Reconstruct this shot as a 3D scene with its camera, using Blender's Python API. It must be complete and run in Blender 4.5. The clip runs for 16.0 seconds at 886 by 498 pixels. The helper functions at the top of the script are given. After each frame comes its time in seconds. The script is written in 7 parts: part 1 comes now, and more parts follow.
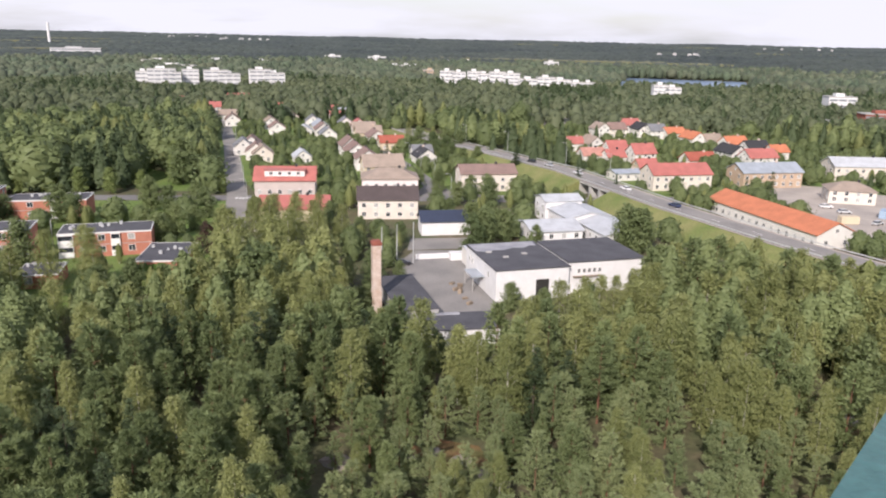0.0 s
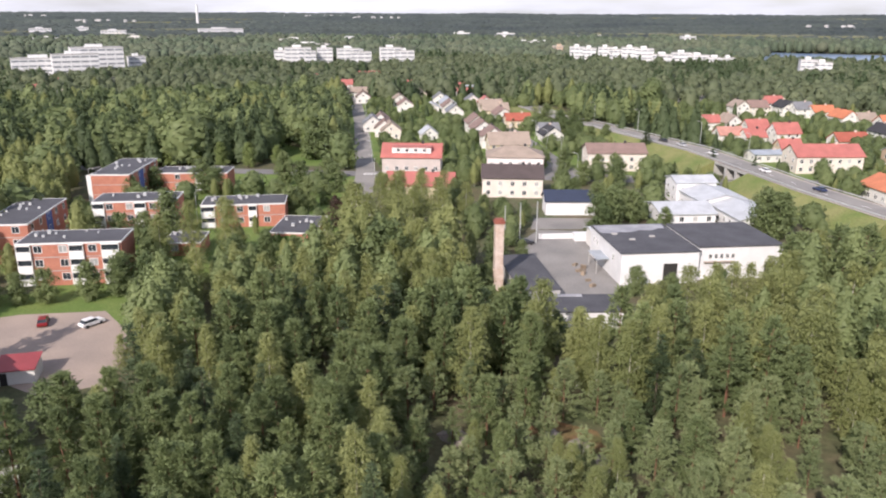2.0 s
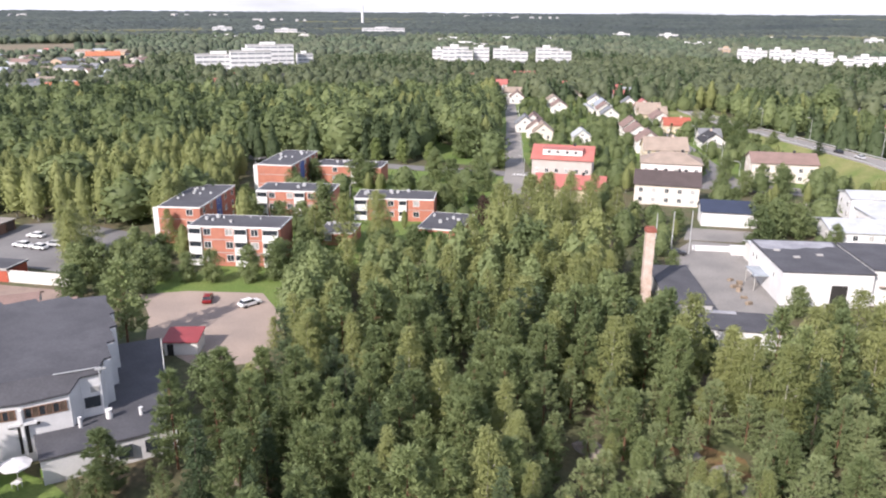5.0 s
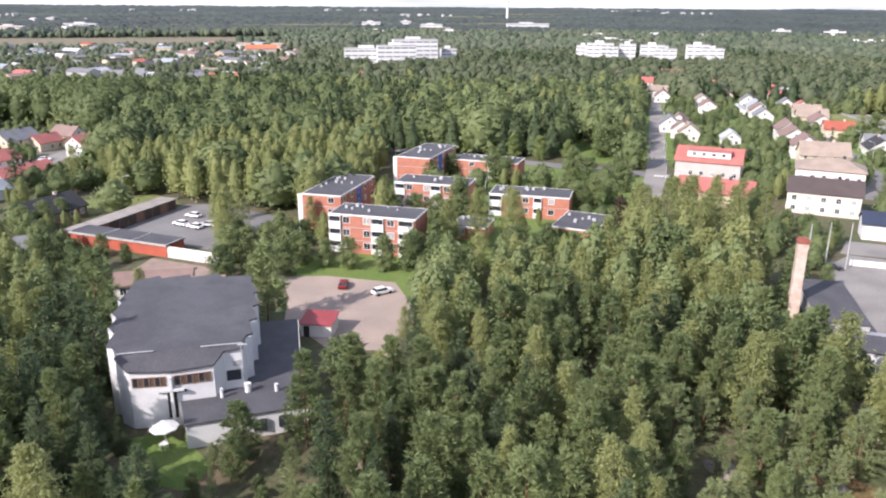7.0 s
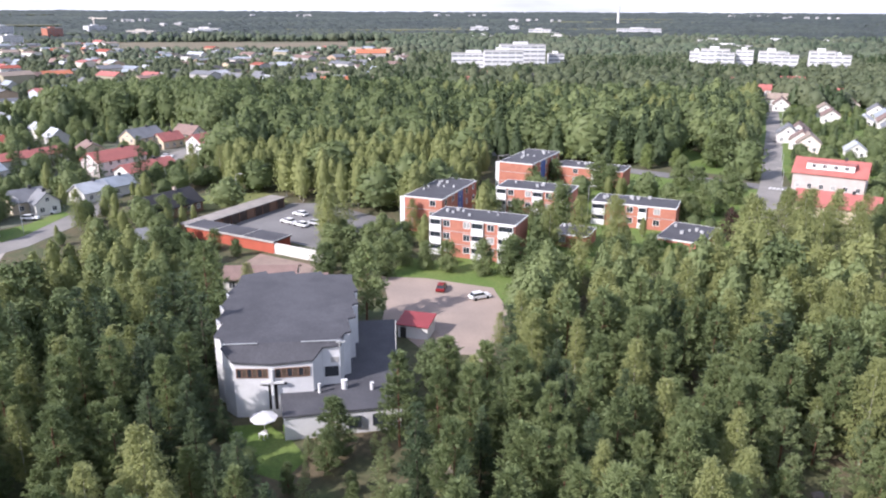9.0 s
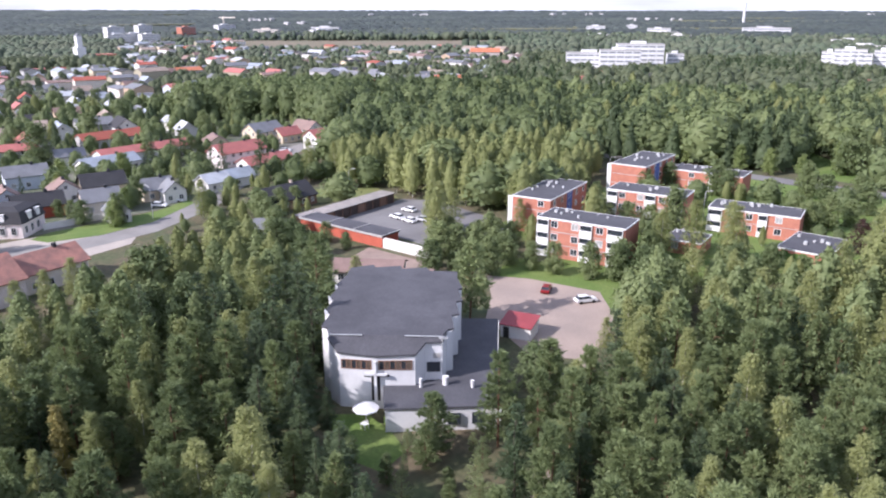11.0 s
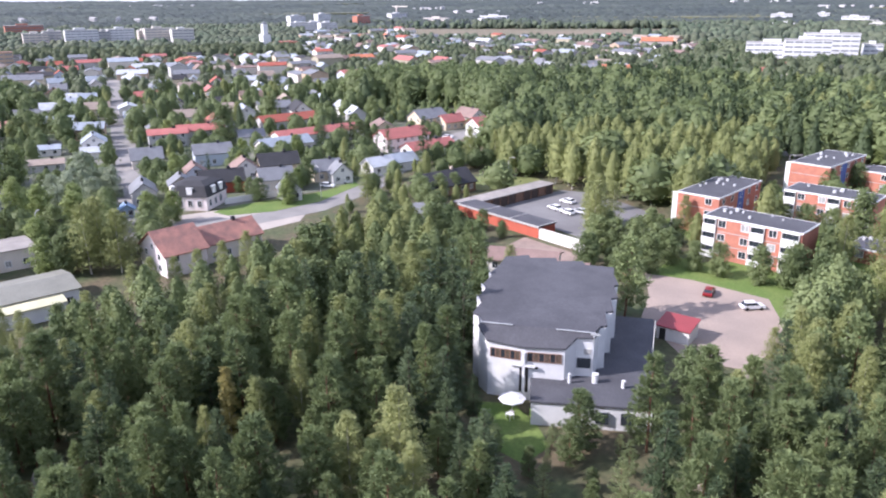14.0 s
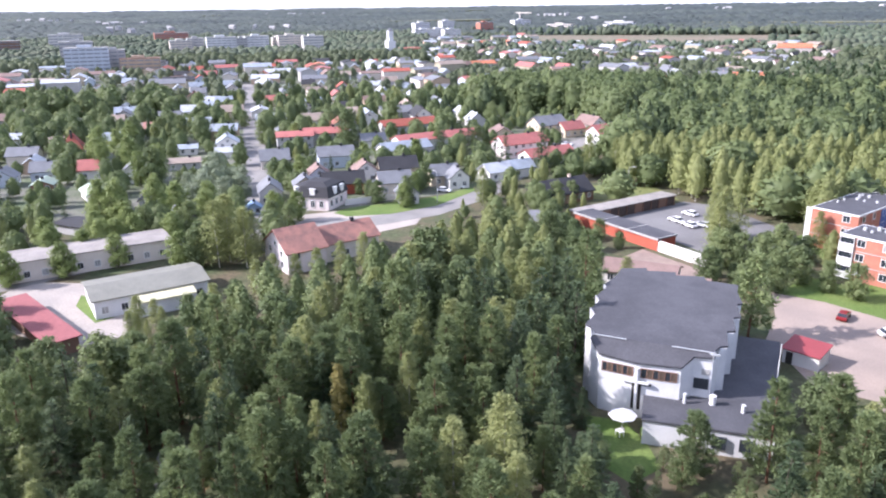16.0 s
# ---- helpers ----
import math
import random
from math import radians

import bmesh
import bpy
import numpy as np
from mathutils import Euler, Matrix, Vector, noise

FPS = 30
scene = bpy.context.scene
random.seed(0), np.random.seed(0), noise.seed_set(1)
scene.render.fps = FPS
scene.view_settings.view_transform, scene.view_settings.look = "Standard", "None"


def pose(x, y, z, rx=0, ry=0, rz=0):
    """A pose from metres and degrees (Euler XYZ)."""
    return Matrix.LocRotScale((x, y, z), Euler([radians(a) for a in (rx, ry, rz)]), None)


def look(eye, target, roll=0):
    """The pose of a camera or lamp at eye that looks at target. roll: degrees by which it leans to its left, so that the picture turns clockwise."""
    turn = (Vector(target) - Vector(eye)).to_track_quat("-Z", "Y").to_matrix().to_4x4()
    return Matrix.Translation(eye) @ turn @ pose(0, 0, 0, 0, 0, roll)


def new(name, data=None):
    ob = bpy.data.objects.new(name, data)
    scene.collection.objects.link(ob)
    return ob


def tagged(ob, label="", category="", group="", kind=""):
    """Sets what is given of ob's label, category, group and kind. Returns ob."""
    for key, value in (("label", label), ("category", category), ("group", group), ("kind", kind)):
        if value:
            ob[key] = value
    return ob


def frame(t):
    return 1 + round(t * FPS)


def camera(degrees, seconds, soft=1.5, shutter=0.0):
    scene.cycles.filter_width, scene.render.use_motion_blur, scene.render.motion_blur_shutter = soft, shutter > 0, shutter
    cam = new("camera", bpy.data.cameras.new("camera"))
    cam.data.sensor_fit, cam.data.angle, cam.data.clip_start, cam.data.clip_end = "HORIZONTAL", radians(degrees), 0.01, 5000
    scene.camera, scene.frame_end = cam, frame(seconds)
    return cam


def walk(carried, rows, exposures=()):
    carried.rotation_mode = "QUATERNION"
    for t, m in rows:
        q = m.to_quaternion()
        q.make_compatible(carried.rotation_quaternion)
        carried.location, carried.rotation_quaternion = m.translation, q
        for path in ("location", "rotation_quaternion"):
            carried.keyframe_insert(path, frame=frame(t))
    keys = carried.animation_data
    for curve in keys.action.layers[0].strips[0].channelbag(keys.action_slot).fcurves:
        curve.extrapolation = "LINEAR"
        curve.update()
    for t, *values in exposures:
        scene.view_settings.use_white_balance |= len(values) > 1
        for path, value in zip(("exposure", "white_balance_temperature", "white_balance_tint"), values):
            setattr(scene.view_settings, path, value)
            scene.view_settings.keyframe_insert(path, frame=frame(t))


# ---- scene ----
# ---- camera and walk ----
cam = camera(60.88, 16.0, 2.1)
PATH = [
    (0.0, pose(-0.00, 0.00, 54.00, 74.43, -1.18, 6.21)),
    (0.5, pose(-0.03, 0.10, 53.99, 74.38, -0.75, 8.71)),
    (1.0, pose(-0.06, 0.20, 53.99, 73.76, -0.59, 11.28)),
    (1.5, pose(-0.08, 0.31, 53.99, 73.16, -0.37, 13.51)),
    (2.0, pose(-0.11, 0.42, 54.00, 72.65, -0.23, 15.62)),
    (2.5, pose(-0.14, 0.53, 54.00, 72.69, -0.27, 16.94)),
    (3.0, pose(-0.18, 0.65, 53.99, 72.82, -0.07, 18.54)),
    (3.5, pose(-0.25, 0.75, 53.98, 72.81, -0.13, 20.20)),
    (4.0, pose(-0.33, 0.87, 53.97, 72.65, -0.18, 22.33)),
    (6.5, pose(-0.80, 1.44, 53.90, 72.41, -0.49, 34.94)),
    (7.0, pose(-0.87, 1.57, 53.89, 72.23, -0.35, 37.58)),
    (7.5, pose(-0.93, 1.68, 53.88, 72.60, -0.16, 39.70)),
    (8.0, pose(-0.98, 1.78, 53.88, 72.63, 0.01, 41.88)),
    (8.5, pose(-1.04, 1.86, 53.87, 72.85, -0.13, 43.74)),
    (9.0, pose(-1.11, 1.93, 53.85, 72.55, -0.22, 45.45)),
    (11.5, pose(-1.55, 2.16, 53.67, 72.39, -0.19, 55.90)),
    (12.0, pose(-1.65, 2.21, 53.64, 72.24, -0.39, 57.77)),
    (12.5, pose(-1.76, 2.24, 53.62, 72.33, -0.40, 59.40)),
    (13.0, pose(-1.88, 2.28, 53.59, 71.94, -0.40, 61.44)),
    (13.5, pose(-2.01, 2.32, 53.57, 72.05, -0.44, 63.31)),
    (14.0, pose(-2.13, 2.37, 53.55, 71.68, 0.28, 66.00)),
    (14.5, pose(-2.25, 2.43, 53.53, 72.13, 0.42, 68.16)),
    (15.0, pose(-2.35, 2.49, 53.51, 72.10, 0.39, 70.89)),
    (15.5, pose(-2.44, 2.54, 53.50, 72.27, 0.64, 72.94)),
    (16.0, pose(-2.54, 2.59, 53.50, 72.21, 0.71, 74.94)),
]
walk(cam, PATH, [(0.0, 0.06, 6420, 19), (4.0, 0.38, 6300, 19), (7.0, 0.50, 6150, 20), (9.0, 0.49, 5920, 21), (12.5, 0.53, 5760, 24), (16.0, 0.88, 5720, 23)])

# ---- world, sun, exposure ----
SUN_TO = Vector((-0.16, -0.80, 0.56)).normalized()      # towards the sun
sun = new("sun", bpy.data.lights.new("sun", "SUN"))
sun.data.energy, sun.data.angle, sun.data.color = 4.9, radians(0.6), (1.0, 0.93, 0.82)
sun.matrix_world = look(SUN_TO * 300, (0, 0, 0))

world = bpy.data.worlds.new("sky")
scene.world = world
world.use_nodes = True
wn, wl = world.node_tree.nodes, world.node_tree.links
wn.clear()
sky = wn.new("ShaderNodeTexSky")
sky.sky_type, sky.sun_disc = "NISHITA", False
sky.sun_elevation = math.asin(SUN_TO.z)
sky.sun_rotation = math.atan2(SUN_TO.x, SUN_TO.y)
sky.air_density, sky.dust_density = 1.0, 1.5
tc = wn.new("ShaderNodeTexCoord")
mp = wn.new("ShaderNodeMapping")
mp.inputs["Scale"].default_value = (1.5, 1.5, 9.0)
cl = wn.new("ShaderNodeTexNoise")
cl.inputs["Scale"].default_value, cl.inputs["Detail"].default_value = 2.2, 6.0
rmp = wn.new("ShaderNodeValToRGB")
rmp.color_ramp.elements[0].position, rmp.color_ramp.elements[1].position = 0.22, 0.56
mix = wn.new("ShaderNodeMix")
mix.data_type = "RGBA"
mix.inputs["B"].default_value = (5.8, 6.0, 6.4, 1)
bg = wn.new("ShaderNodeBackground")
bg.inputs["Strength"].default_value = 0.15
wo = wn.new("ShaderNodeOutputWorld")
wl.new(tc.outputs["Generated"], mp.inputs["Vector"])
wl.new(mp.outputs["Vector"], cl.inputs["Vector"])
wl.new(cl.outputs["Fac"], rmp.inputs["Fac"])
sep, thin, cover = wn.new("ShaderNodeSeparateXYZ"), wn.new("ShaderNodeMapRange"), wn.new("ShaderNodeMath")
thin.inputs["From Min"].default_value, thin.inputs["From Max"].default_value = 0.05, 0.7
thin.inputs["To Min"].default_value, thin.inputs["To Max"].default_value = 1.0, 0.35
cover.operation = "MULTIPLY"
wl.new(tc.outputs["Generated"], sep.inputs["Vector"])
wl.new(sep.outputs["Z"], thin.inputs["Value"])
wl.new(rmp.outputs["Color"], cover.inputs[0])
wl.new(thin.outputs["Result"], cover.inputs[1])
wl.new(cover.outputs[0], mix.inputs["Factor"])
wl.new(sky.outputs["Color"], mix.inputs["A"])
wl.new(mix.outputs["Result"], bg.inputs["Color"])
wl.new(bg.outputs["Background"], wo.inputs["Surface"])

# ---- materials ----


def surface(name, color, rough=0.8, metal=0.0, var=0.25, scale=1.0, fine=12.0, bump=0.0, second=None, island=0.0, spec=0.5):
    """A paint, stone or metal with grain at two scales; second: the colour that patches turn to."""
    m = bpy.data.materials.new(name)
    m.use_nodes = True
    n, l = m.node_tree.nodes, m.node_tree.links
    b = n["Principled BSDF"]
    b.inputs["Roughness"].default_value, b.inputs["Metallic"].default_value = rough, metal
    b.inputs["Specular IOR Level"].default_value = spec
    geo = n.new("ShaderNodeNewGeometry")
    big, small = n.new("ShaderNodeTexNoise"), n.new("ShaderNodeTexNoise")
    big.inputs["Scale"].default_value, small.inputs["Scale"].default_value = scale, scale * fine
    big.inputs["Detail"].default_value, small.inputs["Detail"].default_value = 4, 3
    l.new(geo.outputs["Position"], big.inputs["Vector"])
    l.new(geo.outputs["Position"], small.inputs["Vector"])
    mixc = n.new("ShaderNodeMix")
    mixc.data_type = "RGBA"
    ramp = n.new("ShaderNodeMapRange")
    ramp.inputs["From Min"].default_value, ramp.inputs["From Max"].default_value = 0.35, 0.65
    l.new(big.outputs["Fac"], ramp.inputs["Value"])
    l.new(ramp.outputs["Result"], mixc.inputs["Factor"])
    two = second or tuple(c * (1 - var) for c in color)
    mixc.inputs["A"].default_value, mixc.inputs["B"].default_value = (*color, 1), (*two, 1)
    hsv = n.new("ShaderNodeHueSaturation")
    val = n.new("ShaderNodeMapRange")
    val.inputs["From Min"].default_value, val.inputs["From Max"].default_value = 0.3, 0.7
    val.inputs["To Min"].default_value, val.inputs["To Max"].default_value = 1 - var * 0.6, 1 + var * 0.6
    l.new(small.outputs["Fac"], val.inputs["Value"])
    l.new(val.outputs["Result"], hsv.inputs["Value"])
    l.new(mixc.outputs["Result"], hsv.inputs["Color"])
    out = hsv.outputs["Color"]
    if island:
        h2 = n.new("ShaderNodeHueSaturation")
        v2 = n.new("ShaderNodeMapRange")
        v2.inputs["To Min"].default_value, v2.inputs["To Max"].default_value = 1 - island, 1 + island
        l.new(geo.outputs["Random Per Island"], v2.inputs["Value"])
        l.new(v2.outputs["Result"], h2.inputs["Value"])
        l.new(out, h2.inputs["Color"])
        out = h2.outputs["Color"]
    l.new(out, b.inputs["Base Color"])
    if bump:
        bp = n.new("ShaderNodeBump")
        bp.inputs["Strength"].default_value, bp.inputs["Distance"].default_value = bump, 0.05
        l.new(small.outputs["Fac"], bp.inputs["Height"])
        l.new(bp.outputs["Normal"], b.inputs["Normal"])
    return m


def foliage(name, color, dry, sheen=0.45, shine=0.55):
    """Leaves or needles: every tree and every spray a little different, light shining through."""
    m = bpy.data.materials.new(name)
    m.use_nodes = True
    n, l = m.node_tree.nodes, m.node_tree.links
    n.clear()
    geo, obi = n.new("ShaderNodeNewGeometry"), n.new("ShaderNodeObjectInfo")
    noi = n.new("ShaderNodeTexNoise")
    noi.inputs["Scale"].default_value, noi.inputs["Detail"].default_value = 0.045, 4.0
    l.new(geo.outputs["Position"], noi.inputs["Vector"])
    fac = n.new("ShaderNodeMapRange")
    fac.inputs["From Min"].default_value, fac.inputs["From Max"].default_value = 0.42, 0.72
    l.new(noi.outputs["Fac"], fac.inputs["Value"])
    add = n.new("ShaderNodeMath")
    add.operation = "MULTIPLY_ADD"
    add.inputs[1].default_value = 0.6
    l.new(obi.outputs["Random"], add.inputs[0])
    half = n.new("ShaderNodeMath")
    half.operation = "MULTIPLY"
    half.inputs[1].default_value = 0.55
    l.new(fac.outputs["Result"], half.inputs[0])
    l.new(half.outputs[0], add.inputs[2])
    mixc = n.new("ShaderNodeMix")
    mixc.data_type = "RGBA"
    mixc.inputs["A"].default_value, mixc.inputs["B"].default_value = (*color, 1), (*dry, 1)
    l.new(add.outputs[0], mixc.inputs["Factor"])
    hsv, val = n.new("ShaderNodeHueSaturation"), n.new("ShaderNodeMapRange")
    val.inputs["To Min"].default_value, val.inputs["To Max"].default_value = 0.92, 1.08
    l.new(geo.outputs["Random Per Island"], val.inputs["Value"])
    l.new(val.outputs["Result"], hsv.inputs["Value"])
    l.new(mixc.outputs["Result"], hsv.inputs["Color"])
    d, tr, ms, o = n.new("ShaderNodeBsdfPrincipled"), n.new("ShaderNodeBsdfTranslucent"), n.new("ShaderNodeMixShader"), n.new("ShaderNodeOutputMaterial")
    d.inputs["Roughness"].default_value, d.inputs["Specular IOR Level"].default_value = shine, 0.2
    ms.inputs["Fac"].default_value = sheen
    l.new(hsv.outputs["Color"], d.inputs["Base Color"])
    l.new(hsv.outputs["Color"], tr.inputs["Color"])
    l.new(d.outputs[0], ms.inputs[1])
    l.new(tr.outputs[0], ms.inputs[2])
    l.new(ms.outputs[0], o.inputs["Surface"])
    return m


pine_needles = foliage("pine_needles", (0.135, 0.178, 0.080), (0.242, 0.292, 0.126), 0.36)
young_needles = foliage("young_needles", (0.195, 0.244, 0.115), (0.315, 0.358, 0.172), 0.38)
birch_leaves = foliage("birch_leaves", (0.224, 0.256, 0.100), (0.338, 0.362, 0.150), 0.42)
spruce_needles = foliage("spruce_needles", (0.066, 0.098, 0.048), (0.122, 0.162, 0.080), 0.38)
broad_leaves = foliage("broad_leaves", (0.120, 0.162, 0.070), (0.230, 0.275, 0.118), 0.4)
# bluer than the near leaves: distance haze is put into this colour
hazed_middle_leaves = foliage("hazed_middle_leaves", (0.090, 0.120, 0.070), (0.175, 0.203, 0.112), 0.38)
willow_leaves = foliage("willow_leaves", (0.27, 0.32, 0.21), (0.34, 0.38, 0.26), 0.42)
linden_leaves = foliage("linden_leaves", (0.190, 0.245, 0.085), (0.300, 0.355, 0.135), 0.42)
russet_leaves = foliage("russet_leaves", (0.26, 0.235, 0.08), (0.30, 0.26, 0.09), 0.4)
copper_leaves = foliage("copper_leaves", (0.06, 0.035, 0.03), (0.08, 0.05, 0.035), 0.3)
# bluish base colour standing in for the haze over the far land
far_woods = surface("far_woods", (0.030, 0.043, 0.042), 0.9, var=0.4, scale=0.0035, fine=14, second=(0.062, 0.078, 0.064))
bark_pine = surface("bark_pine", (0.20, 0.10, 0.06), 0.9, var=0.4, scale=1.5)
bark_birch = surface("bark_birch", (0.62, 0.60, 0.55), 0.8, var=0.3, scale=2, second=(0.25, 0.23, 0.2))
bark_dark = surface("bark_dark", (0.09, 0.07, 0.05), 0.9, var=0.4, scale=2)

moss_floor = surface("moss_floor", (0.065, 0.085, 0.032), 0.95, var=0.45, scale=0.12, fine=8, second=(0.12, 0.095, 0.055), bump=0.4)
grass = surface("grass", (0.095, 0.16, 0.028), 0.95, var=0.3, scale=0.15, fine=14, second=(0.14, 0.19, 0.045), bump=0.3)
field_hay = surface("field_hay", (0.15, 0.155, 0.085), 0.95, var=0.2, scale=0.004)
field_soil = surface("field_soil", (0.19, 0.15, 0.10), 0.95, var=0.25, scale=0.01, fine=12, second=(0.14, 0.14, 0.08))
dry_grass = surface("dry_grass", (0.20, 0.20, 0.075), 0.95, var=0.3, scale=0.12, fine=14, second=(0.12, 0.16, 0.04), bump=0.3)
heath = surface("heath", (0.20, 0.105, 0.05), 0.95, var=0.5, scale=0.3, fine=8, second=(0.10, 0.095, 0.03), bump=0.4)
asphalt = surface("asphalt", (0.20, 0.195, 0.19), 0.9, var=0.16, scale=0.12, fine=20, second=(0.155, 0.15, 0.15))
old_asphalt = surface("old_asphalt", (0.27, 0.255, 0.235), 0.9, var=0.16, scale=0.1, fine=20, second=(0.2, 0.19, 0.18))
gravel = surface("gravel", (0.36, 0.285, 0.235), 0.95, var=0.14, scale=0.12, fine=25, second=(0.29, 0.235, 0.20), bump=0.2)
pale_gravel = surface("pale_gravel", (0.42, 0.37, 0.32), 0.95, var=0.16, scale=0.1, fine=20, second=(0.32, 0.29, 0.26))
paint_white = surface("paint_white", (0.75, 0.75, 0.73), 0.7, var=0.12, scale=1)
rock = surface("rock", (0.30, 0.25, 0.22), 0.9, var=0.4, scale=0.7, fine=6, second=(0.16, 0.15, 0.13), bump=0.5)
# light blue in the base colour stands for the sky's reflection on the lake
water = surface("water", (0.13, 0.20, 0.32), 0.28, var=0.1, scale=0.01, fine=10)

felt = surface("roof_felt", (0.085, 0.085, 0.095), 0.85, var=0.22, scale=0.25, fine=12, second=(0.062, 0.062, 0.07))
felt_bald = surface("worn_felt", (0.36, 0.36, 0.38), 0.6, var=0.3, scale=0.3, second=(0.24, 0.24, 0.26))


def roof_paint(name, c, metal=0.0, rough=0.55):
    return surface(name, c, rough, metal, var=0.18, scale=0.35, fine=10)


sheet_red = roof_paint("sheet_red", (0.44, 0.15, 0.125))
brick_red = roof_paint("brick_red", (0.36, 0.10, 0.065), rough=0.8)
orange_tile = roof_paint("orange_tile", (0.52, 0.185, 0.095), rough=0.8)
pink_tile = roof_paint("pink_tile", (0.48, 0.24, 0.19), rough=0.8)
tan_tile = roof_paint("tan_tile", (0.33, 0.265, 0.215), rough=0.8)
brown_tile = roof_paint("brown_tile", (0.25, 0.17, 0.145), rough=0.8)
dark_brown_tile = roof_paint("dark_brown_tile", (0.085, 0.065, 0.062), rough=0.8)
mixed_tile = surface("mixed_tile", (0.42, 0.20, 0.15), 0.85, var=0.25, scale=0.5, second=(0.26, 0.14, 0.115))
roof_dark = roof_paint("roof_dark", (0.04, 0.04, 0.044), rough=0.85)
navy_sheet = roof_paint("navy_sheet", (0.035, 0.046, 0.08))
steel_grey = roof_paint("steel_grey", (0.20, 0.205, 0.215))
olive_grey = roof_paint("olive_grey", (0.24, 0.235, 0.19))
pale_steel = roof_paint("pale_steel", (0.40, 0.44, 0.48), 0.2, 0.45)
white_steel = roof_paint("white_steel", (0.53, 0.55, 0.57), 0.1, 0.5)
pale_green = roof_paint("pale_green", (0.42, 0.50, 0.40))
sky_blue = roof_paint("sky_blue", (0.25, 0.36, 0.52))
pale_yellow = roof_paint("pale_yellow", (0.70, 0.66, 0.42))


def wall_paint(name, c):
    return surface(name, c, 0.9, var=0.10, scale=0.5, fine=14)


white_wall = wall_paint("white_wall", (0.66, 0.645, 0.61))
bright_wall = wall_paint("bright_wall", (0.70, 0.70, 0.70))
cream_wall = wall_paint("cream_wall", (0.66, 0.60, 0.53))
ochre_wall = wall_paint("ochre_wall", (0.60, 0.51, 0.37))
tan_wall = wall_paint("tan_wall", (0.48, 0.36, 0.26))
pink_wall = wall_paint("pink_wall", (0.50, 0.44, 0.41))
pink_white = wall_paint("pink_white", (0.76, 0.68, 0.66))
grey_wall = wall_paint("grey_wall", (0.45, 0.44, 0.43))
olive_wall = wall_paint("olive_wall", (0.36, 0.33, 0.24))
brown_wall = wall_paint("brown_wall", (0.22, 0.13, 0.09))
red_wall = wall_paint("red_wall", (0.42, 0.10, 0.06))
pale_blue = wall_paint("pale_blue", (0.52, 0.57, 0.64))
sky_wall = wall_paint("sky_wall", (0.30, 0.40, 0.52))
blue_panel = wall_paint("blue_panel", (0.10, 0.14, 0.36))
brick_wall = surface("brick_wall", (0.44, 0.18, 0.12), 0.9, var=0.22, scale=0.8, fine=10, second=(0.37, 0.145, 0.10))
dark_brick = surface("dark_brick", (0.30, 0.10, 0.07), 0.9, var=0.25, scale=0.8, fine=10)
chimney_brick = surface("chimney_brick", (0.46, 0.345, 0.275), 0.9, var=0.3, scale=0.6, fine=9, second=(0.58, 0.49, 0.43), bump=0.4)
concrete = surface("concrete", (0.42, 0.41, 0.39), 0.9, var=0.2, scale=0.4, fine=12)
glass = surface("window_glass", (0.035, 0.042, 0.05), 0.12, var=0.1, scale=0.3)
curtain_glass = surface("curtained_glass", (0.40, 0.40, 0.39), 0.25, var=0.3, scale=0.8)
# near-black for flat panels that stand in for unlit openings, and for joints
dark_void = surface("dark_opening", (0.03, 0.028, 0.026), 0.9, var=0.2)
teal_paint = surface("teal_paint", (0.055, 0.145, 0.145), 0.6, var=0.25, scale=3, fine=7, second=(0.08, 0.165, 0.155), bump=0.2)
tyre = surface("tyre_rubber", (0.03, 0.03, 0.03), 0.9)
galvanised = surface("galvanised", (0.55, 0.56, 0.56), 0.5, 0.3, var=0.15)


# ---- mesh helpers ----
def sheet(verts, faces, mat, name, smooth=False):
    me = bpy.data.meshes.new(name)
    me.from_pydata([tuple(v) for v in verts], [], [tuple(f) for f in faces])
    me.materials.append(mat)
    if smooth:
        me.shade_smooth()
    return me


def part(name, geo, mat, parent=None, label="", at=None):
    """One mesh object from (verts, faces) or from a mesh, under its thing."""
    me = geo if isinstance(geo, bpy.types.Mesh) else sheet(geo[0], geo[1], mat, name)
    ob = new(name, me)
    if parent is not None:
        ob.parent = parent
    if at is not None:
        ob.matrix_basis = at
    return tagged(ob, label)


def thing(name, x, y, z, ang, label, category, group="", kind=""):
    e = new(name)
    e.matrix_basis = pose(x, y, z, 0, 0, ang)
    return tagged(e, label, category, group, kind)


def box(x0, y0, z0, x1, y1, z1):
    v = [(x0, y0, z0), (x1, y0, z0), (x1, y1, z0), (x0, y1, z0), (x0, y0, z1), (x1, y0, z1), (x1, y1, z1), (x0, y1, z1)]
    return v, [(0, 3, 2, 1), (4, 5, 6, 7), (0, 1, 5, 4), (1, 2, 6, 5), (2, 3, 7, 6), (3, 0, 4, 7)]


def join(*geos):
    v, f = [], []
    for gv, gf in geos:
        k = len(v)
        v += list(gv)
        f += [tuple(i + k for i in q) for q in gf]
    return v, f


def prism(points, z0, z1):
    """An upright prism over a ground outline, counter-clockwise; z1 may be a list of heights."""
    n = len(points)
    tops = z1 if isinstance(z1, (list, tuple)) else [z1] * n
    v = [(x, y, z0) for x, y in points] + [(x, y, t) for (x, y), t in zip(points, tops)]
    return v, [tuple(range(n))[::-1], tuple(range(n, 2 * n))] + [(i, (i + 1) % n, n + (i + 1) % n, n + i) for i in range(n)]


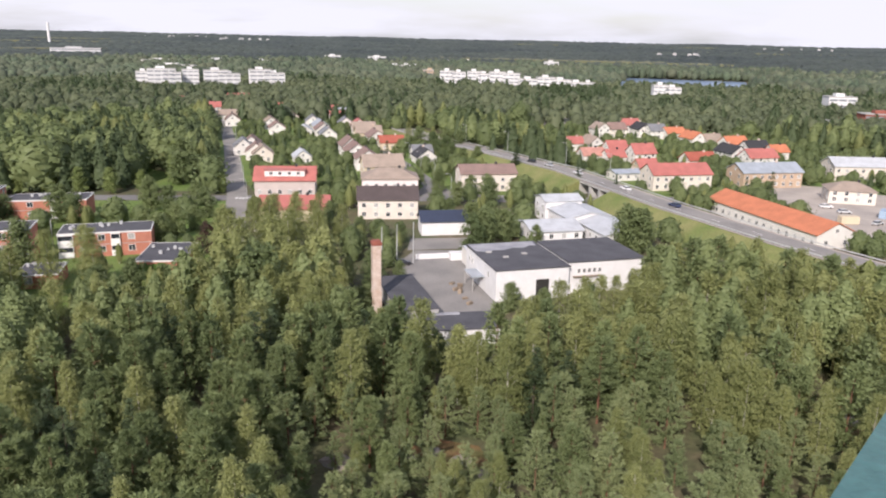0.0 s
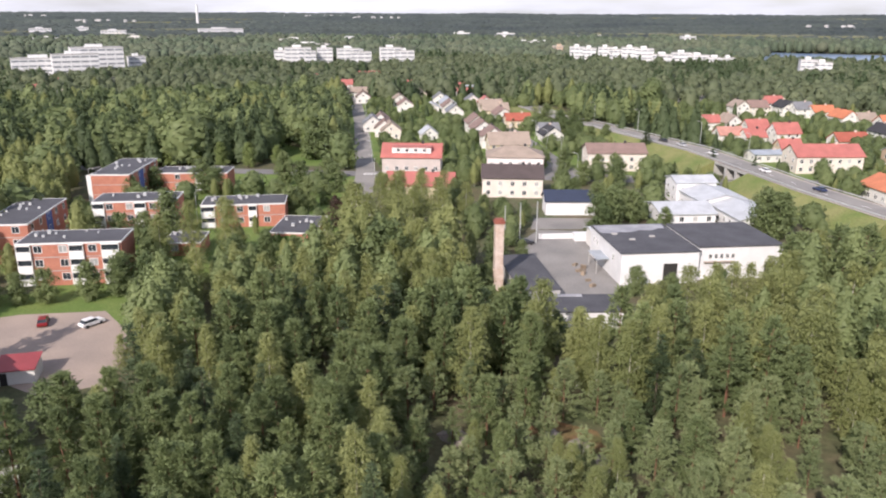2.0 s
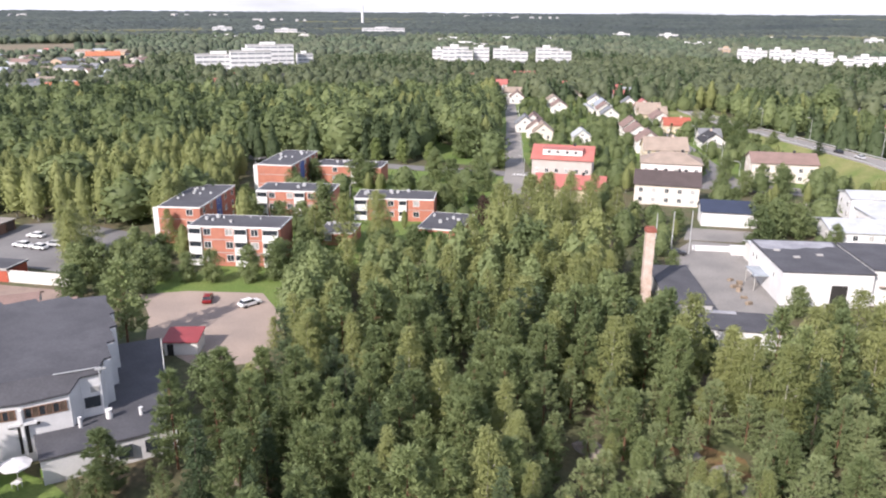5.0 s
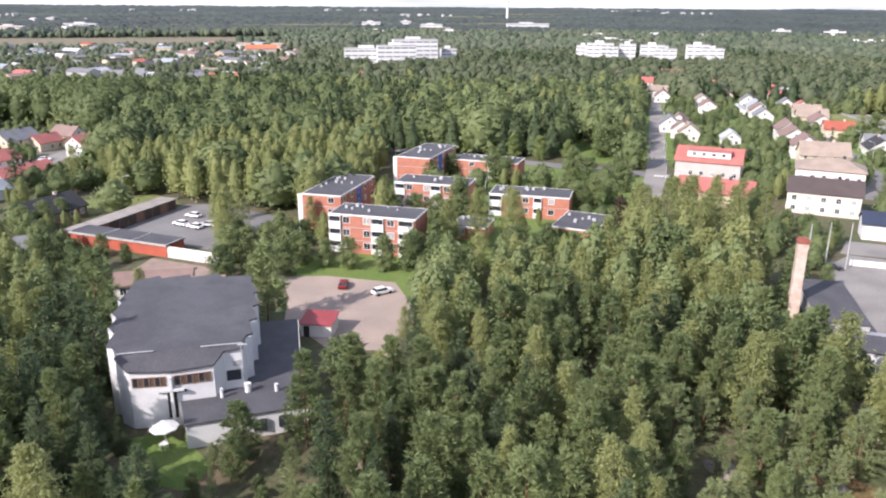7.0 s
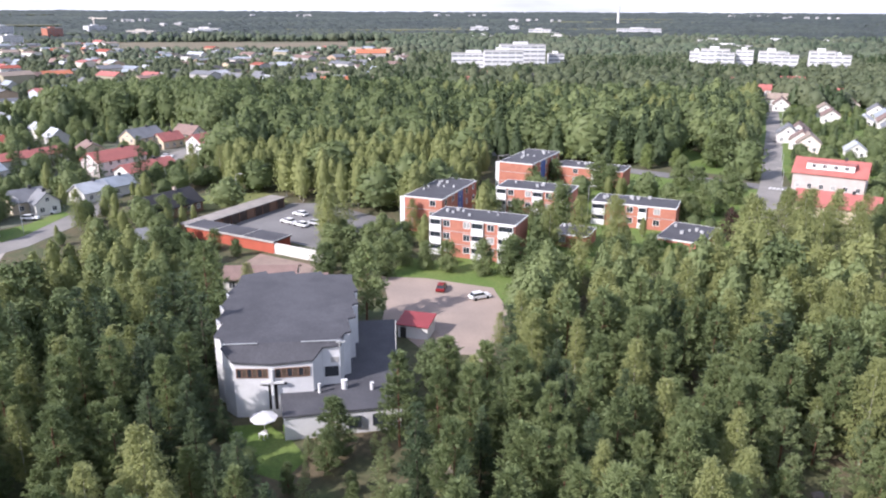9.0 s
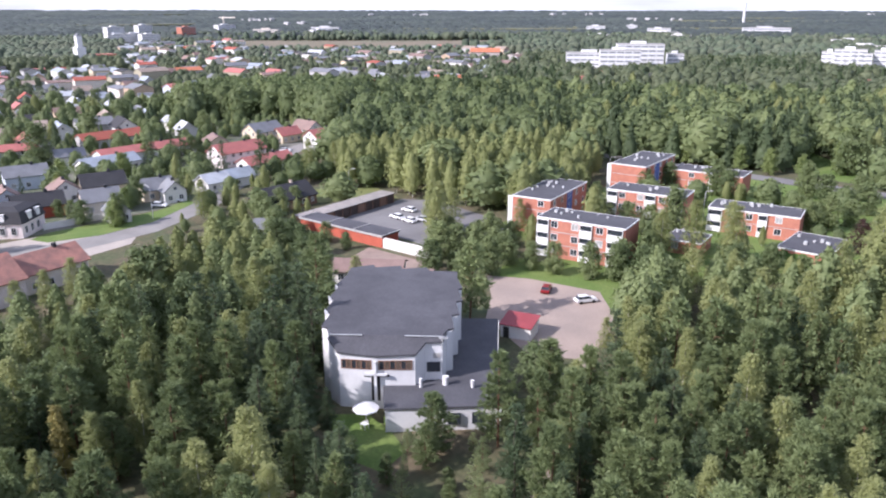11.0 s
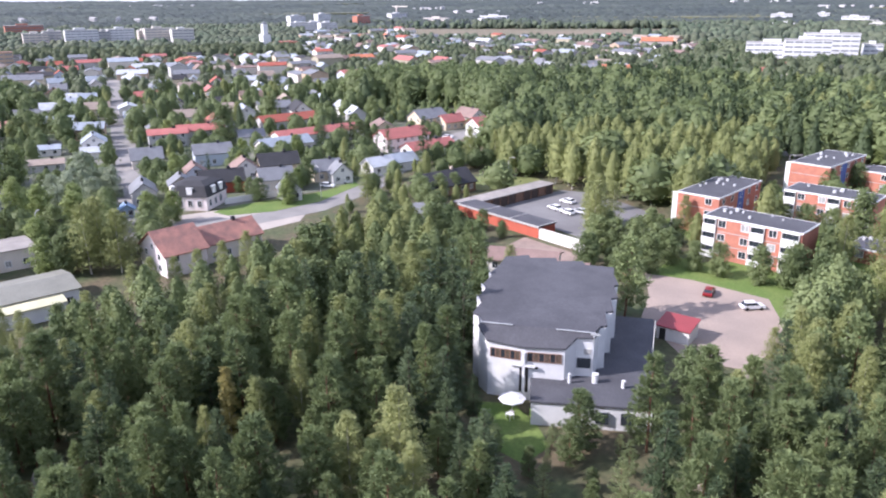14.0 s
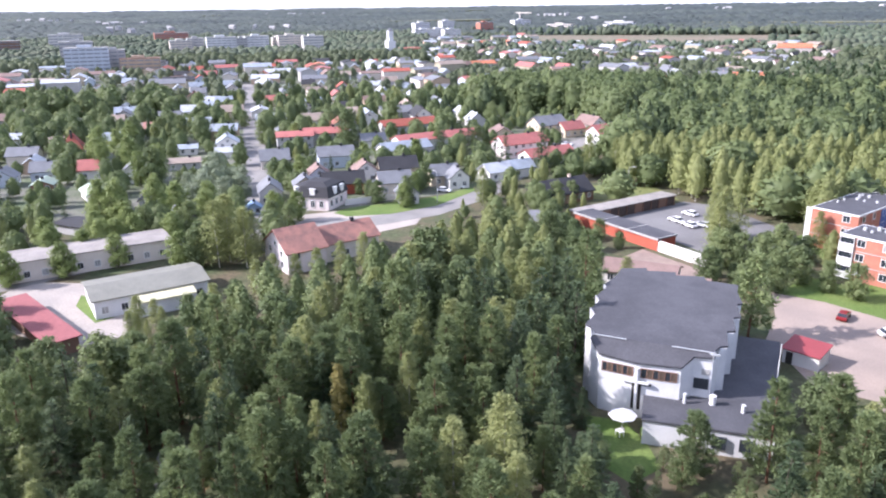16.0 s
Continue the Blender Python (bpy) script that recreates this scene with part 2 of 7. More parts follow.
def tube(points, radii, sides=6):
    """A tapering tube through the points."""
    v, f = [], []
    for k, (p, r) in enumerate(zip(points, radii)):
        q = Vector(points[min(k + 1, len(points) - 1)]) - Vector(points[max(k - 1, 0)])
        q.normalize()
        u = q.orthogonal().normalized()
        w = q.cross(u)
        for s in range(sides):
            a = 2 * math.pi * s / sides
            v.append(tuple(Vector(p) + r * (math.cos(a) * u + math.sin(a) * w)))
    for k in range(len(points) - 1):
        for s in range(sides):
            a, b = k * sides + s, k * sides + (s + 1) % sides
            f.append((a, b, b + sides, a + sides))
    f.append(tuple(range(sides))[::-1])
    f.append(tuple(range(len(v) - sides, len(v))))
    return v, f


# ---- ground ----
def rise(x, y):
    """The land lies level round the town and climbs gently towards the horizon."""
    r = math.hypot(x, y)
    return 0.0 if r < 900 else 44.0 * min(1.0, (r - 900) / 3900) ** 1.25


def ring_sheet():
    radii = [0, 30, 60, 100, 150, 220, 320, 450, 620, 900, 1100, 1350, 1650, 2000, 2400, 2900, 3500, 4200, 4900]
    n = 72
    v, f = [(0, 0, 0)], []
    for r in radii[1:]:
        for k in range(n):
            a = 2 * math.pi * k / n
            v.append((r * math.cos(a), r * math.sin(a), rise(r, 0)))
    f += [(0, 1 + k, 1 + (k + 1) % n) for k in range(n)]
    for i in range(len(radii) - 2):
        for k in range(n):
            a, b = 1 + i * n + k, 1 + i * n + (k + 1) % n
            f.append((a, a + n, b + n, b))
    return v, f


TAKEN = []          # boxes that trees keep out of: centre, turn, half sizes
OPEN = []           # outlines that trees keep out of
tagged(part("ground", ring_sheet(), moss_floor), "mossy forest ground reaching to the wooded horizon", "ground", kind="structure")


def patch(name, outline, mat, label, z=0.03, tree_free=True, thick=0.03):
    area = sum(x0 * y1 - x1 * y0 for (x0, y0), (x1, y1) in zip(outline, outline[1:] + outline[:1]))
    pts = outline if area > 0 else outline[::-1]
    ob = part(name, prism(pts, z - thick - 0.02, z), mat)
    if tree_free:
        OPEN.append(pts)
    return tagged(ob, label, name.split("_")[-1], kind="structure")


def road(name, line, width, mat, label, z=0.05, heights=None, tree_free=True):
    """A road along a bent line; its heights may vary."""
    v, f, out_l, out_r = [], [], [], []
    for k, p in enumerate(line):
        a, b = Vector(line[max(k - 1, 0)]), Vector(line[min(k + 1, len(line) - 1)])
        d = (b - a).normalized()
        s = Vector((-d.y, d.x)) * width / 2
        h = (heights[k] if heights else 0.0) + z
        l, r = Vector(p) + s, Vector(p) - s
        out_l.append(tuple(l)), out_r.append(tuple(r))
        v += [(*l, h), (*r, h), (*l, h - 0.12), (*r, h - 0.12)]
    for k in range(len(line) - 1):
        a, b = 4 * k, 4 * k + 4
        f += [(a, a + 1, b + 1, b), (a, b, b + 2, a + 2), (a + 1, a + 3, b + 3, b + 1)]
    ob = part(name, (v, f), mat)
    if tree_free:
        OPEN.append(out_l + out_r[::-1])
    return tagged(ob, label, "road", kind="structure")


def inside(x, y, poly):
    hit, n = False, len(poly)
    for i in range(n):
        (x0, y0), (x1, y1) = poly[i], poly[(i + 1) % n]
        if (y0 > y) != (y1 > y) and x < (x1 - x0) * (y - y0) / (y1 - y0) + x0:
            hit = not hit
    return hit


# roads and open ground
road("street_north", [(-68, 172), (-79, 195), (-97, 246), (-145, 363), (-223, 544)], 6.8, old_asphalt, "grey asphalt street between gardens", 0.06)
road("street_cross", [(-215, 222), (-122, 240), (-92, 246), (-32, 257), (14, 264), (60, 276)], 8, asphalt, "grey asphalt cross street with a zebra crossing", 0.05)
road("street_side", [(-28, 258), (-33, 280), (-48, 318), (-75, 380)], 7, asphalt, "grey asphalt side street", 0.045)
road("street_town", [(-192, 7), (-214, 6), (-300, 7), (-420, 8), (-600, 10)], 8.5, old_asphalt, "pale asphalt street through the wooden town", 0.16)
road("street_main", [(-140, -75), (-166, -50), (-178, -28), (-188, -8), (-193, 14), (-192, 32), (-197, 50), (-212, 70), (-246, 98), (-282, 132), (-300, 160), (-390, 260)], 9, old_asphalt, "pale asphalt main street curving past the green", 0.05)
patch("town_square", [(-204, 12), (-184, 10), (-178, 24), (-186, 44), (-202, 52), (-206, 30)], pale_gravel, "sunlit pale paved square", 0.04)
patch("grass_green", [(-204, 25), (-208, 30), (-211, 44), (-214, 58), (-222, 70), (-217, 70), (-203, 54), (-198, 40), (-199, 28)], grass, "mown grass wedge beside the street", 0.09)
patch("grass_verge", [(-200, -6), (-206, 0), (-205, 10), (-199, 6), (-194, -6)], grass, "grass verge at the street corner", 0.08)
patch("yard_paving", [(-168, -44), (-160, -24), (-134, -18), (-128, -28), (-150, -50)], pale_gravel, "pale gravel yard beside the red shed", 0.035)
patch("yard_grass", [(-156, -31), (-150, -26), (-142, -23), (-140, -26), (-150, -31)], grass, "small sunlit lawn strip", 0.06)
patch("church_parking", [(-118, 99), (-111, 105), (-97, 111), (-87, 104), (-81, 96), (-77, 86), (-84, 80), (-92, 82), (-100, 84), (-108, 92)], gravel, "pinkish gravel parking ground", 0.045)
road("gravel_path", [(-80, 90), (-73, 80), (-65, 71), (-58, 62), (-54, 52)], 2.2, gravel, "narrow gravel path between trees", 0.056)
patch("long_lawn", [(-116.5, 98), (-109.5, 103), (-97, 108.5), (-89, 104), (-88, 112), (-104, 121), (-124, 112)], grass, "bright green lawn beside the parking ground", 0.025)
patch("church_lawn", [(-86, 44.5), (-76.6, 40.5), (-70, 43), (-72, 48), (-77, 49), (-83, 49)], grass, "shaded lawn in front of the church", 0.02)
patch("garage_lot", [(-186, 122), (-178, 129), (-150, 130), (-136, 120), (-133, 108), (-140, 101), (-155, 99), (-172, 92), (-178, 100)], asphalt, "grey asphalt lot enclosed by garages", 0.03)
patch("block_lawn", [(-94, 160), (-80, 153), (-76, 158), (-84, 176), (-92, 176)], grass, "green lawn beside the brick blocks", 0.02)
patch("street_lawn", [(-156, 296), (-113, 268), (-110, 254), (-122, 252), (-140, 262)], grass, "bright lawn at the street corner", 0.02)
patch("corner_lawn", [(-98, 208), (-97, 238), (-91, 236), (-85, 205), (-82, 188)], grass, "lawn beside the street", 0.02)
patch("factory_yard", [(-30, 176), (-27, 190), (-17, 192), (-10, 176), (-3, 152), (-6, 134), (-16, 138), (-24, 156)], old_asphalt, "grey asphalt factory yard", 0.03)
patch("factory_upper_yard", [(-29, 190), (-16, 194), (-14, 206), (-30, 202)], old_asphalt, "grey asphalt yard behind the factory", 0.03)
patch("depot_yard", [(88, 212), (118, 212), (150, 290), (120, 312), (100, 318), (92, 290)], pale_gravel, "dusty gravel depot yard", 0.03)
patch("apron", [(-38, 262), (-24, 258), (-2, 262), (-2, 268), (-24, 270), (-36, 292)], old_asphalt, "asphalt apron beside the houses", 0.04)
patch("dry_meadow", [(-188, 122), (-196, 100), (-206, 92), (-214, 104), (-204, 124)], dry_grass, "dry yellow meadow behind the garages", 0.02)
patch("heath_clearing", [(-15, 90), (-10, 94), (-4, 93), (-2, 88), (-8, 86)], heath, "rusty heath clearing with bare rock", 0.04)
patch("rocky_heath", [(38, 106), (46, 113), (60, 113), (64, 104), (50, 101)], heath, "rusty heath with pale rock slabs", 0.04)
patch("heath_bank", [(-92, -13), (-89, -7), (-84, -4), (-80, -8), (-86, -14)], heath, "rocky heath in the pine wood", 0.04)
for k in range(6):
    patch("zebra_crossing", [(-96.6 + k * 1.15, 243.0 + k * 0.2), (-96.0 + k * 1.15, 243.1 + k * 0.2), (-96.4 + k * 1.15, 245.9 + k * 0.2), (-97.0 + k * 1.15, 245.8 + k * 0.2)],
          paint_white, "white painted zebra stripe", 0.10, False)

OPEN.append([(-86, 196), (-105, 246), (-153, 363), (-230, 546), (-216, 540), (-138, 360), (-90, 246), (-72, 196)])
OPEN.append([(-167, 172), (-150, 168), (-146, 182), (-163, 188)])


def boulder(x, y, r, seed, label="grey granite boulder among the pines"):
    """A worn outcrop: a squashed ball with broken faces."""
    bm = bmesh.new()
    bmesh.ops.create_icosphere(bm, subdivisions=2, radius=1)
    rs = random.Random(seed)
    for v in bm.verts:
        k = 1 + rs.uniform(-.16, .16) + .25 * noise.noise(v.co * 1.3 + Vector((seed, 0, 0)))
        v.co = Vector((v.co.x * r * k * 1.3, v.co.y * r * k, max(-.2, v.co.z * r * .5 * k)))
    me = bpy.data.meshes.new("boulder")
    bm.to_mesh(me)
    bm.free()
    me.materials.append(rock)
    ob = new("boulder", me)
    ob.matrix_basis = pose(x, y, 0, 0, 0, seed * 40)
    return tagged(ob, label, "boulder", "boulders in the wood")


for k, (x, y, r) in enumerate(((-91, -9.5, 2.0), (-88, -8, 1.4), (-85, -11, 1.7), (-131, -9, 2.2), (-127, -5, 1.6), (-10, 90.5, 1.0), (-6, 88.5, 1.5), (-3, 86, 1.0), (-13, 88.5, .8), (45, 107, 1.6), (50, 108, 1.9), (54, 107.5, 1.2), (42, 106.5, 1.0), (-22, 86, 1.9), (-1, 84, 1.2))):
    boulder(x, y, r, k)
# highway on its embankment, with a bridge over the cross street
HW = [(-75, 455), (-48, 400), (-22, 357), (17, 300), (26.5, 279.7), (35.5, 260.5), (46, 238), (71, 199), (92, 173), (125, 140)]
HZ = [1.0, 2.5, 4.2, 5.0, 5.1, 5.1, 5.0, 4.2, 3.4, 2.0]
road("highway", HW, 11, old_asphalt, "grey two-lane highway on an embankment", 0.05, HZ)


def along(line, zs, off, step=None):
    """Points beside a line: offset to its left."""
    out = []
    for k, p in enumerate(line):
        a, b = Vector(line[max(k - 1, 0)]), Vector(line[min(k + 1, len(line) - 1)])
        d = (b - a).normalized()
        out.append((p[0] - d.y * off, p[1] + d.x * off, zs[k]))
    return out


def bank(side):
    top, foot = along(HW, HZ, side * 5.6), along(HW, [0] * 10, side * 17)
    v, f = [], []
    for (x0, y0, z0), (x1, y1, _) in zip(top, foot):
        v += [(x0, y0, z0 - 0.04), (x1, y1, 0.0), (x0, y0, -0.4)]
    for k in range(9):
        if k == 4:
            continue
        a, b = 3 * k, 3 * k + 3
        f += [(a, a + 1, b + 1, b), (a, b, b + 2, a + 2)]
    f += [(12, 13, 14), (15, 17, 16)]
    OPEN.append([p[:2] for p in top] + [p[:2] for p in foot][::-1])
    return v, f


for side in (1, -1):
    tagged(part("embankment", bank(side), dry_grass), "grassy highway embankment slope", "embankment", kind="structure")


def strip(name, line3, w, h, mat, label):
    v, f = [], []
    for k, p in enumerate(line3):
        a, b = Vector(line3[max(k - 1, 0)]), Vector(line3[min(k + 1, len(line3) - 1)])
        d = (b - a).normalized()
        s = Vector((-d.y, d.x, 0)) * w / 2
        q = Vector(p)
        v += [tuple(q + s), tuple(q - s), tuple(q - s + Vector((0, 0, h))), tuple(q + s + Vector((0, 0, h)))]
    for k in range(len(line3) - 1):
        a, b = 4 * k, 4 * k + 4
        f += [(a + i, a + (i + 1) % 4, b + (i + 1) % 4, b + i) for i in range(4)]
    return tagged(part(name, (v, f), mat), label, name.split("_")[-1], kind="structure")


for side in (1, -1):
    strip("guard_rail", [(x, y, z + 0.55) for x, y, z in along(HW, HZ, side * 5.3)], 0.08, 0.3, galvanised, "galvanised steel guard rail along the highway")
    strip("verge_gravel", [(x, y, z + 0.04) for x, y, z in along(HW, HZ, side * 5.0)], 1.2, 0.03, pale_gravel, "pale gravel highway verge")
for k, (x, y) in enumerate([(26.3, 280.2), (29.7, 273), (32.4, 267), (35.7, 260)]):
    tagged(part("bridge_pier", box(-5.7, -0.6, -0.1, 5.7, 0.6, 4.3), concrete, at=pose(x, y, 0, 0, 0, 25)), "grey concrete bridge pier", "pier", "piers of the bridge", "structure")
strip("bridge_deck", [(x, y, z - 0.85) for (x, y), z in zip(HW[4:6], HZ[4:6])], 11.4, 0.75, concrete, "grey concrete bridge deck")
# dashed centre line
for k in range(2, 8):
    a, b = Vector((*HW[k], HZ[k])), Vector((*HW[k + 1], HZ[k + 1]))
    n = int((b - a).length / 12)
    for i in range(n):
        p, d = a.lerp(b, (i + 0.3) / n), (b - a).normalized()
        m = Matrix.Translation(p + Vector((0, 0, 0.09))) @ Matrix.Rotation(math.atan2(d.y, d.x), 4, "Z")
        tagged(part("lane_mark", box(-1.5, -0.09, -0.02, 1.5, 0.09, 0), paint_white, at=m), "white painted lane dash", "road marking", "dashes of the highway", "structure")

# ---- buildings ----
WORDS = {"sheet_red": "red sheet-metal", "brick_red": "brick-red", "orange_tile": "orange tile", "pink_tile": "faded pink tile", "tan_tile": "tan tile", "brown_tile": "brown tile", "dark_brown_tile": "dark brown tile",
         "mixed_tile": "weathered red tile", "roof_dark": "black", "navy_sheet": "navy blue sheet-metal", "steel_grey": "grey sheet-metal", "olive_grey": "olive-grey",
         "pale_steel": "pale blue-grey metal", "white_steel": "white metal", "pale_green": "pale green metal", "sky_blue": "light blue", "roof_felt": "dark felt", "pale_yellow": "pale yellow"}
SHARED = {}


def shared(key, make):
    if key not in SHARED:
        SHARED[key] = make()
    return SHARED[key]


def window(parent, x, y, z, turn, w=1.1, h=1.3, curtained=False, far=False):
    """A framed window on a wall: its frame stands proud, its pane lies in it."""
    def bars():
        return join(box(-w / 2 - .1, -.07, -h / 2 - .1, -w / 2, .05, h / 2 + .1), box(w / 2, -.07, -h / 2 - .1, w / 2 + .1, .05, h / 2 + .1),
                                                     box(-w / 2, -.07, h / 2, w / 2, .05, h / 2 + .1), box(-w / 2, -.1, -h / 2 - .1, w / 2, .05, -h / 2),
                                                     box(-.03, -.05, -h / 2, .03, .03, h / 2))

    mat = curtain_glass if curtained else glass
    if far:         # too small to tell its pane from its frame
        def whole():
            xs, zs = (-w / 2 - .1, -w / 2, -.05, .05, w / 2, w / 2 + .1), (-h / 2 - .1, -h / 2, h / 2, h / 2 + .1)
            v, f, m = [(p, -.07, q) for q in zs for p in xs], [], []
            for i in range(5):
                for j in range(3):
                    k = j * 6 + i
                    q = (k, k + 1, k + 7, k + 6)
                    if j == 1 and i in (1, 3):
                        o = len(v)
                        v += [(v[n][0], -.02, v[n][2]) for n in q]
                        f += [(q[n], q[(n + 1) % 4], o + (n + 1) % 4, o + n) for n in range(4)] + [(o, o + 1, o + 2, o + 3)]
                        m += [0, 0, 0, 0, 1]
                    else:
                        f.append(q)
                        m.append(0)
            ring = [0, 1, 2, 3, 4, 5, 11, 17, 23, 22, 21, 20, 19, 18, 12, 6]
            o = len(v)
            v += [(v[n][0], .05, v[n][2]) for n in ring]
            f += [(ring[(n + 1) % 16], ring[n], o + n, o + (n + 1) % 16) for n in range(16)]
            me = sheet(v, f, paint_white, "window")
            me.materials.append(mat)
            me.polygons.foreach_set("material_index", m + [0] * 16)
            return me
        return part("window", shared(("far_window", w, h, curtained), whole), None, parent, at=pose(x, y, z, 0, 0, turn))
    fr = shared(("frame", w, h), lambda: sheet(*bars(), paint_white, "window"))
    gl = shared(("pane", w, h, curtained), lambda: sheet(*box(-w / 2, -.02, -h / 2, w / 2, .02, h / 2), mat, "pane"))
    ob = part("window", fr, None, parent, at=pose(x, y, z, 0, 0, turn))
    part("pane", gl, None, ob)
    return ob


def gable_roof(w, d, eave, rise, over=0.5, thick=0.22):
    """Two sloping slabs along x, with eaves."""
    k = rise / (d / 2)
    y, z = d / 2 + over, eave - over * k
    x = w / 2 + over
    v = []
    for X in (-x, x):
        v += [(X, -y, z), (X, 0, eave + rise), (X, y, z), (X, -y, z + thick), (X, 0, eave + rise + thick), (X, y, z + thick)]
    f = [(0, 1, 7, 6), (1, 2, 8, 7), (3, 9, 10, 4), (4, 10, 11, 5), (0, 6, 9, 3), (2, 5, 11, 8), (0, 3, 4, 1), (1, 4, 5, 2), (6, 7, 10, 9), (7, 8, 11, 10)]
    return v, f


def hip_roof(w, d, eave, rise, over=0.5, thick=0.2, ridge=None):
    x, y = w / 2 + over, d / 2 + over
    r = max(0.15, (w - d) / 2) if ridge is None else ridge
    v = [(-x, -y, eave), (x, -y, eave), (x, y, eave), (-x, y, eave), (-x, -y, eave + thick), (x, -y, eave + thick), (x, y, eave + thick), (-x, y, eave + thick),
         (-r, 0, eave + rise + thick), (r, 0, eave + rise + thick)]
    return v, [(3, 2, 1, 0), (0, 1, 5, 4), (1, 2, 6, 5), (2, 3, 7, 6), (3, 0, 4, 7), (4, 5, 9, 8), (5, 6, 9), (6, 7, 8, 9), (7, 4, 8)]


def gable_walls(w, d, eave, rise):
    x, y, s = w / 2, d / 2, eave + rise - 0.06
    v = []
    for X in (-x, x):
        v += [(X, -y, -0.1), (X, y, -0.1), (X, y, eave), (X, 0, s), (X, -y, eave)]
    return v, [(0, 4, 3, 2, 1), (5, 6, 7, 8, 9), (0, 5, 9, 4), (1, 2, 7, 6), (4, 9, 8, 3), (2, 3, 8, 7), (0, 1, 6, 5)]


def keep_clear(x, y, ang, w, d, margin=2.5):
    TAKEN.append((x, y, math.cos(radians(ang)), math.sin(radians(ang)), w / 2 + margin, d / 2 + margin))


def house(x, y, ang, w, d, eave, rise, roof, wall, pyramid=False, hip=False, chimney=True, name="house", label="", windows=True):
    words = label or f"{wall.name.replace('_wall', '').replace('_', ' ')} house with a {WORDS[roof.name]} roof among gardens"
    ob = thing(name, x, y, 0, ang, words, "house", "houses of the town")
    keep_clear(x, y, ang, w, d)
    flat = pyramid or hip
    body = part("wall", box(-w / 2, -d / 2, -0.1, w / 2, d / 2, eave + 0.05) if flat else gable_walls(w, d, eave, rise), wall, ob)
    top = part("roof", hip_roof(w, d, eave, rise, ridge=0.1 if pyramid else None) if flat else gable_roof(w, d, eave, rise), roof, ob)
    if chimney:
        cx = w * 0.18
        part("chimney", box(cx - 0.4, -0.35, eave + rise * 0.5, cx + 0.4, 0.35, eave + rise + 0.9), roof_dark if w % 2 else chimney_brick, top)
    c, s = math.cos(radians(ang)), math.sin(radians(ang))

    def sees(a, b):
        # windows on the sides turned towards the lookout tower
        return (a * c - b * s) * x + (a * s + b * c) * y < 0

    far = math.hypot(x, y) > 225
    if windows:
        rows = [1.6] if eave < 4.6 else [1.6, 4.4]
        for z in rows:
            if z + 0.8 > eave:
                z = eave - 0.9
            n = max(2, int(w / 3.2))
            for k in range(n):
                u = -w / 2 + (k + 0.5) * w / n
                if sees(0, -1):
                    window(body, u, -d / 2, z, 0, curtained=(k + n) % 3 == 0, far=far)
                if sees(0, 1):
                    window(body, u, d / 2, z, 180, curtained=(k + n) % 4 == 0, far=far)
            for u in (-d / 4, d / 4):
                if sees(1, 0):
                    window(body, w / 2, u, z, 90, far=far)
                if sees(-1, 0):
                    window(body, -w / 2, u, z, -90, far=far)
        if not flat and rise > 2.5:
            if sees(1, 0):
                window(body, w / 2, 0, eave + 0.8, 90, 0.9, 1.0, far=far)
            if sees(-1, 0):
                window(body, -w / 2, 0, eave + 0.8, -90, 0.9, 1.0, far=far)
    return ob


def flat_trim(w, d, z, t=0.16, h=0.34):
    """The raised rim of a flat roof."""
    x, y = w / 2 + 0.12, d / 2 + 0.12
    return join(box(-x, -y, z - 0.3, x, -y + t, z + h - 0.3), box(-x, y - t, z - 0.3, x, y, z + h - 0.3),
                box(-x, -y + t, z - 0.3, -x + t, y - t, z + h - 0.3), box(x - t, -y + t, z - 0.3, x, y - t, z + h - 0.3))


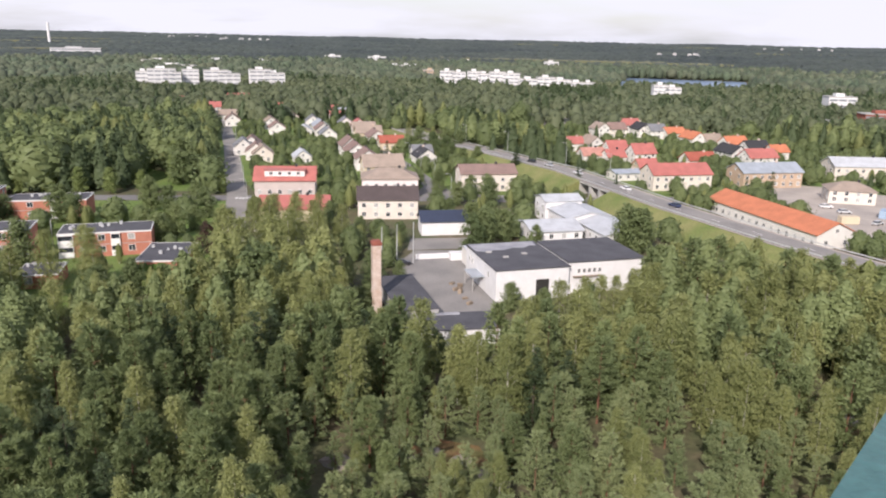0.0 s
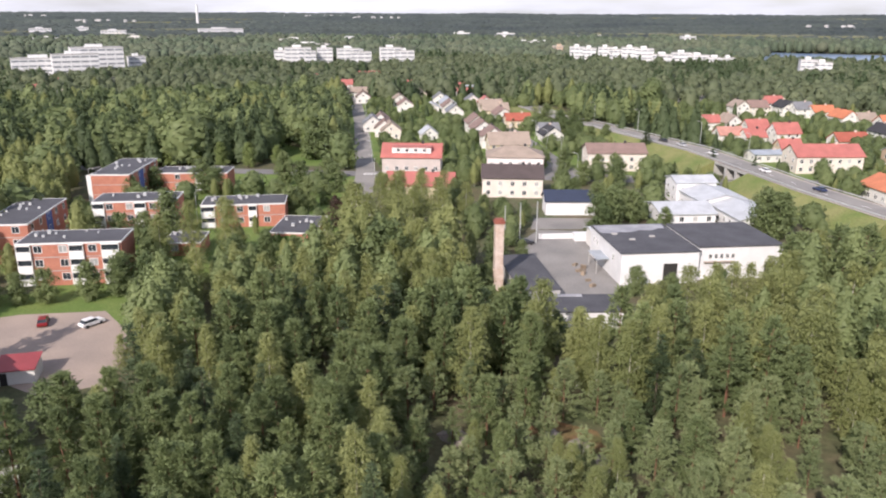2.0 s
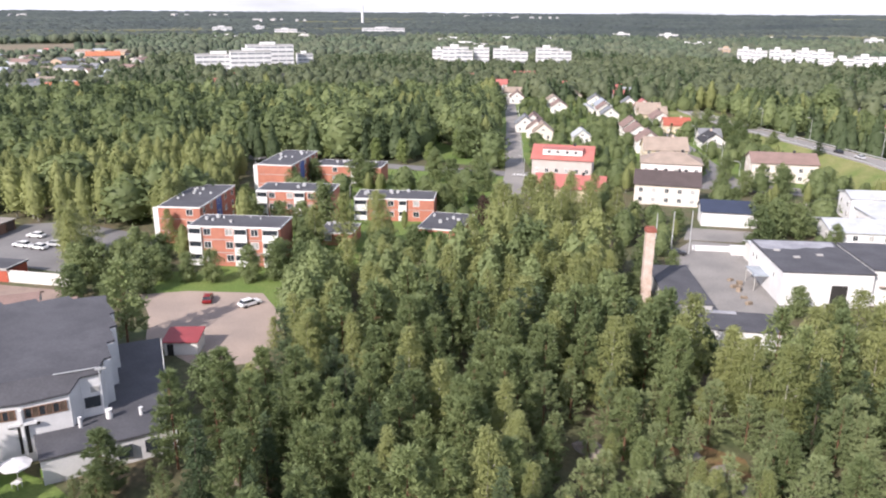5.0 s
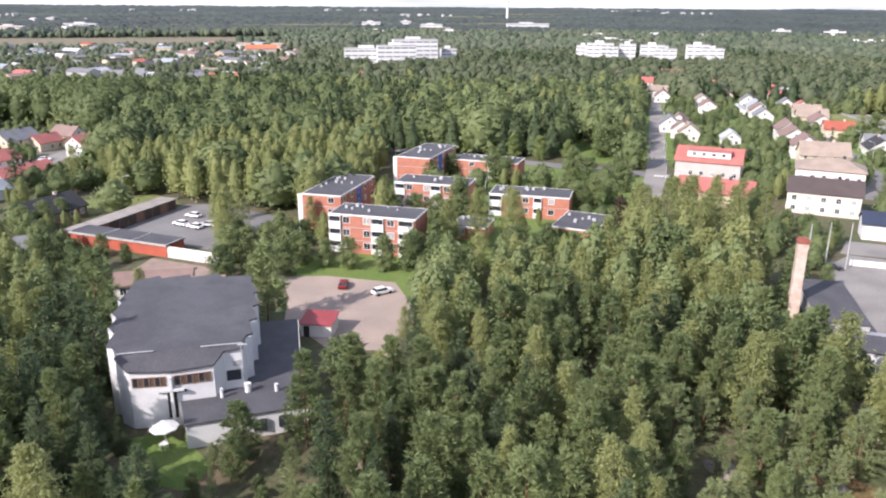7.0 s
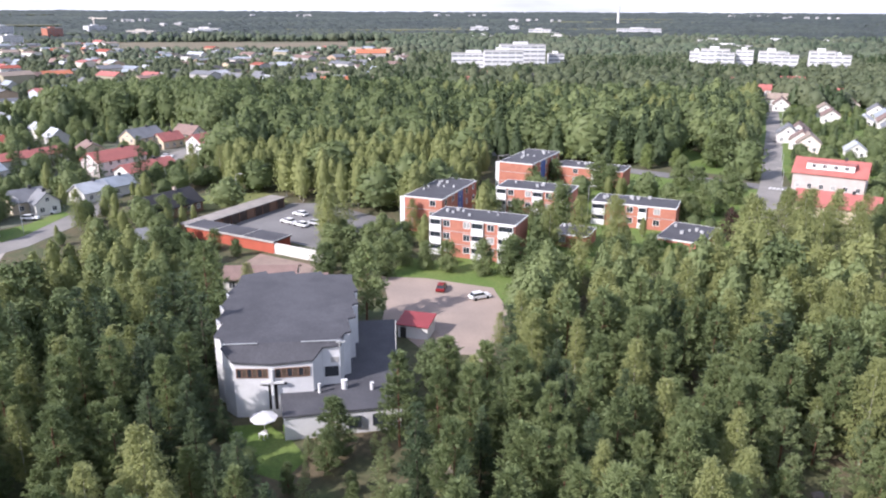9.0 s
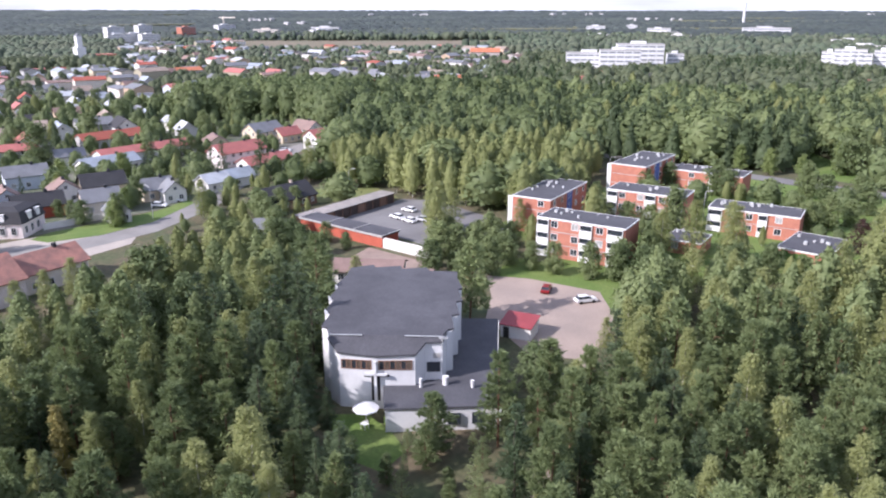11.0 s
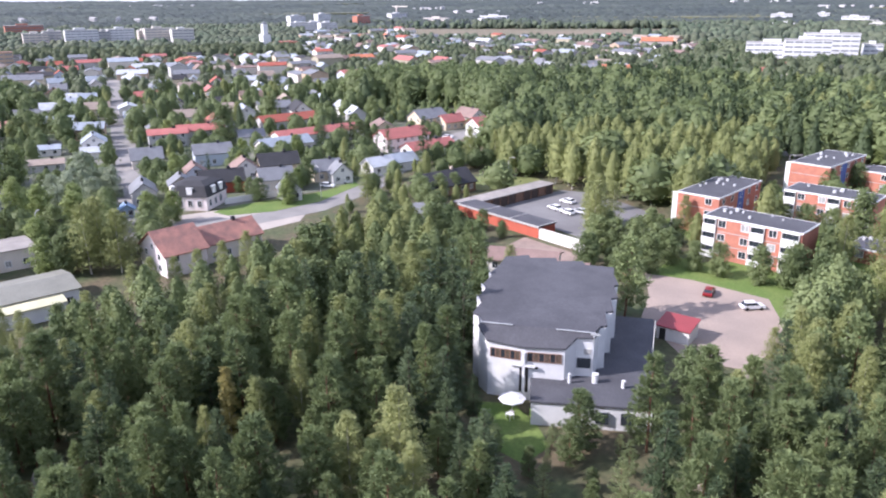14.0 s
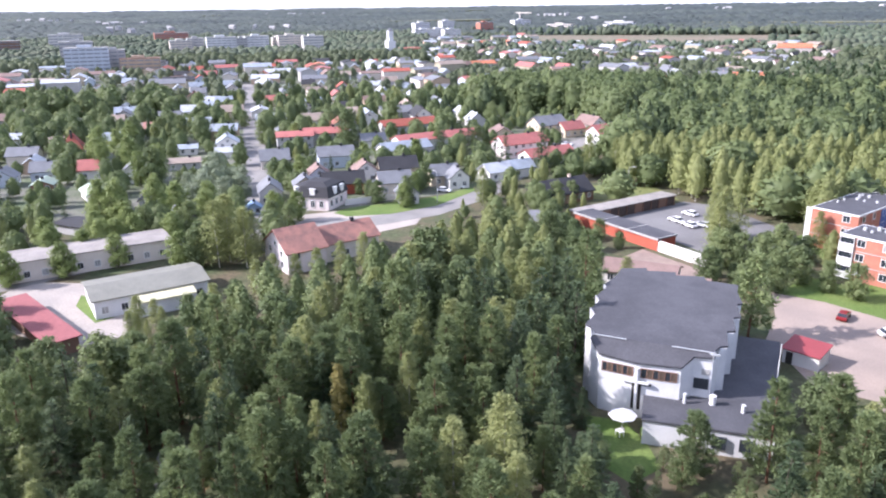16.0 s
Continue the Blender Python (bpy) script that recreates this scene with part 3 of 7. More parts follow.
def apartment(x, y, ang, w, d, floors, balconies=(), wins=(), side_wins=0, blue=None, white_end=False, label=""):
    """A brick block with a flat felt roof; balconies: stretches of its front; wins: places of windows on it."""
    h = floors * 2.95 + 0.3
    ob = thing("apartment_block", x, y, 0, ang, label or "red brick apartment block with flat dark roof and white balconies", "apartment building", "red brick apartment blocks")
    keep_clear(x, y, ang, w, d, 2)
    wall = part("wall", box(-w / 2, -d / 2, -0.2, w / 2, d / 2, h - 0.15), brick_wall, ob)
    roof = part("roof", box(-w / 2 + .06, -d / 2 + .06, h - 0.15, w / 2 - .06, d / 2 - .06, h + 0.0), felt, ob, "dark felt roof")
    part("roof_trim", flat_trim(w, d, h), paint_white, roof, "white metal roof edge")
    rng = random.Random(int(x * 7 + y))
    for k in range(max(3, int(w * d / 28))):
        u, v, s = rng.uniform(-w * .4, w * .4), rng.uniform(-d * .2, d * .35), rng.uniform(0.3, 0.75)
        part("roof_vent", box(u - s / 2, v - s / 2, h, u + s / 2, v + s / 2, h + s * 1.1), galvanised, roof, "small pale metal roof vent")
    for k in range(floors):
        z = 0.3 + k * 2.95
        if k:
            part("floor_band", box(-w / 2 - .03, -d / 2 - .03, z - 0.16, w / 2 + .03, -d / 2 + .02, z), concrete, wall, "pale concrete floor band")
        for a, b in balconies:
            u0, u1 = -w / 2 + a * w, -w / 2 + b * w
            bal = part("balcony", join(box(u0, -d / 2 - .55, z - .12, u1, -d / 2 + .02, z), box(u0, -d / 2 - .55, z, u1, -d / 2 - .45, z + 1.3), box(u0, -d / 2 - .55, z + 2.45, u1, -d / 2 - .4, z + 2.83), box(u0, -d / 2 - .45, z, u0 + .1, -d / 2 + .02, z + 2.7),
                                       box(u1 - .1, -d / 2 - .45, z, u1, -d / 2 + .02, z + 2.7)), paint_white, wall, "white balcony with solid parapet")
            # no real recess here: a dark panel gives its shade
            part("recess_shade", box(u0 + .12, -d / 2 - .05, z + .05, u1 - .12, -d / 2 + .03, z + 2.65), glass, bal, "dark glazed balcony front")
        for i, a in enumerate(wins):
            window(wall, -w / 2 + a * w, -d / 2, z + 1.65, 0, 1.5, 1.4, curtained=(i + k) % 3 == 0)
        for i in range(side_wins):
            v = -d / 2 + (i + 0.5) * d / side_wins
            window(wall, w / 2, v, z + 1.65, 90, 1.2, 1.3, curtained=(i + k) % 3 == 1)
    if blue:
        v0, v1 = blue
        part("stair_panel", box(w / 2 - .02, v0, 0.2, w / 2 + .06, v1, h - 0.4), blue_panel, wall, "blue stairwell facade panel")
    if white_end:
        for k in range(floors):
            part("balcony", box(-w / 2 - 1.2, -d / 2 + .13, 0.3 + k * 2.95, -w / 2 + .02, -d / 2 + 3.0, 0.3 + k * 2.95 + 1.2), paint_white, wall, "white end balcony")
        part("balcony_screen", box(-w / 2 - 1.25, -d / 2 - .06, 0, -w / 2 + .02, -d / 2 + .12, h - 0.2), paint_white, wall, "white screen beside the end balconies")
    return ob


BAL = ((0.0, 0.14), (0.50, 0.64), (0.81, 0.98))
WIN = (0.20, 0.44, 0.72)
apartment(-114.9, 125.9, 22.5, 20.5, 9.6, 3, BAL, WIN)
apartment(-141.5, 140.0, 22.5, 10.4, 24.5, 3, (), (0.75,), 5, (-1.5, 2.0), True, label="red brick apartment block with a white end and blue stair panel")
apartment(-125.0, 160.0, 22.5, 20.0, 9.6, 3, BAL, WIN)
apartment(-154.5, 193.2, 18.0, 11.0, 25.4, 3, (), (), 5, (-5, -1), True, label="red brick apartment block with blank end wall and blue stair panel")
apartment(-139.7, 207.5, 18.0, 22.0, 10.0, 2, ((0.55, 0.68),), (0.3, 0.8), label="two-storey red brick block half hidden by trees")
apartment(-103.9, 175.6, 23.0, 21.5, 10.0, 2, ((0.0, 0.16), (0.56, 0.66)), (0.26, 0.46, 0.78))
ivy_leaves = surface("ivy_leaves", (0.075, 0.14, 0.025), 0.9, var=0.4, scale=1.2, fine=6, bump=0.6)
low_block = apartment(-84.1, 167.2, 13.0, 11.0, 16.0, 1, (), (), label="low brick service building with an ivy-green wall")
part("ivy", join(*[box(-5.5 + k * 1.3, -8.25 - .06 * (k % 2), 0, -4.2 + k * 1.3, -7.99, 2.5 + .25 * math.sin(k * 2.1)) for k in range(6)]), ivy_leaves, low_block, "bright green ivy over the wall")
apartment(-104.5, 149.0, 20.0, 8.5, 9.0, 1, (), (0.3,), label="low brick annex with flat grey roof")

# garages round the lot
g = thing("garage_row", -162.0, 90.2, 0, 16.3, "red wooden garage row with dark felt roof", "garage")
keep_clear(-162, 90.2, 16.3, 28, 6)
part("wall", box(-14.1, -2.9, -0.1, 14.1, 2.9, 2.75), red_wall, g)
gr = part("roof", box(-14.4, -3.2, 2.75, 14.4, 3.2, 3.0), felt, g, "dark felt garage roof")
for u in (-14.4, -4.9, 4.6, 14.15):
    part("roof_batten", box(u, -3.2, 3.0, u + .25, 3.2, 3.12), concrete, gr, "pale batten across the roof")
part("roof_edge", box(-14.4, -3.28, 2.6, 14.4, -3.2, 3.1), concrete, gr)
for k in range(9):
    part("garage_door", box(-13.4 + k * 3.05, 2.88, 0.05, -10.9 + k * 3.05, 2.97, 2.3), brown_wall, g)
dark_board = surface("dark_board", (0.085, 0.06, 0.05), 0.85, var=0.3, scale=1.0)
pale_felt = surface("pale_felt", (0.33, 0.30, 0.27), 0.85, var=0.25, scale=0.3, second=(0.25, 0.23, 0.21))
g = thing("carport_row", -180.6, 100.6, 0, 108, "long brown carport with pale flat roof", "carport")
keep_clear(-180.6, 100.6, 108, 35, 5)
part("back_wall", box(-17.3, 2.3, -0.1, 17.3, 2.5, 2.7), brown_wall, g)
for k in range(11):
    part("carport_door", box(-17.0 + k * 3.1, -2.4, 0.05, -14.2 + k * 3.1, -2.3, 2.65), dark_board if k in (0, 1, 3, 4, 5, 7, 8, 10) else brown_wall, g, "dark brown boarded door")
part("roof", box(-17.6, -2.8, 2.7, 17.6, 2.8, 2.95), pale_felt, g, "pale weathered flat roof")
for k in range(12):
    part("post", box(-17.2 + k * 3.1, -2.6, -0.1, -17.05 + k * 3.1, -2.45, 2.7), brown_wall, g)
    part("partition", box(-17.2 + k * 3.1, -2.4, -0.1, -17.1 + k * 3.1, 2.3, 2.6), brown_wall, g)
patch("terrace", [(-150, 89), (-133, 93.6), (-127, 85), (-136, 81), (-146, 82)], surface("terracotta_paving", (0.30, 0.225, 0.185), 0.9, var=0.2, scale=0.4, fine=14), "reddish paved terrace below the white wall", 0.03)
tagged(part("yard_wall", box(-8.2, -0.15, -0.1, 8.2, 0.15, 2.6), white_wall, at=pose(-140.9, 93.6, 0, 0, 0, 16)), "long white plastered yard wall", "wall", kind="structure")
house(-131, 78, 48, 14, 8, 2.8, 1.4, brown_tile, white_wall, chimney=False, label="low house with a weathered brown roof behind the church")
house(-121.5, 83.5, 48, 6, 5, 2.6, 1.0, brown_tile, brown_wall, chimney=False, windows=False, label="small outbuilding with a weathered brown roof")

# red-roofed shed on the parking ground
g = thing("shed", -91.0, 84.2, 0, 29.5, "small white shed with a red lean-to roof", "shed")
keep_clear(-91, 84.2, 29.5, 6, 5.5, 1)
sw = part("wall", box(-2.7, -2.2, -0.1, 2.7, 2.2, 2.5), white_wall, g)
v, f = box(-2.95, -2.6, 2.35, 2.95, 2.5, 2.5)
v = [(a, b, c + (b + 2.6) * 0.12) for a, b, c in v]
part("roof", (v, f), surface("crimson_sheet", (0.30, 0.055, 0.06), 0.6, var=0.15, scale=0.5), g, "dull red sheet-metal roof")
part("door", box(-2.2, -2.26, 0, -1.2, -2.18, 2.0), dark_void, sw, "dark open doorway")

bronze_glass = surface("bronze_glass", (0.14, 0.105, 0.08), 0.3, var=0.4, scale=1.5)
# ---- the church ----
church = thing("church", -85.0, 53.2, 0, 51.3, "white modern church with stepped walls and dark felt roof", "church")
OPEN.append([(-91, 43), (-74, 44), (-68, 58), (-82, 82), (-100, 84), (-117, 66)])
# the hall: its side walls step outwards to the middle and in again
STEP = [(8.1, -0.4), (8.6, 2.2), (9.5, 2.7), (9.0, 7.4), (10.1, 8.0), (9.5, 12.8), (10.5, 13.4), (9.7, 18.2), (10.4, 18.8), (9.4, 23.5), (9.4, 26.6)]
hall = [(4.4, -2.3), (5.7, -0.6), *STEP, (4.6, 26.9), (4.0, 28.6), (-0.2, 27.6), (-0.6, 29.2), (-5.0, 28.2), (-5.4, 29.6), (-9.2, 27.8),
        *[(-x, y) for x, y in STEP[::-1][1:-1]], (-8.0, -0.2), (-6.3, -2.2), (-1.1, -2.65)]


def hall_top(x, y):
    return 8.3 + 0.62 * (y + 2.6) if y < 0 else 9.9 + 0.012 * y


part("hall_wall", prism(hall, -0.2, [hall_top(x, y) - 0.12 for x, y in hall]), bright_wall, church, "white plastered stepped wall")


def hall_roof():
    c = [(x * 1.015, y + (0.25 if y > 1 else -0.25)) for x, y in hall]
    low = [p for p in c if p[1] < 0.2]
    n = len(c)
    v = [(x, y, hall_top(x, y) - 0.1) for x, y in c] + [(x, y, hall_top(x, y) + 0.18) for x, y in c]
    f = [(i, (i + 1) % n, n + (i + 1) % n, n + i) for i in range(n)]
    k = len(v)
    v += [(-7.6, 0.0, 10.1), (8.0, 0.0, 10.1), (0, 13, 10.25)]
    order = list(range(n))
    front = [i for i in order if c[i][1] < 0.1]
    back = [i for i in order if c[i][1] >= 0.1]
    start = back.index(min(back, key=lambda i: (c[i][0] < 0, c[i][1])))
    ring = [k + 1] + [n + i for i in back] + [k]
    f += [(k + 2, a, b) for a, b in zip(ring, ring[1:])] + [(k + 2, k, k + 1)]
    fr = [n + i for i in sorted(front, key=lambda i: c[i][0])]
    f += [tuple([k, *fr, k + 1])]
    return v, f


part("hall_roof", hall_roof(), felt, church, "dark grey felt roof")
for x, y in ((10.0, 7.9), (10.4, 13.3), (10.3, 18.7)):
    v, f = box(-x - .12, y - .10, 9.8, .45 - x, y + .10, 10.12)
    part("step_fin", ([(p, u, w + (.65 if w > 10 and abs(p) > x else 0)) for p, u, w in v], f), bright_wall, church, "white wall fin standing over the roof edge")
for a_, b_ in ((-8.1, -3.2), (2.8, 8.3)):
    part("roof_seam", box(a_, -0.3, 10.14, b_, -0.12, 10.24), galvanised, church, "pale metal seam on the roof fold")
part("roof_hook", join(box(7.6, -0.9, 10.1, 8.9, -0.75, 10.35), box(8.0, -0.9, 8.5, 8.15, -0.75, 10.2)), galvanised, church, "white bent down pipe")


def facade(x0, y0, x1, y1):
    """A frame along one facade plane: x runs along it, -y outwards."""
    return Matrix.Translation(((x0 + x1) / 2, (y0 + y1) / 2, 0)) @ Matrix.Rotation(math.atan2(y1 - y0, x1 - x0), 4, "Z")


left, right = facade(-6.3, -2.2, -1.1, -2.65), facade(-1.1, -2.65, 4.4, -2.3)
for m, half, off in ((left, 2.1, -0.1), (right, 2.3, 0.0)):
    band = part("window_band", join(box(-half + off - .1, -.1, 6.05, half + off + .1, .05, 6.15), box(-half + off - .1, -.1, 7.35, half + off + .1, .05, 7.45),
                                    *[box(-half + off + k * half / 3 - .07, -.1, 6.15, -half + off + k * half / 3 + .07, .05, 7.35) for k in range(7)]), brown_wall, church, "brown framed window band", m)
    for k in range(6):
        part("pane", box(-half + off + k * half / 3 + .08, -.04, 6.15, -half + off + (k + 1) * half / 3 - .08, .02, 7.35), bronze_glass if k % 2 else glass, band)
cr = part("cross", join(box(-1.30, -3.15, 1.2, -0.95, -2.7, 7.4), box(-2.6, -3.15, 5.35, 0.5, -2.9, 5.7)), bright_wall, church, "tall white relief cross")
# near-black boxes paint the shadow in the gaps beside and below the cross
part("cross_shadow_gap", join(box(-1.72, -2.72, 1.3, -1.36, -2.5, 5.3), box(-0.9, -2.72, 1.3, -0.5, -2.5, 5.3), box(-2.7, -2.72, 5.0, 0.8, -2.5, 5.3)), dark_void, cr, "dark slit window behind the cross")
side = facade(5.7, -0.6, 8.1, -0.4)
part("window_dark", box(-1.0, -.08, 4.9, 0.9, .05, 6.4), glass, church, "dark square window", side)
part("wall_vent", box(-.1, -.08, 7.0, 0.9, .05, 7.8), concrete, church, "grey louvred vent", side)
annex = [(0.0, -2.4), (0.9, -8.9), (16.3, -7.2), (16.3, 22.0), (9.6, 22.0), (9.6, 12.0), (5.9, -0.5), (4.4, -2.2)]
part("annex_wall", prism(annex, -0.2, 3.35), bright_wall, church, "white plastered low annex wall")
part("annex_roof", prism([(x + (0.2 if x > 8 else -0.15), y + (0.2 if y > 8 else -0.2)) for x, y in annex], 3.35, 3.62), felt, church, "dark grey felt annex roof")
for a_ in (9.2, 12.4):
    part("annex_window", box(a_, -8.2 + (a_ - 9.2) * .1, 1.0, a_ + 1.7, -7.7 + (a_ - 9.2) * .1, 2.6), glass, church, "dark annex window")
for x, y, r, hh in ((5.2, -2.9, 0.22, 1.3), (8.6, -1.9, 0.42, 1.2), (12.4, -2.6, 0.26, 1.0)):
    part("roof_vent", tube([(x, y, 3.6), (x, y, 3.6 + hh), (x, y, 3.7 + hh)], [r, r, r * 1.15], 10), bright_wall, church, "white round roof vent")
p = thing("flag_pole", -80.8, 70.6, 0, 0, "slim white flag pole beside the church", "flag pole")
part("pole", tube([(0, 0, 0), (0, 0, 9.5)], [0.09, 0.05], 8), paint_white, p)


def parasol(x, y):
    ob = thing("parasol", x, y, 0, 20, "white garden parasol over a table on the lawn", "parasol")
    part("pole", tube([(0, 0, 0), (0, 0, 2.7)], [0.04, 0.03], 6), galvanised, ob)
    n, v, f = 8, [(0, 0, 2.75)], []
    for r, z in ((1.0, 2.55), (1.85, 2.2), (1.85, 2.05)):
        v += [(r * math.cos(2 * math.pi * k / n), r * math.sin(2 * math.pi * k / n), z) for k in range(n)]
    f += [(0, 1 + k, 1 + (k + 1) % n) for k in range(n)]
    for i in range(2):
        f += [(1 + i * n + k, 1 + (i + 1) * n + k, 1 + (i + 1) * n + (k + 1) % n, 1 + i * n + (k + 1) % n) for k in range(n)]
    part("canopy", (v, f), bright_wall, ob, "white octagonal canopy")
    part("base", box(-.3, -.3, 0, .3, .3, .12), concrete, ob)
    return ob


parasol(-81.3, 47.6)
t = thing("garden_table", -80.0, 46.6, 0, 10, "small pale garden table on the lawn", "table")
part("tabletop", box(-.5, -.4, .68, .5, .4, .74), paint_white, t)
for sx in (-.42, .42):
    for sy in (-.32, .32):
        part("leg", box(sx - .04, sy - .04, 0, sx + .04, sy + .04, .68), paint_white, t)
b = thing("wheelie_bin", -79.2, 49.6, 0, 0, "lime green bin by the church wall", "bin")
part("body", box(-.3, -.3, 0, .3, .3, 1.0), surface("lime_plastic", (0.35, 0.5, 0.12), 0.5), b)
part("lid", box(-.33, -.33, 1.0, .33, .33, 1.08), surface("bin_lid", (0.3, 0.42, 0.1), 0.5), b)

# ---- factory ----
fac = thing("factory", -0.4, 165.9, 0, 21.8, "white factory hall with a worn black felt roof", "factory")
keep_clear(-0.4, 165.9, 21.8, 17, 22)
fw = part("wall", box(-8.4, -10.6, -0.1, 8.4, 10.6, 6.8), bright_wall, fac)
fr = part("roof", box(-8.6, -10.8, 6.8, 8.7, 10.8, 7.05), felt, fac, "black felt roof")
part("worn_patch", prism([(-8.2, 4.6), (-5.6, 3.4), (-3.6, 4.6), (-1.2, 4.2), (1.4, 5.8), (4.0, 5.2), (6.2, 7.0), (7.6, 6.6), (8.2, 10.4), (-8.2, 10.4)], 7.05, 7.08), felt_bald, fr, "bare grey patch of worn roofing")
for u, v in ((-3, -1.5), (2.2, 0.4), (-5.5, 3.0)):
    part("roof_hatch", box(u - .6, v - .4, 7.05, u + .6, v + .4, 7.3), concrete, fr)
part("gate", box(0.8, -10.68, 0, 3.8, -10.58, 4.4), dark_void, fw, "dark tall gateway")
part("canopy", box(-11.2, -3.0, 3.2, -8.4, 3.2, 3.4), pale_steel, fac, "pale corrugated canopy")
for v in (-2.8, 3.0):
    part("canopy_post", box(-11.1, v - .08, -0.1, -10.95, v + .08, 3.2), concrete, fac)
for v in (-5.6, 5.6, 7.8):
    window(fw, -8.4, v, 4.6, -90, 0.8, 1.2)
fac2 = thing("factory_wing", 17.0, 172.4, 0, 21.8, "white factory wing with black felt roof", "factory")
keep_clear(17.0, 172.6, 21.8, 20, 20)
fw2 = part("wall", box(-9.6, -8.6, -0.1, 9.0, 9.4, 7.2), bright_wall, fac2)
part("roof", box(-9.75, -8.8, 7.2, 9.2, 9.6, 7.45), felt, fac2, "black felt roof")
for k in range(5):
    window(fw2, -7.0 + k * 1.25, -8.6, 5.2, 0, 0.6, 0.9)
part("ledge", box(-8.4, -9.2, 3.9, -1.6, -8.6, 4.1), tan_tile, fw2)
part("gate", box(5.4, -8.68, 0, 7.6, -8.58, 3.6), dark_void, fw2, "dark gateway")
ell = thing("factory_shed", -22.6, 146.2, 0, 22.5, "low grey factory shed with black felt roof", "shed")
keep_clear(-22.6, 146.2, 22.5, 8, 22)
part("wall", box(-3.9, -11, -0.1, 3.9, 11, 3.4), grey_wall, ell)
part("roof", box(-4.1, -11.2, 3.4, 4.1, 11.2, 3.62), felt, ell)
ell2 = thing("factory_shed", -10.4, 131.2, 0, 17, "low white factory shed with black felt roof", "shed")
keep_clear(-10.4, 131.2, 17, 15, 9)
part("wall", box(-7.0, -4.2, -0.1, 7.0, 4.2, 3.4), bright_wall, ell2)
part("roof", box(-7.2, -4.4, 3.4, 7.2, 4.4, 3.62), felt, ell2)
part("roof_sheet", box(-7.0, 3.0, 3.62, 1.0, 4.2, 3.72), felt_bald, ell2, "pale sheet on the roof edge")
chim = thing("brick_chimney", -27.9, 141.6, 0, 22, "tall square brick chimney, its paint worn", "chimney")
part("shaft", join(box(-.95, -.95, -0.1, .95, .95, 5), box(-.85, -.85, 5, .85, .85, 14.6)), chimney_brick, chim)
part("cap", join(box(-1.0, -1.0, 14.6, 1.0, 1.0, 15.2), box(-.75, -.75, 15.2, .75, .75, 15.5)), dark_brick, chim, "dark brick cap")
for x, y in ((-32.5, 172), (-29.5, 176), (-25.8, 178.5)):
    q = thing("steel_mast", x, y, 0, 0, "slim grey steel mast in the factory yard", "mast", "masts in the yard")
    part("pole", tube([(0, 0, 0), (0, 0, 10.5)], [0.16, 0.1], 8), galvanised, q)
tagged(part("yard_parapet", join(box(-6, -.2, 0, 6, .2, 1.3), box(2.5, -2.8, 0, 6.2, -.2, 1.8)), bright_wall, at=pose(-20, 184, 0, 0, 0, 20)), "low white loading ramp wall", "wall", kind="structure")
pallet_wood = surface("pallet_wood", (0.34, 0.27, 0.20), 0.9, var=0.3, scale=1.0)


def pallet_stack(x, y, turn, n):
    q = thing("pallet_stack", x, y, 0.03, turn, "stack of weathered wooden pallets in the factory yard", "pallets", "pallet stacks in the yard")
    for i in range(n):
        z = i * 0.15
        part("pallet", join(*[box(-.6, -.4 + k * .16, z + .11, .6, -.29 + k * .16, z + .14) for k in range(5)], *[box(-.6 + k * .55, -.4, z, -.5 + k * .55, .4, z + .11) for k in range(3)]), pallet_wood, q)


for x, y, turn, n in ((-12.6, 161.5, 10, 6), (-13.4, 159.2, 35, 4), (-12.2, 157.4, 80, 7), (-10.8, 153.6, 20, 3), (-14.6, 163.4, 60, 3), (-9.6, 150.5, 50, 4)):
    pallet_stack(x, y, turn, n)
for x, y, turn, w in ((-14.8, 139.6, 20, 2.6), (-12.6, 138.6, 30, 3.2), (-10.2, 138.0, 15, 2.4)):
    q = thing("sheet_stack", x, y, 0.03, turn, "pale stack of sheet material by the low shed", "stack", "stacks by the shed")
    part("sheets", box(-w / 2, -.6, 0, w / 2, .6, .5), white_steel, q)
    part("batten", box(-w / 2 + .2, -.65, .5, -w / 2 + .35, .65, .58), pallet_wood, q)
house(-10.5, 180, 22, 5, 6, 4.0, 0.8, white_steel, white_wall, chimney=False, windows=False, label="white lean-to beside the factory hall")

house(-21.6, 211.0, 16, 14, 7, 4.2, 2.2, navy_sheet, bright_wall, chimney=False, windows=False, label="white workshop with a navy blue roof")
# white school-like complex with pale metal roofs
house(8.5, 213, 20, 15, 14, 3.0, 1.6, white_steel, bright_wall, chimney=False, label="white workshop with a shallow pale metal roof")
house(17.5, 227, 112, 17, 14, 4.4, 1.6, white_steel, bright_wall, chimney=False, label="white hall with a shallow pale metal roof")
house(25.5, 213.5, 112, 21, 13, 3.6, 1.6, white_steel, bright_wall, chimney=False, label="white wing with a shallow pale metal roof")
house(12.0, 236, 20, 12, 9, 6.5, 1.2, white_steel, bright_wall, chimney=False, label="taller white block with a pale metal roof")

# larger houses along the cross street
hA = house(-78.6, 243.5, 12.7, 19.6, 12.0, 8.2, 3.6, sheet_red, pink_wall, label="three-storey pinkish house with a red metal roof")
dm = part("dormer", box(-6.5, -5.0, 9.3, 6.5, -1.5, 11.3), pink_white, hA, "long pale roof dormer")
part("dormer_roof", box(-6.8, -5.3, 11.3, 6.8, -0.6, 11.5), sheet_red, dm, "red dormer roof")
for u in (-4.4, -1.5, 1.5, 4.4):
    window(dm, u, -5.0, 10.35, 0, 1.0, 0.9)
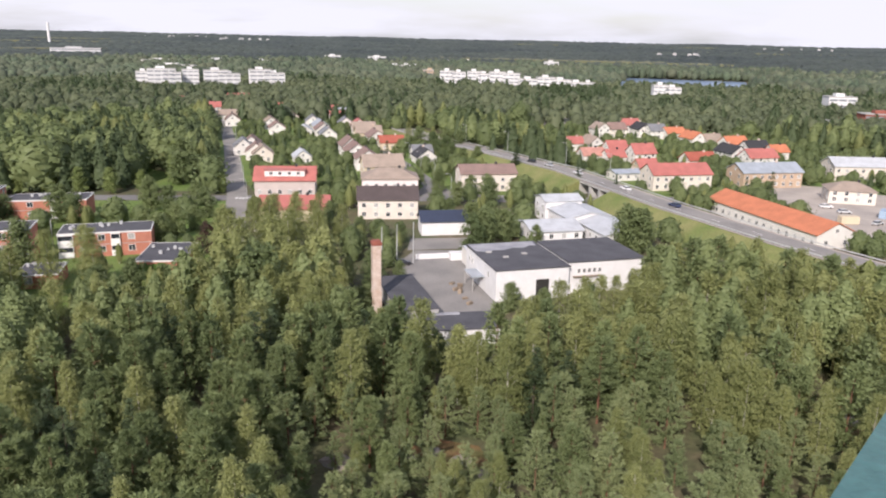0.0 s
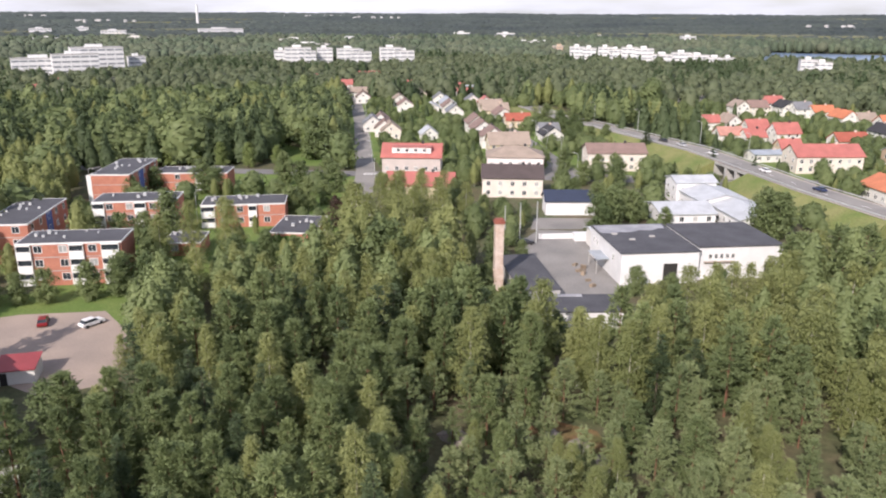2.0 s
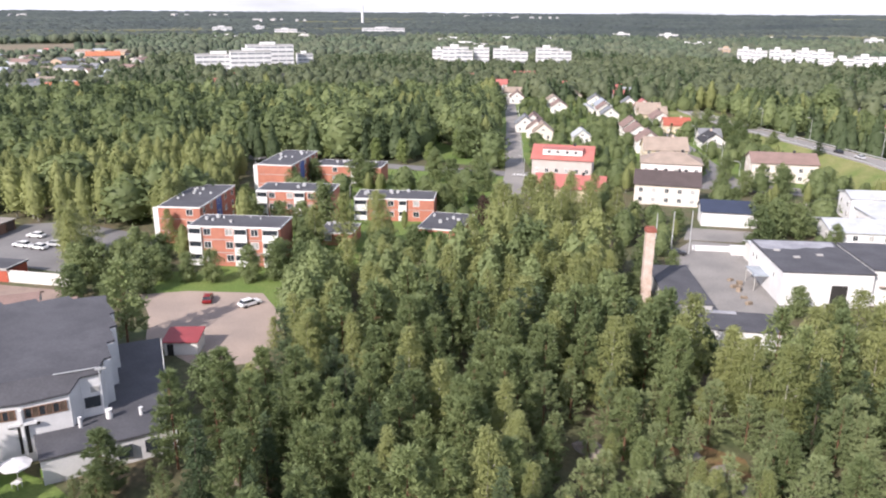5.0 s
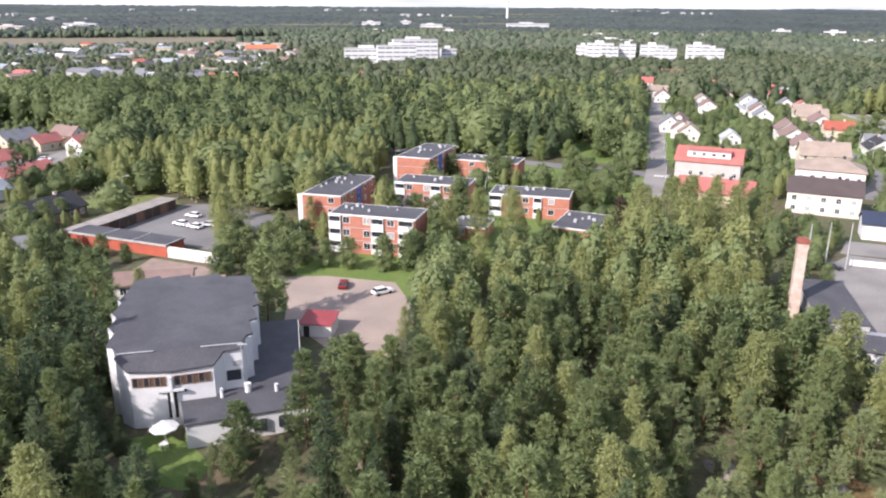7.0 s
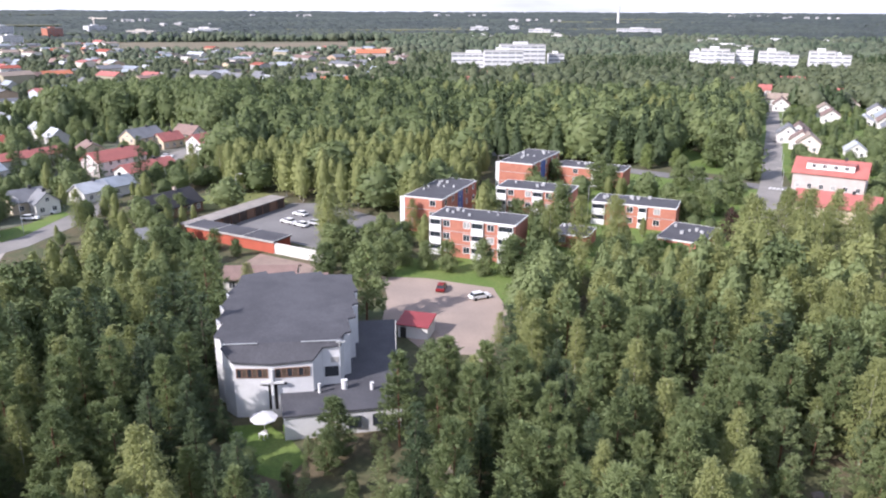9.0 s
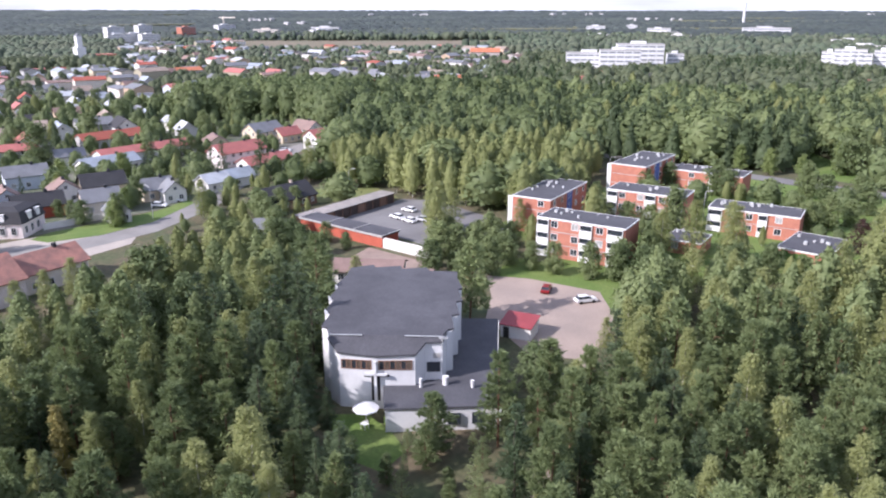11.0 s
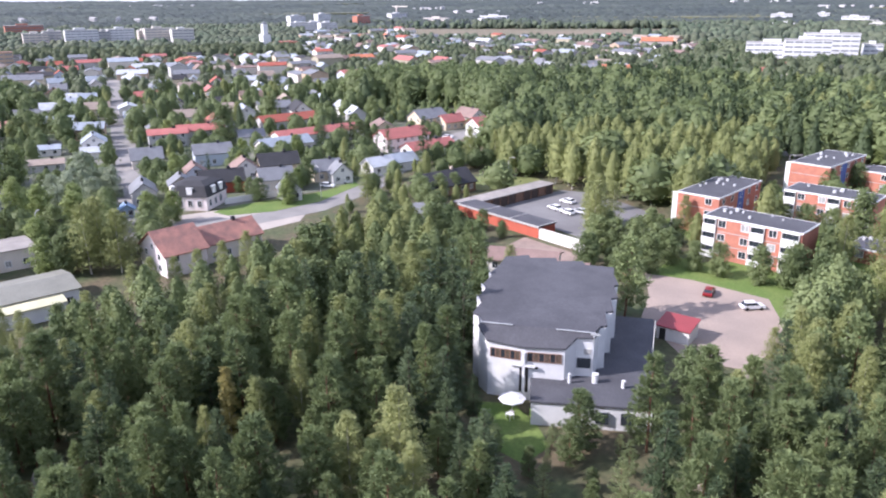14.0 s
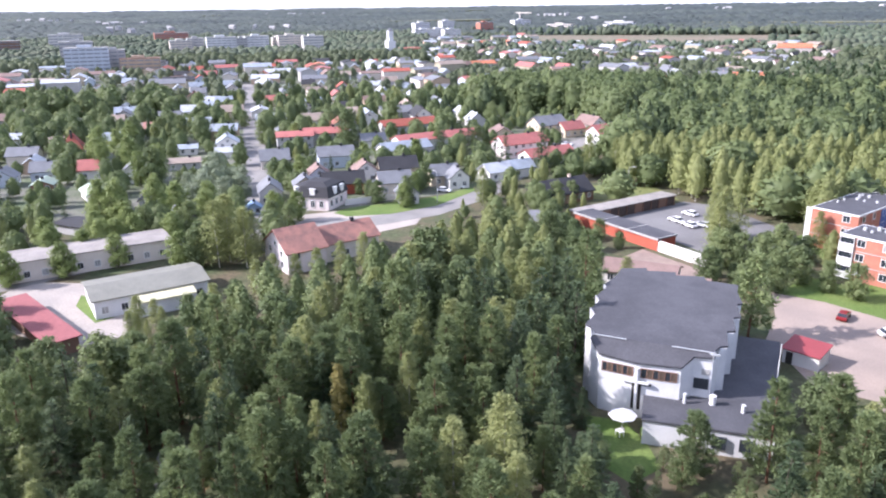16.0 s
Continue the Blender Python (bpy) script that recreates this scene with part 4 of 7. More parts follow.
house(-68.5, 220.5, 11.5, 20.5, 11.0, 4.0, 3.0, sheet_red, ochre_wall, label="yellow low house with a red metal roof")
house(-41.5, 229.5, 11.8, 18.4, 11.5, 6.2, 3.0, dark_brown_tile, cream_wall, hip=False, label="two-storey cream house with a dark brown roof")
house(-46.6, 261.5, 12.6, 19.4, 12.5, 6.6, 3.0, tan_tile, pink_white, hip=True, label="two-storey pale pink house with a tan hip roof")
house(-13.4, 280.5, 16, 20.8, 12.0, 6.6, 2.6, brown_tile, cream_wall, label="two-storey cream house with a brown roof")
house(59.5, 298.0, 17, 24, 12, 6.2, 3.4, sheet_red, cream_wall, label="two-storey cream house with a red roof")
house(96.5, 311.0, 18, 26, 12, 6.2, 3.0, pale_steel, tan_wall, label="two-storey tan house with a pale metal roof")
house(143.0, 336.0, 5, 27, 13, 6.2, 3.0, white_steel, cream_wall, label="two-storey cream house with a white metal roof")
house(118.5, 284.0, -8, 15.5, 11, 4.6, 2.6, tan_tile, cream_wall, hip=True, label="cream villa with a tan hip roof")
house(78.4, 236.5, -68, 50, 13, 4.2, 3.0, orange_tile, white_wall, chimney=False, label="long low depot with an orange tile roof")

# town corner
m = thing("mansard_house", -213.8, 22.6, 0, 53.5, "pale pink corner house with a black mansard roof", "house")
keep_clear(-213.8, 22.6, 53.5, 12, 12)
mw = part("wall", prism([(-5.8, -3.8), (-3.0, -6.4), (5.6, -5.4), (5.6, 5.4), (-5.8, 5.4)], -0.1, 3.7), pink_white, m)


def mansard():
    low = [(-6.2, -4.0), (-3.1, -6.8), (6.0, -5.8), (6.0, 5.8), (-6.2, 5.8)]
    mid = [(x * 0.84, y * 0.84) for x, y in low]
    v = [(x, y, 3.7) for x, y in low] + [(x, y, 6.6) for x, y in mid] + [(x * .45, y * .45, 7.5) for x, y in low]
    f = [tuple(range(5))[::-1], tuple(range(10, 15))]
    for i in range(5):
        j = (i + 1) % 5
        f += [(i, j, 5 + j, 5 + i), (5 + i, 5 + j, 10 + j, 10 + i)]
    return v, f


mr = part("roof", mansard(), roof_dark, m, "black mansard roof")
for x, y, t in ((-4.6, -4.9, -45), (1.0, -5.6, 6), (5.4, -1.5, 90), (5.4, 2.4, 90)):
    part("dormer", join(box(-.75, -.5, 4.2, .75, 1.2, 6.0), box(-.9, -.6, 6.0, .9, 1.2, 6.2)), paint_white, mr, "white dormer", pose(x, y, 0, 0, 0, t))
    window(mr, x, y, 5.1, t, 0.8, 1.0)
for k in range(3):
    window(mw, -1.6 + k * 2.6, -6.3 + k * 0.3, 1.9, 6.6, 1.1, 1.7)
    window(mw, 5.6, -3.6 + k * 2.8, 1.9, 90, 1.1, 1.7)
window(mw, -4.4, -5.1, 1.9, -43, 1.1, 1.7)
tagged(part("garden_fence", box(-11, -.06, 0, 11, .06, 1.8), white_wall, at=pose(-213.0, 40, 0, 0, 0, 100)), "long white board garden fence", "fence", kind="structure")

house(-163.0, 11.6, 110.5, 9, 12, 4.8, 3.8, mixed_tile, pink_white, chimney=False, label="pale pink house front with a weathered red tile roof")
house(-168.4, 22.9, 110.5, 13.2, 9.0, 4.2, 2.8, mixed_tile, cream_wall, label="cream rear wing with a weathered red tile roof")
house(-150.2, -18.0, 107, 20.5, 12, 3.6, 1.0, olive_grey, bright_wall, chimney=False, label="low white building with an olive-grey roof")
house(-143.6, -14.2, 107, 10, 3.6, 2.9, 0.4, pale_yellow, bright_wall, chimney=False, windows=False, label="glazed lean-to with a pale yellow roof")
s = thing("red_shed", -139.0, -35.2, 0, 30, "long low shed with a dull red flat roof", "shed")
keep_clear(-139, -35.2, 30, 28, 6)
part("wall", box(-13.6, -2.2, -0.1, 13.6, 2.2, 2.6), brown_wall, s)
part("roof", box(-13.9, -2.8, 2.6, 13.9, 2.8, 2.8), surface("dull_red_felt", (0.33, 0.11, 0.11), 0.85, var=0.15), s)
house(-175.4, -33.0, 106, 34, 9, 4.4, 0.3, pale_felt, cream_wall, chimney=False, label="long flat-roofed cream workshop along the street")
house(-205.2, -39.0, 49.7, 11, 7.0, 2.4, 0.5, roof_dark, grey_wall, chimney=False, windows=False, name="carport", label="open carport with a dark roof")

# houses of the town and the garden suburb
house(-277, -62, 90, 7.9, 7.2, 3.5, 2.7, steel_grey, pale_blue)
house(-271, -73, 0, 7.9, 7.2, 3.1, 2.7, steel_grey, pale_blue)
house(-275, -47, 90, 7.9, 7.2, 3.5, 2.7, sheet_red, white_wall)
house(-260, -59, 0, 7.0, 6.3, 2.3, 1.4, pale_green, brown_wall)
house(-243, -42, 20, 10.6, 5.4, 2.3, 1.3, pale_green, white_wall)
house(-321, -61, 0, 7.0, 7.2, 3.1, 6.3, brick_red, tan_wall, pyramid=True)
house(-292, -46, 0, 8.8, 7.2, 3.1, 2.3, steel_grey, grey_wall)
house(-302, -42, 0, 9.7, 6.3, 3.2, 2.2, olive_grey, olive_wall)
house(-266, -32, 0, 9.7, 7.2, 4.4, 2.7, steel_grey, white_wall)
house(-334, -50, 90, 9.7, 7.2, 4.0, 2.5, pale_steel, brown_wall)
house(-397, -77, 90, 14.1, 8.1, 3.5, 1.4, steel_grey, grey_wall)
house(-374, -45, 90, 12.3, 7.2, 2.8, 1.8, tan_tile, white_wall)
house(-311, -20, 90, 10.6, 6.3, 2.6, 1.1, pale_steel, white_wall)
house(-282, -18, 90, 10.6, 7.2, 2.6, 1.1, tan_tile, grey_wall)
house(-307, -3, 0, 9.7, 8.1, 4.8, 2.7, pale_steel, white_wall)
house(-298, -3, 90, 8.8, 5.4, 2.6, 1.4, white_steel, white_wall)
house(-228, -24, 0, 7.9, 6.3, 2.6, 1.8, roof_dark, grey_wall)
house(-210, 4, 0, 3.5, 3.6, 2.1, 1.3, sky_blue, sky_wall)
house(-400, -31, 90, 10.6, 8.1, 3.5, 2.7, steel_grey, white_wall)
house(-415, -20, 90, 12.3, 8.1, 4.4, 2.7, white_steel, white_wall)
house(-400, -1, 90, 10.6, 8.1, 5.3, 2.7, tan_tile, ochre_wall)
house(-366, -34, 90, 10.6, 7.2, 3.5, 2.2, pink_tile, pink_wall)
house(-273, 13, 90, 9.7, 8.1, 3.5, 3.1, steel_grey, cream_wall)
house(-223, 9, 0, 10.6, 6.3, 4.0, 2.5, steel_grey, grey_wall)
house(-221, 19, 0, 6.2, 6.3, 5.3, 2.2, steel_grey, ochre_wall)
house(-242, 25, 0, 7.9, 7.2, 3.5, 2.7, brown_tile, pale_blue)
house(-228, 31, 90, 12.3, 7.2, 3.5, 2.9, roof_dark, red_wall)
house(-269, 34, 90, 12.3, 8.1, 4.4, 2.7, steel_grey, pale_blue)
house(-311, 23, 90, 14.1, 9.0, 5.3, 1.4, sheet_red, grey_wall)
house(-315, 36, 90, 17.6, 8.1, 5.3, 1.8, sheet_red, grey_wall)
house(-242, 40, 0, 7.9, 7.2, 4.0, 2.7, brown_tile, white_wall)
house(-243, 51, 90, 12.3, 8.1, 4.0, 3.1, roof_dark, ochre_wall)
house(-224, 46, 90, 9.7, 8.1, 3.7, 2.7, steel_grey, cream_wall)
house(-210, 47, 0, 7.0, 5.4, 3.1, 2.7, steel_grey, white_wall)
house(-302, 53, 90, 9.7, 8.1, 3.5, 2.2, steel_grey, white_wall)
house(-279, 61, 105, 19.4, 8.1, 3.5, 2.3, pale_steel, white_wall)
house(-294, 78, 105, 37.0, 8.1, 4.4, 1.8, sheet_red, white_wall)
house(-230, 63, 90, 8.8, 7.2, 3.5, 2.7, steel_grey, ochre_wall)
house(-224, 66, 0, 6.2, 6.3, 3.5, 2.7, steel_grey, white_wall)
house(-231, 81, 105, 8.8, 7.2, 3.1, 2.2, white_steel, white_wall)
house(-234, 90, 105, 8.8, 7.2, 3.1, 2.2, pale_steel, white_wall)
house(-267, 103, 105, 19.4, 9.0, 5.3, 2.7, sheet_red, pink_white)
house(-253, 108, 105, 19.4, 8.1, 3.0, 2.2, sheet_red, white_wall)
house(-306, 130, 105, 14.1, 9.9, 5.3, 3.2, steel_grey, ochre_wall)
house(-302, 139, 105, 10.6, 7.2, 3.5, 2.7, sheet_red, ochre_wall)
house(-279, 144, 105, 13.2, 8.1, 5.3, 2.7, sheet_red, white_wall)
house(-307, 151, 15, 11.4, 8.1, 4.4, 3.1, brown_tile, white_wall)
house(-199, 90, 105, 16, 10, 3.0, 3.2, roof_dark, brown_wall)
house(-173.5, 74, 70, 8, 8, 2.8, 1.6, steel_grey, grey_wall)
house(-335, 75, 105, 26.4, 9.0, 3.9, 2.3, brick_red, grey_wall)
house(-340, 45, 0, 10.6, 8.1, 4.4, 2.7, sheet_red, white_wall)
house(-361, 87, 0, 14.1, 9.0, 4.4, 3.6, roof_dark, white_wall)
house(-368, 38, 90, 14.1, 9.0, 3.5, 2.7, tan_tile, white_wall)
house(-379, 17, 90, 14.1, 9.0, 3.5, 1.8, white_steel, white_wall)
house(-366, 62, 0, 12.3, 8.1, 4.4, 2.7, pale_steel, white_wall)
house(-382, 79, 90, 15.8, 9.9, 3.5, 2.7, steel_grey, grey_wall)
house(-411, 13, 0, 12.3, 9.0, 3.5, 1.8, white_steel, white_wall)
house(-354, -91, 90, 14.1, 8.1, 3.5, 1.8, white_steel, white_wall)
house(-130, 352, 108, 11.7, 8.8, 4, 3.6, brown_tile, white_wall)
house(-120, 330, 108, 11.7, 8.8, 4, 3.6, brown_tile, white_wall)
house(-115, 324, 112, 11.7, 8.8, 4, 3.6, tan_tile, cream_wall)
house(-131, 343, 112, 11.7, 8.8, 4, 3.6, steel_grey, white_wall)
house(-179, 453, 112, 11.7, 8.8, 4, 3.4, brown_tile, white_wall)
house(-200, 511, 112, 11.7, 8.8, 4, 3.4, tan_tile, white_wall)
house(-192, 479, 22, 11.7, 8.8, 4, 3, tan_tile, white_wall)
house(-221, 493, 22, 26.4, 9.0, 6, 3, sheet_red, pink_wall)
house(-215, 509, 22, 11.4, 9.9, 6, 3, sheet_red, white_wall)
house(-124, 421, 108, 13.0, 7.7, 3, 2.4, white_steel, white_wall)
house(-97, 324, 112, 10.4, 7.7, 3, 3, white_steel, white_wall)
house(-113, 419, 112, 11.7, 8.8, 4, 3.4, brown_tile, white_wall)
house(-105, 399, 112, 11.7, 8.8, 4, 3.4, steel_grey, white_wall)
house(-130, 459, 108, 11.7, 8.8, 4, 3.4, steel_grey, white_wall)
house(-122, 493, 22, 11.7, 8.8, 4, 3.4, sheet_red, white_wall)
house(-108, 453, 108, 11.7, 8.8, 4, 3.4, steel_grey, white_wall)
house(-98, 445, 108, 10.4, 8.8, 4, 3.4, sheet_red, white_wall)
house(-85, 410, 22, 14, 8, 4, 3.4, tan_tile, ochre_wall)
house(-75, 334, 112, 13.0, 9.9, 5, 3.6, brown_tile, white_wall)
house(-66, 315, 108, 13.0, 9.9, 5, 3.6, brown_tile, white_wall)
house(-66, 374, 22, 12, 8, 4, 3, brick_red, ochre_wall)
house(-56, 297, 22, 16, 10, 5, 4, tan_tile, ochre_wall)
house(-44, 336, 112, 12, 9, 3.4, 3.4, roof_dark, white_wall)
house(-47, 348, 22, 9, 8, 3.4, 3, steel_grey, white_wall)
house(-177, 526, 22, 13.0, 9.9, 5, 3, sheet_red, white_wall)
house(26, 395, 22, 8, 8, 4, 3, sheet_red, white_wall)
house(32, 359, 22, 11, 8, 3.4, 3, pink_tile, white_wall)
house(35, 394, 112, 12, 8, 4.5, 3.4, tan_tile, white_wall)
house(45, 377, 22, 10, 8, 4.5, 3.4, sheet_red, white_wall)
house(42, 356, 22, 9, 8, 3.4, 3, sheet_red, white_wall)
house(55, 360, 22, 11, 9, 5, 4, sheet_red, white_wall)
house(53, 332, 22, 9, 7, 3, 3, sheet_red, ochre_wall)
house(45, 458, 112, 11, 9, 5, 3.4, tan_tile, white_wall)
house(54, 460, 22, 11, 9, 5, 3.4, brown_tile, cream_wall)
house(64, 486, 22, 14, 9, 5, 3.4, sheet_red, white_wall)
house(70, 465, 112, 12, 9, 5, 3.4, roof_dark, white_wall)
house(77, 458, 22, 10, 9, 5, 3.4, steel_grey, white_wall)
house(87, 457, 22, 12, 9, 4, 3, orange_tile, white_wall)
house(93, 430, 112, 13, 9, 4.5, 3.4, orange_tile, white_wall)
house(80, 355, 22, 14, 9, 3.6, 3, brick_red, white_wall)
house(102, 428, 22, 10, 8, 4, 3, tan_tile, white_wall)
house(99, 373, 112, 14, 9, 5, 3.4, roof_dark, white_wall)
house(109, 408, 22, 12, 9, 5, 3.4, orange_tile, white_wall)
house(115, 392, 22, 12, 9, 5, 3.4, roof_dark, white_wall)
house(108, 360, 22, 15, 9, 5, 3.4, sheet_red, white_wall)
house(125, 389, 22, 9, 8, 4, 3, orange_tile, white_wall)
house(23, 506, 22, 24, 9, 4, 1, roof_dark, grey_wall)
house(43, 314, 22, 14, 9, 3, 1, pale_steel, white_wall)
house(-82, 352, 112, 13, 9, 5, 3.6, brown_tile, white_wall)
house(-119, 436, 112, 13.0, 8.8, 4, 3.2, pale_steel, white_wall)
house(-124, 516, 22, 13.0, 8.8, 4, 3, pale_steel, white_wall)
house(-140, 532, 22, 14.3, 8.8, 4, 3, sheet_red, white_wall)
house(-92, 430, 22, 13, 8, 4, 3.2, tan_tile, cream_wall)
house(-78, 395, 112, 14.3, 8.8, 4, 3.2, brown_tile, white_wall)
house(-140, 420, 112, 13.0, 8.8, 4, 3, brown_tile, white_wall)
house(-152, 445, 112, 13.0, 8.8, 4, 3, tan_tile, white_wall)
house(-165, 500, 22, 13.0, 8.8, 4, 3, steel_grey, white_wall)
house(-150, 480, 112, 11.7, 8.8, 4, 3, brown_tile, cream_wall)


# ---- distant buildings ----

far_glass = surface("far_glass", (0.22, 0.24, 0.26), 0.3, var=0.2, scale=0.3)


def block(x, y, ang, w, d, h, floors, wall, label, name="apartment_building", roof=None):
    """A far block of flats: walls, ribbon windows floor by floor, a flat roof."""
    ob = thing(name, x, y, rise(x, y), ang, label, "building", "distant blocks")
    keep_clear(x, y, ang, w, d, 3)
    body = part("wall", box(-w / 2, -d / 2, -1, w / 2, d / 2, h), wall, ob)
    part("roof", box(-w / 2 - .3, -d / 2 - .3, h, w / 2 + .3, d / 2 + .3, h + .5), roof or concrete, ob)
    step = h / floors
    n = max(3, int(w / 6))
    part("plant_room", box(-w * .2, -d * .2, h + .5, w * .12, d * .25, h + 2.6), wall, ob)
    for k in range(floors):
        if name == "apartment_building":
            part("balcony_ledge", join(*[box(-w / 2 + (i + .05) * w / n, -d / 2 - .7, k * step + .1, -w / 2 + (i + .55) * w / n, -d / 2 + .02, k * step + 1.2) for i in range(n)]), wall, body)["kind"] = "stuff"
        z = k * step + step * .36
        part("window_band", join(*[box(-w / 2 + (i + .06) * w / n, -d / 2 - .12, z, -w / 2 + (i + .92) * w / n, -d / 2 + .05, z + step * .34) for i in range(n)],
                                 *[box(w / 2 - .05, -d / 2 + (i + .2) * d / 3, z, w / 2 + .12, -d / 2 + (i + .8) * d / 3, z + step * .34) for i in range(3)]), far_glass, body)["kind"] = "stuff"
    return ob


block(-472, 506, 46, 42, 15, 19, 5, bright_wall, "long white hospital wing with ribbon windows", "hospital")
block(-451, 545, 46, 40, 16, 26, 7, bright_wall, "tall white hospital block with ribbon windows", "hospital")
block(-447, 515, 46, 34, 12, 22, 6, bright_wall, "white stepped hospital wing above the trees", "hospital")
block(-442, 583, 46, 14, 12, 17, 5, bright_wall, "small white hospital annex above the trees", "hospital")
block(-357, 690, 26, 13, 13, 19, 5, bright_wall, "white block of flats with balcony rows above the woods")
block(-336, 684, 26, 25, 13, 22, 6, bright_wall, "white block of flats with balcony rows above the woods")
block(-328, 688, 26, 16, 13, 19, 5, bright_wall, "white block of flats with balcony rows above the woods")
block(-319, 708, 26, 15, 13, 21, 6, bright_wall, "white block of flats with balcony rows above the woods")
block(-292, 704, 26, 22, 13, 21, 6, bright_wall, "white block of flats with balcony rows above the woods")
block(-281, 708, 26, 20, 13, 18, 5, bright_wall, "white block of flats with balcony rows above the woods")
block(-254, 718, 26, 20, 13, 22, 6, bright_wall, "white block of flats with balcony rows above the woods")
block(-242, 722, 26, 20, 13, 19, 5, bright_wall, "white block of flats with balcony rows above the woods")
block(-82, 801, 6, 15, 13, 22, 6, bright_wall, "white block of flats on the wood's edge")
block(-70, 802, 6, 14, 13, 21, 6, bright_wall, "white block of flats on the wood's edge")
block(-54, 803, 6, 14, 13, 22, 6, bright_wall, "white block of flats on the wood's edge")
block(-44, 804, 6, 14, 13, 20, 5, bright_wall, "white block of flats on the wood's edge")
block(-30, 805, 6, 16, 13, 22, 6, bright_wall, "white block of flats on the wood's edge")
block(-16, 805, 6, 18, 13, 21, 6, bright_wall, "white block of flats on the wood's edge")
block(2, 800, 6, 20, 13, 16, 4, bright_wall, "lower white block of flats on the wood's edge")
block(20, 800, 6, 18, 13, 18, 5, bright_wall, "lower white block of flats on the wood's edge")
block(35, 799, 6, 20, 13, 16, 4, bright_wall, "lower white block of flats on the wood's edge")
block(51, 798, 6, 18, 13, 14, 4, bright_wall, "lower white block of flats on the wood's edge")
block(63, 798, 6, 12, 13, 14, 4, bright_wall, "lower white block of flats on the wood's edge")
block(120, 710, 0, 13, 12, 18, 5, bright_wall, "white block of flats near the lake")
block(131, 710, 0, 14, 12, 16, 4, bright_wall, "white block of flats near the lake")
block(-131, 1050, 8, 20, 12, 12, 4, tan_wall, "small orange-tan block beyond the woods")
block(-1009, -60, 98, 26, 13, 18, 6, cream_wall, "cream block of flats across the town")
block(-1021, -43, 98, 20, 13, 20, 6, grey_wall, "grey block of flats across the town")
block(-1012, -12, 98, 36, 13, 21, 7, bright_wall, "white block of flats across the town")
block(-1017, 12, 98, 14, 13, 19, 6, grey_wall, "grey block of flats across the town")
block(-1022, 31, 98, 30, 13, 21, 7, bright_wall, "white block of flats across the town")
block(-1032, 57, 98, 12, 13, 18, 6, cream_wall, "cream block of flats across the town")
block(-1020, 74, 98, 34, 13, 21, 7, cream_wall, "cream block of flats across the town")
block(-1007, 100, 98, 26, 13, 20, 6, white_wall, "pale block of flats across the town")
block(-1290, -90, 100, 50, 14, 18, 5, brick_wall, "reddish block of flats across the town")
block(-1100, -290, 100, 60, 16, 18, 5, brown_wall, "brown office block in the town")
block(-1180, -220, 100, 44, 16, 22, 6, white_wall, "pale office block in the town")
block(-752, -124, 96, 36, 14, 23, 7, pale_blue, "tall pale office block with ribbon windows in the town")
block(-765, -103, 96, 18, 14, 20, 6, grey_wall, "grey office block in the town centre")
block(-748, -80, 96, 34, 14, 13, 4, tan_wall, "tan block with a brown roof in the town", roof=brown_wall)
block(-849, -149, 96, 30, 14, 25, 7, grey_wall, "grey block in the town centre")
block(-1500, 360, 110, 34, 14, 20, 6, bright_wall, "white blocks beyond the railway field")
block(-1530, 420, 110, 30, 14, 22, 7, bright_wall, "white blocks beyond the railway field")
block(-1380, 452, 110, 30, 14, 22, 6, brick_wall, "red brick block beyond the field")
block(-1560, 590, 110, 44, 14, 20, 6, bright_wall, "white block under construction beyond the field")
block(-830, 1100, 30, 40, 14, 12, 3, white_wall, "pale far block among the woods")
block(-980, 1250, 30, 60, 14, 10, 3, white_wall, "pale far hall among the woods")
block(-300, 1420, 10, 60, 16, 9, 2, white_wall, "pale far hall among the woods")
block(-120, 1500, 10, 70, 16, 10, 2, white_wall, "pale far hall among the woods")
block(560, 1250, -10, 60, 16, 9, 2, white_wall, "pale far hall among the woods")
block(640, 1330, -10, 50, 16, 12, 3, white_wall, "pale far hall among the woods")
block(-960, 1050, 35, 44, 14, 10, 3, bright_wall, "pale far hall among the woods")
block(-1190, 1286, 40, 40, 14, 16, 3, bright_wall, "pale building among the far woods")
block(-1178, 1390, 40, 24, 14, 16, 3, bright_wall, "pale building among the far woods")
block(-995, 1255, 40, 44, 14, 16, 3, bright_wall, "pale building among the far woods")
block(-887, 1452, 40, 90, 14, 16, 3, bright_wall, "pale building among the far woods")
block(-585, 1186, 40, 52, 14, 10, 3, bright_wall, "pale building among the far woods")
block(-541, 1174, 40, 20, 14, 10, 3, bright_wall, "pale building among the far woods")
block(-518, 1260, 40, 48, 14, 10, 3, bright_wall, "pale building among the far woods")
block(-444, 1266, 40, 16, 14, 10, 3, bright_wall, "pale building among the far woods")
block(-1435, 755, 40, 60, 14, 16, 3, bright_wall, "pale building among the far woods")
block(-1376, 601, 40, 50, 14, 16, 3, cream_wall, "pale building among the far woods")
block(-369, 1454, 10, 30, 14, 15, 3, bright_wall, "pale building among the far woods")
block(-283, 1453, 10, 34, 14, 15, 3, bright_wall, "pale building among the far woods")
block(-209, 1222, 10, 22, 14, 10, 3, bright_wall, "pale building among the far woods")
block(-193, 1235, 10, 18, 14, 10, 3, bright_wall, "pale building among the far woods")
block(-177, 1222, 10, 16, 14, 10, 3, bright_wall, "pale building among the far woods")
block(-492, 1039, 10, 60, 14, 10, 3, bright_wall, "pale building among the far woods")
block(43, 1400, 10, 24, 14, 15, 3, bright_wall, "pale building among the far woods")
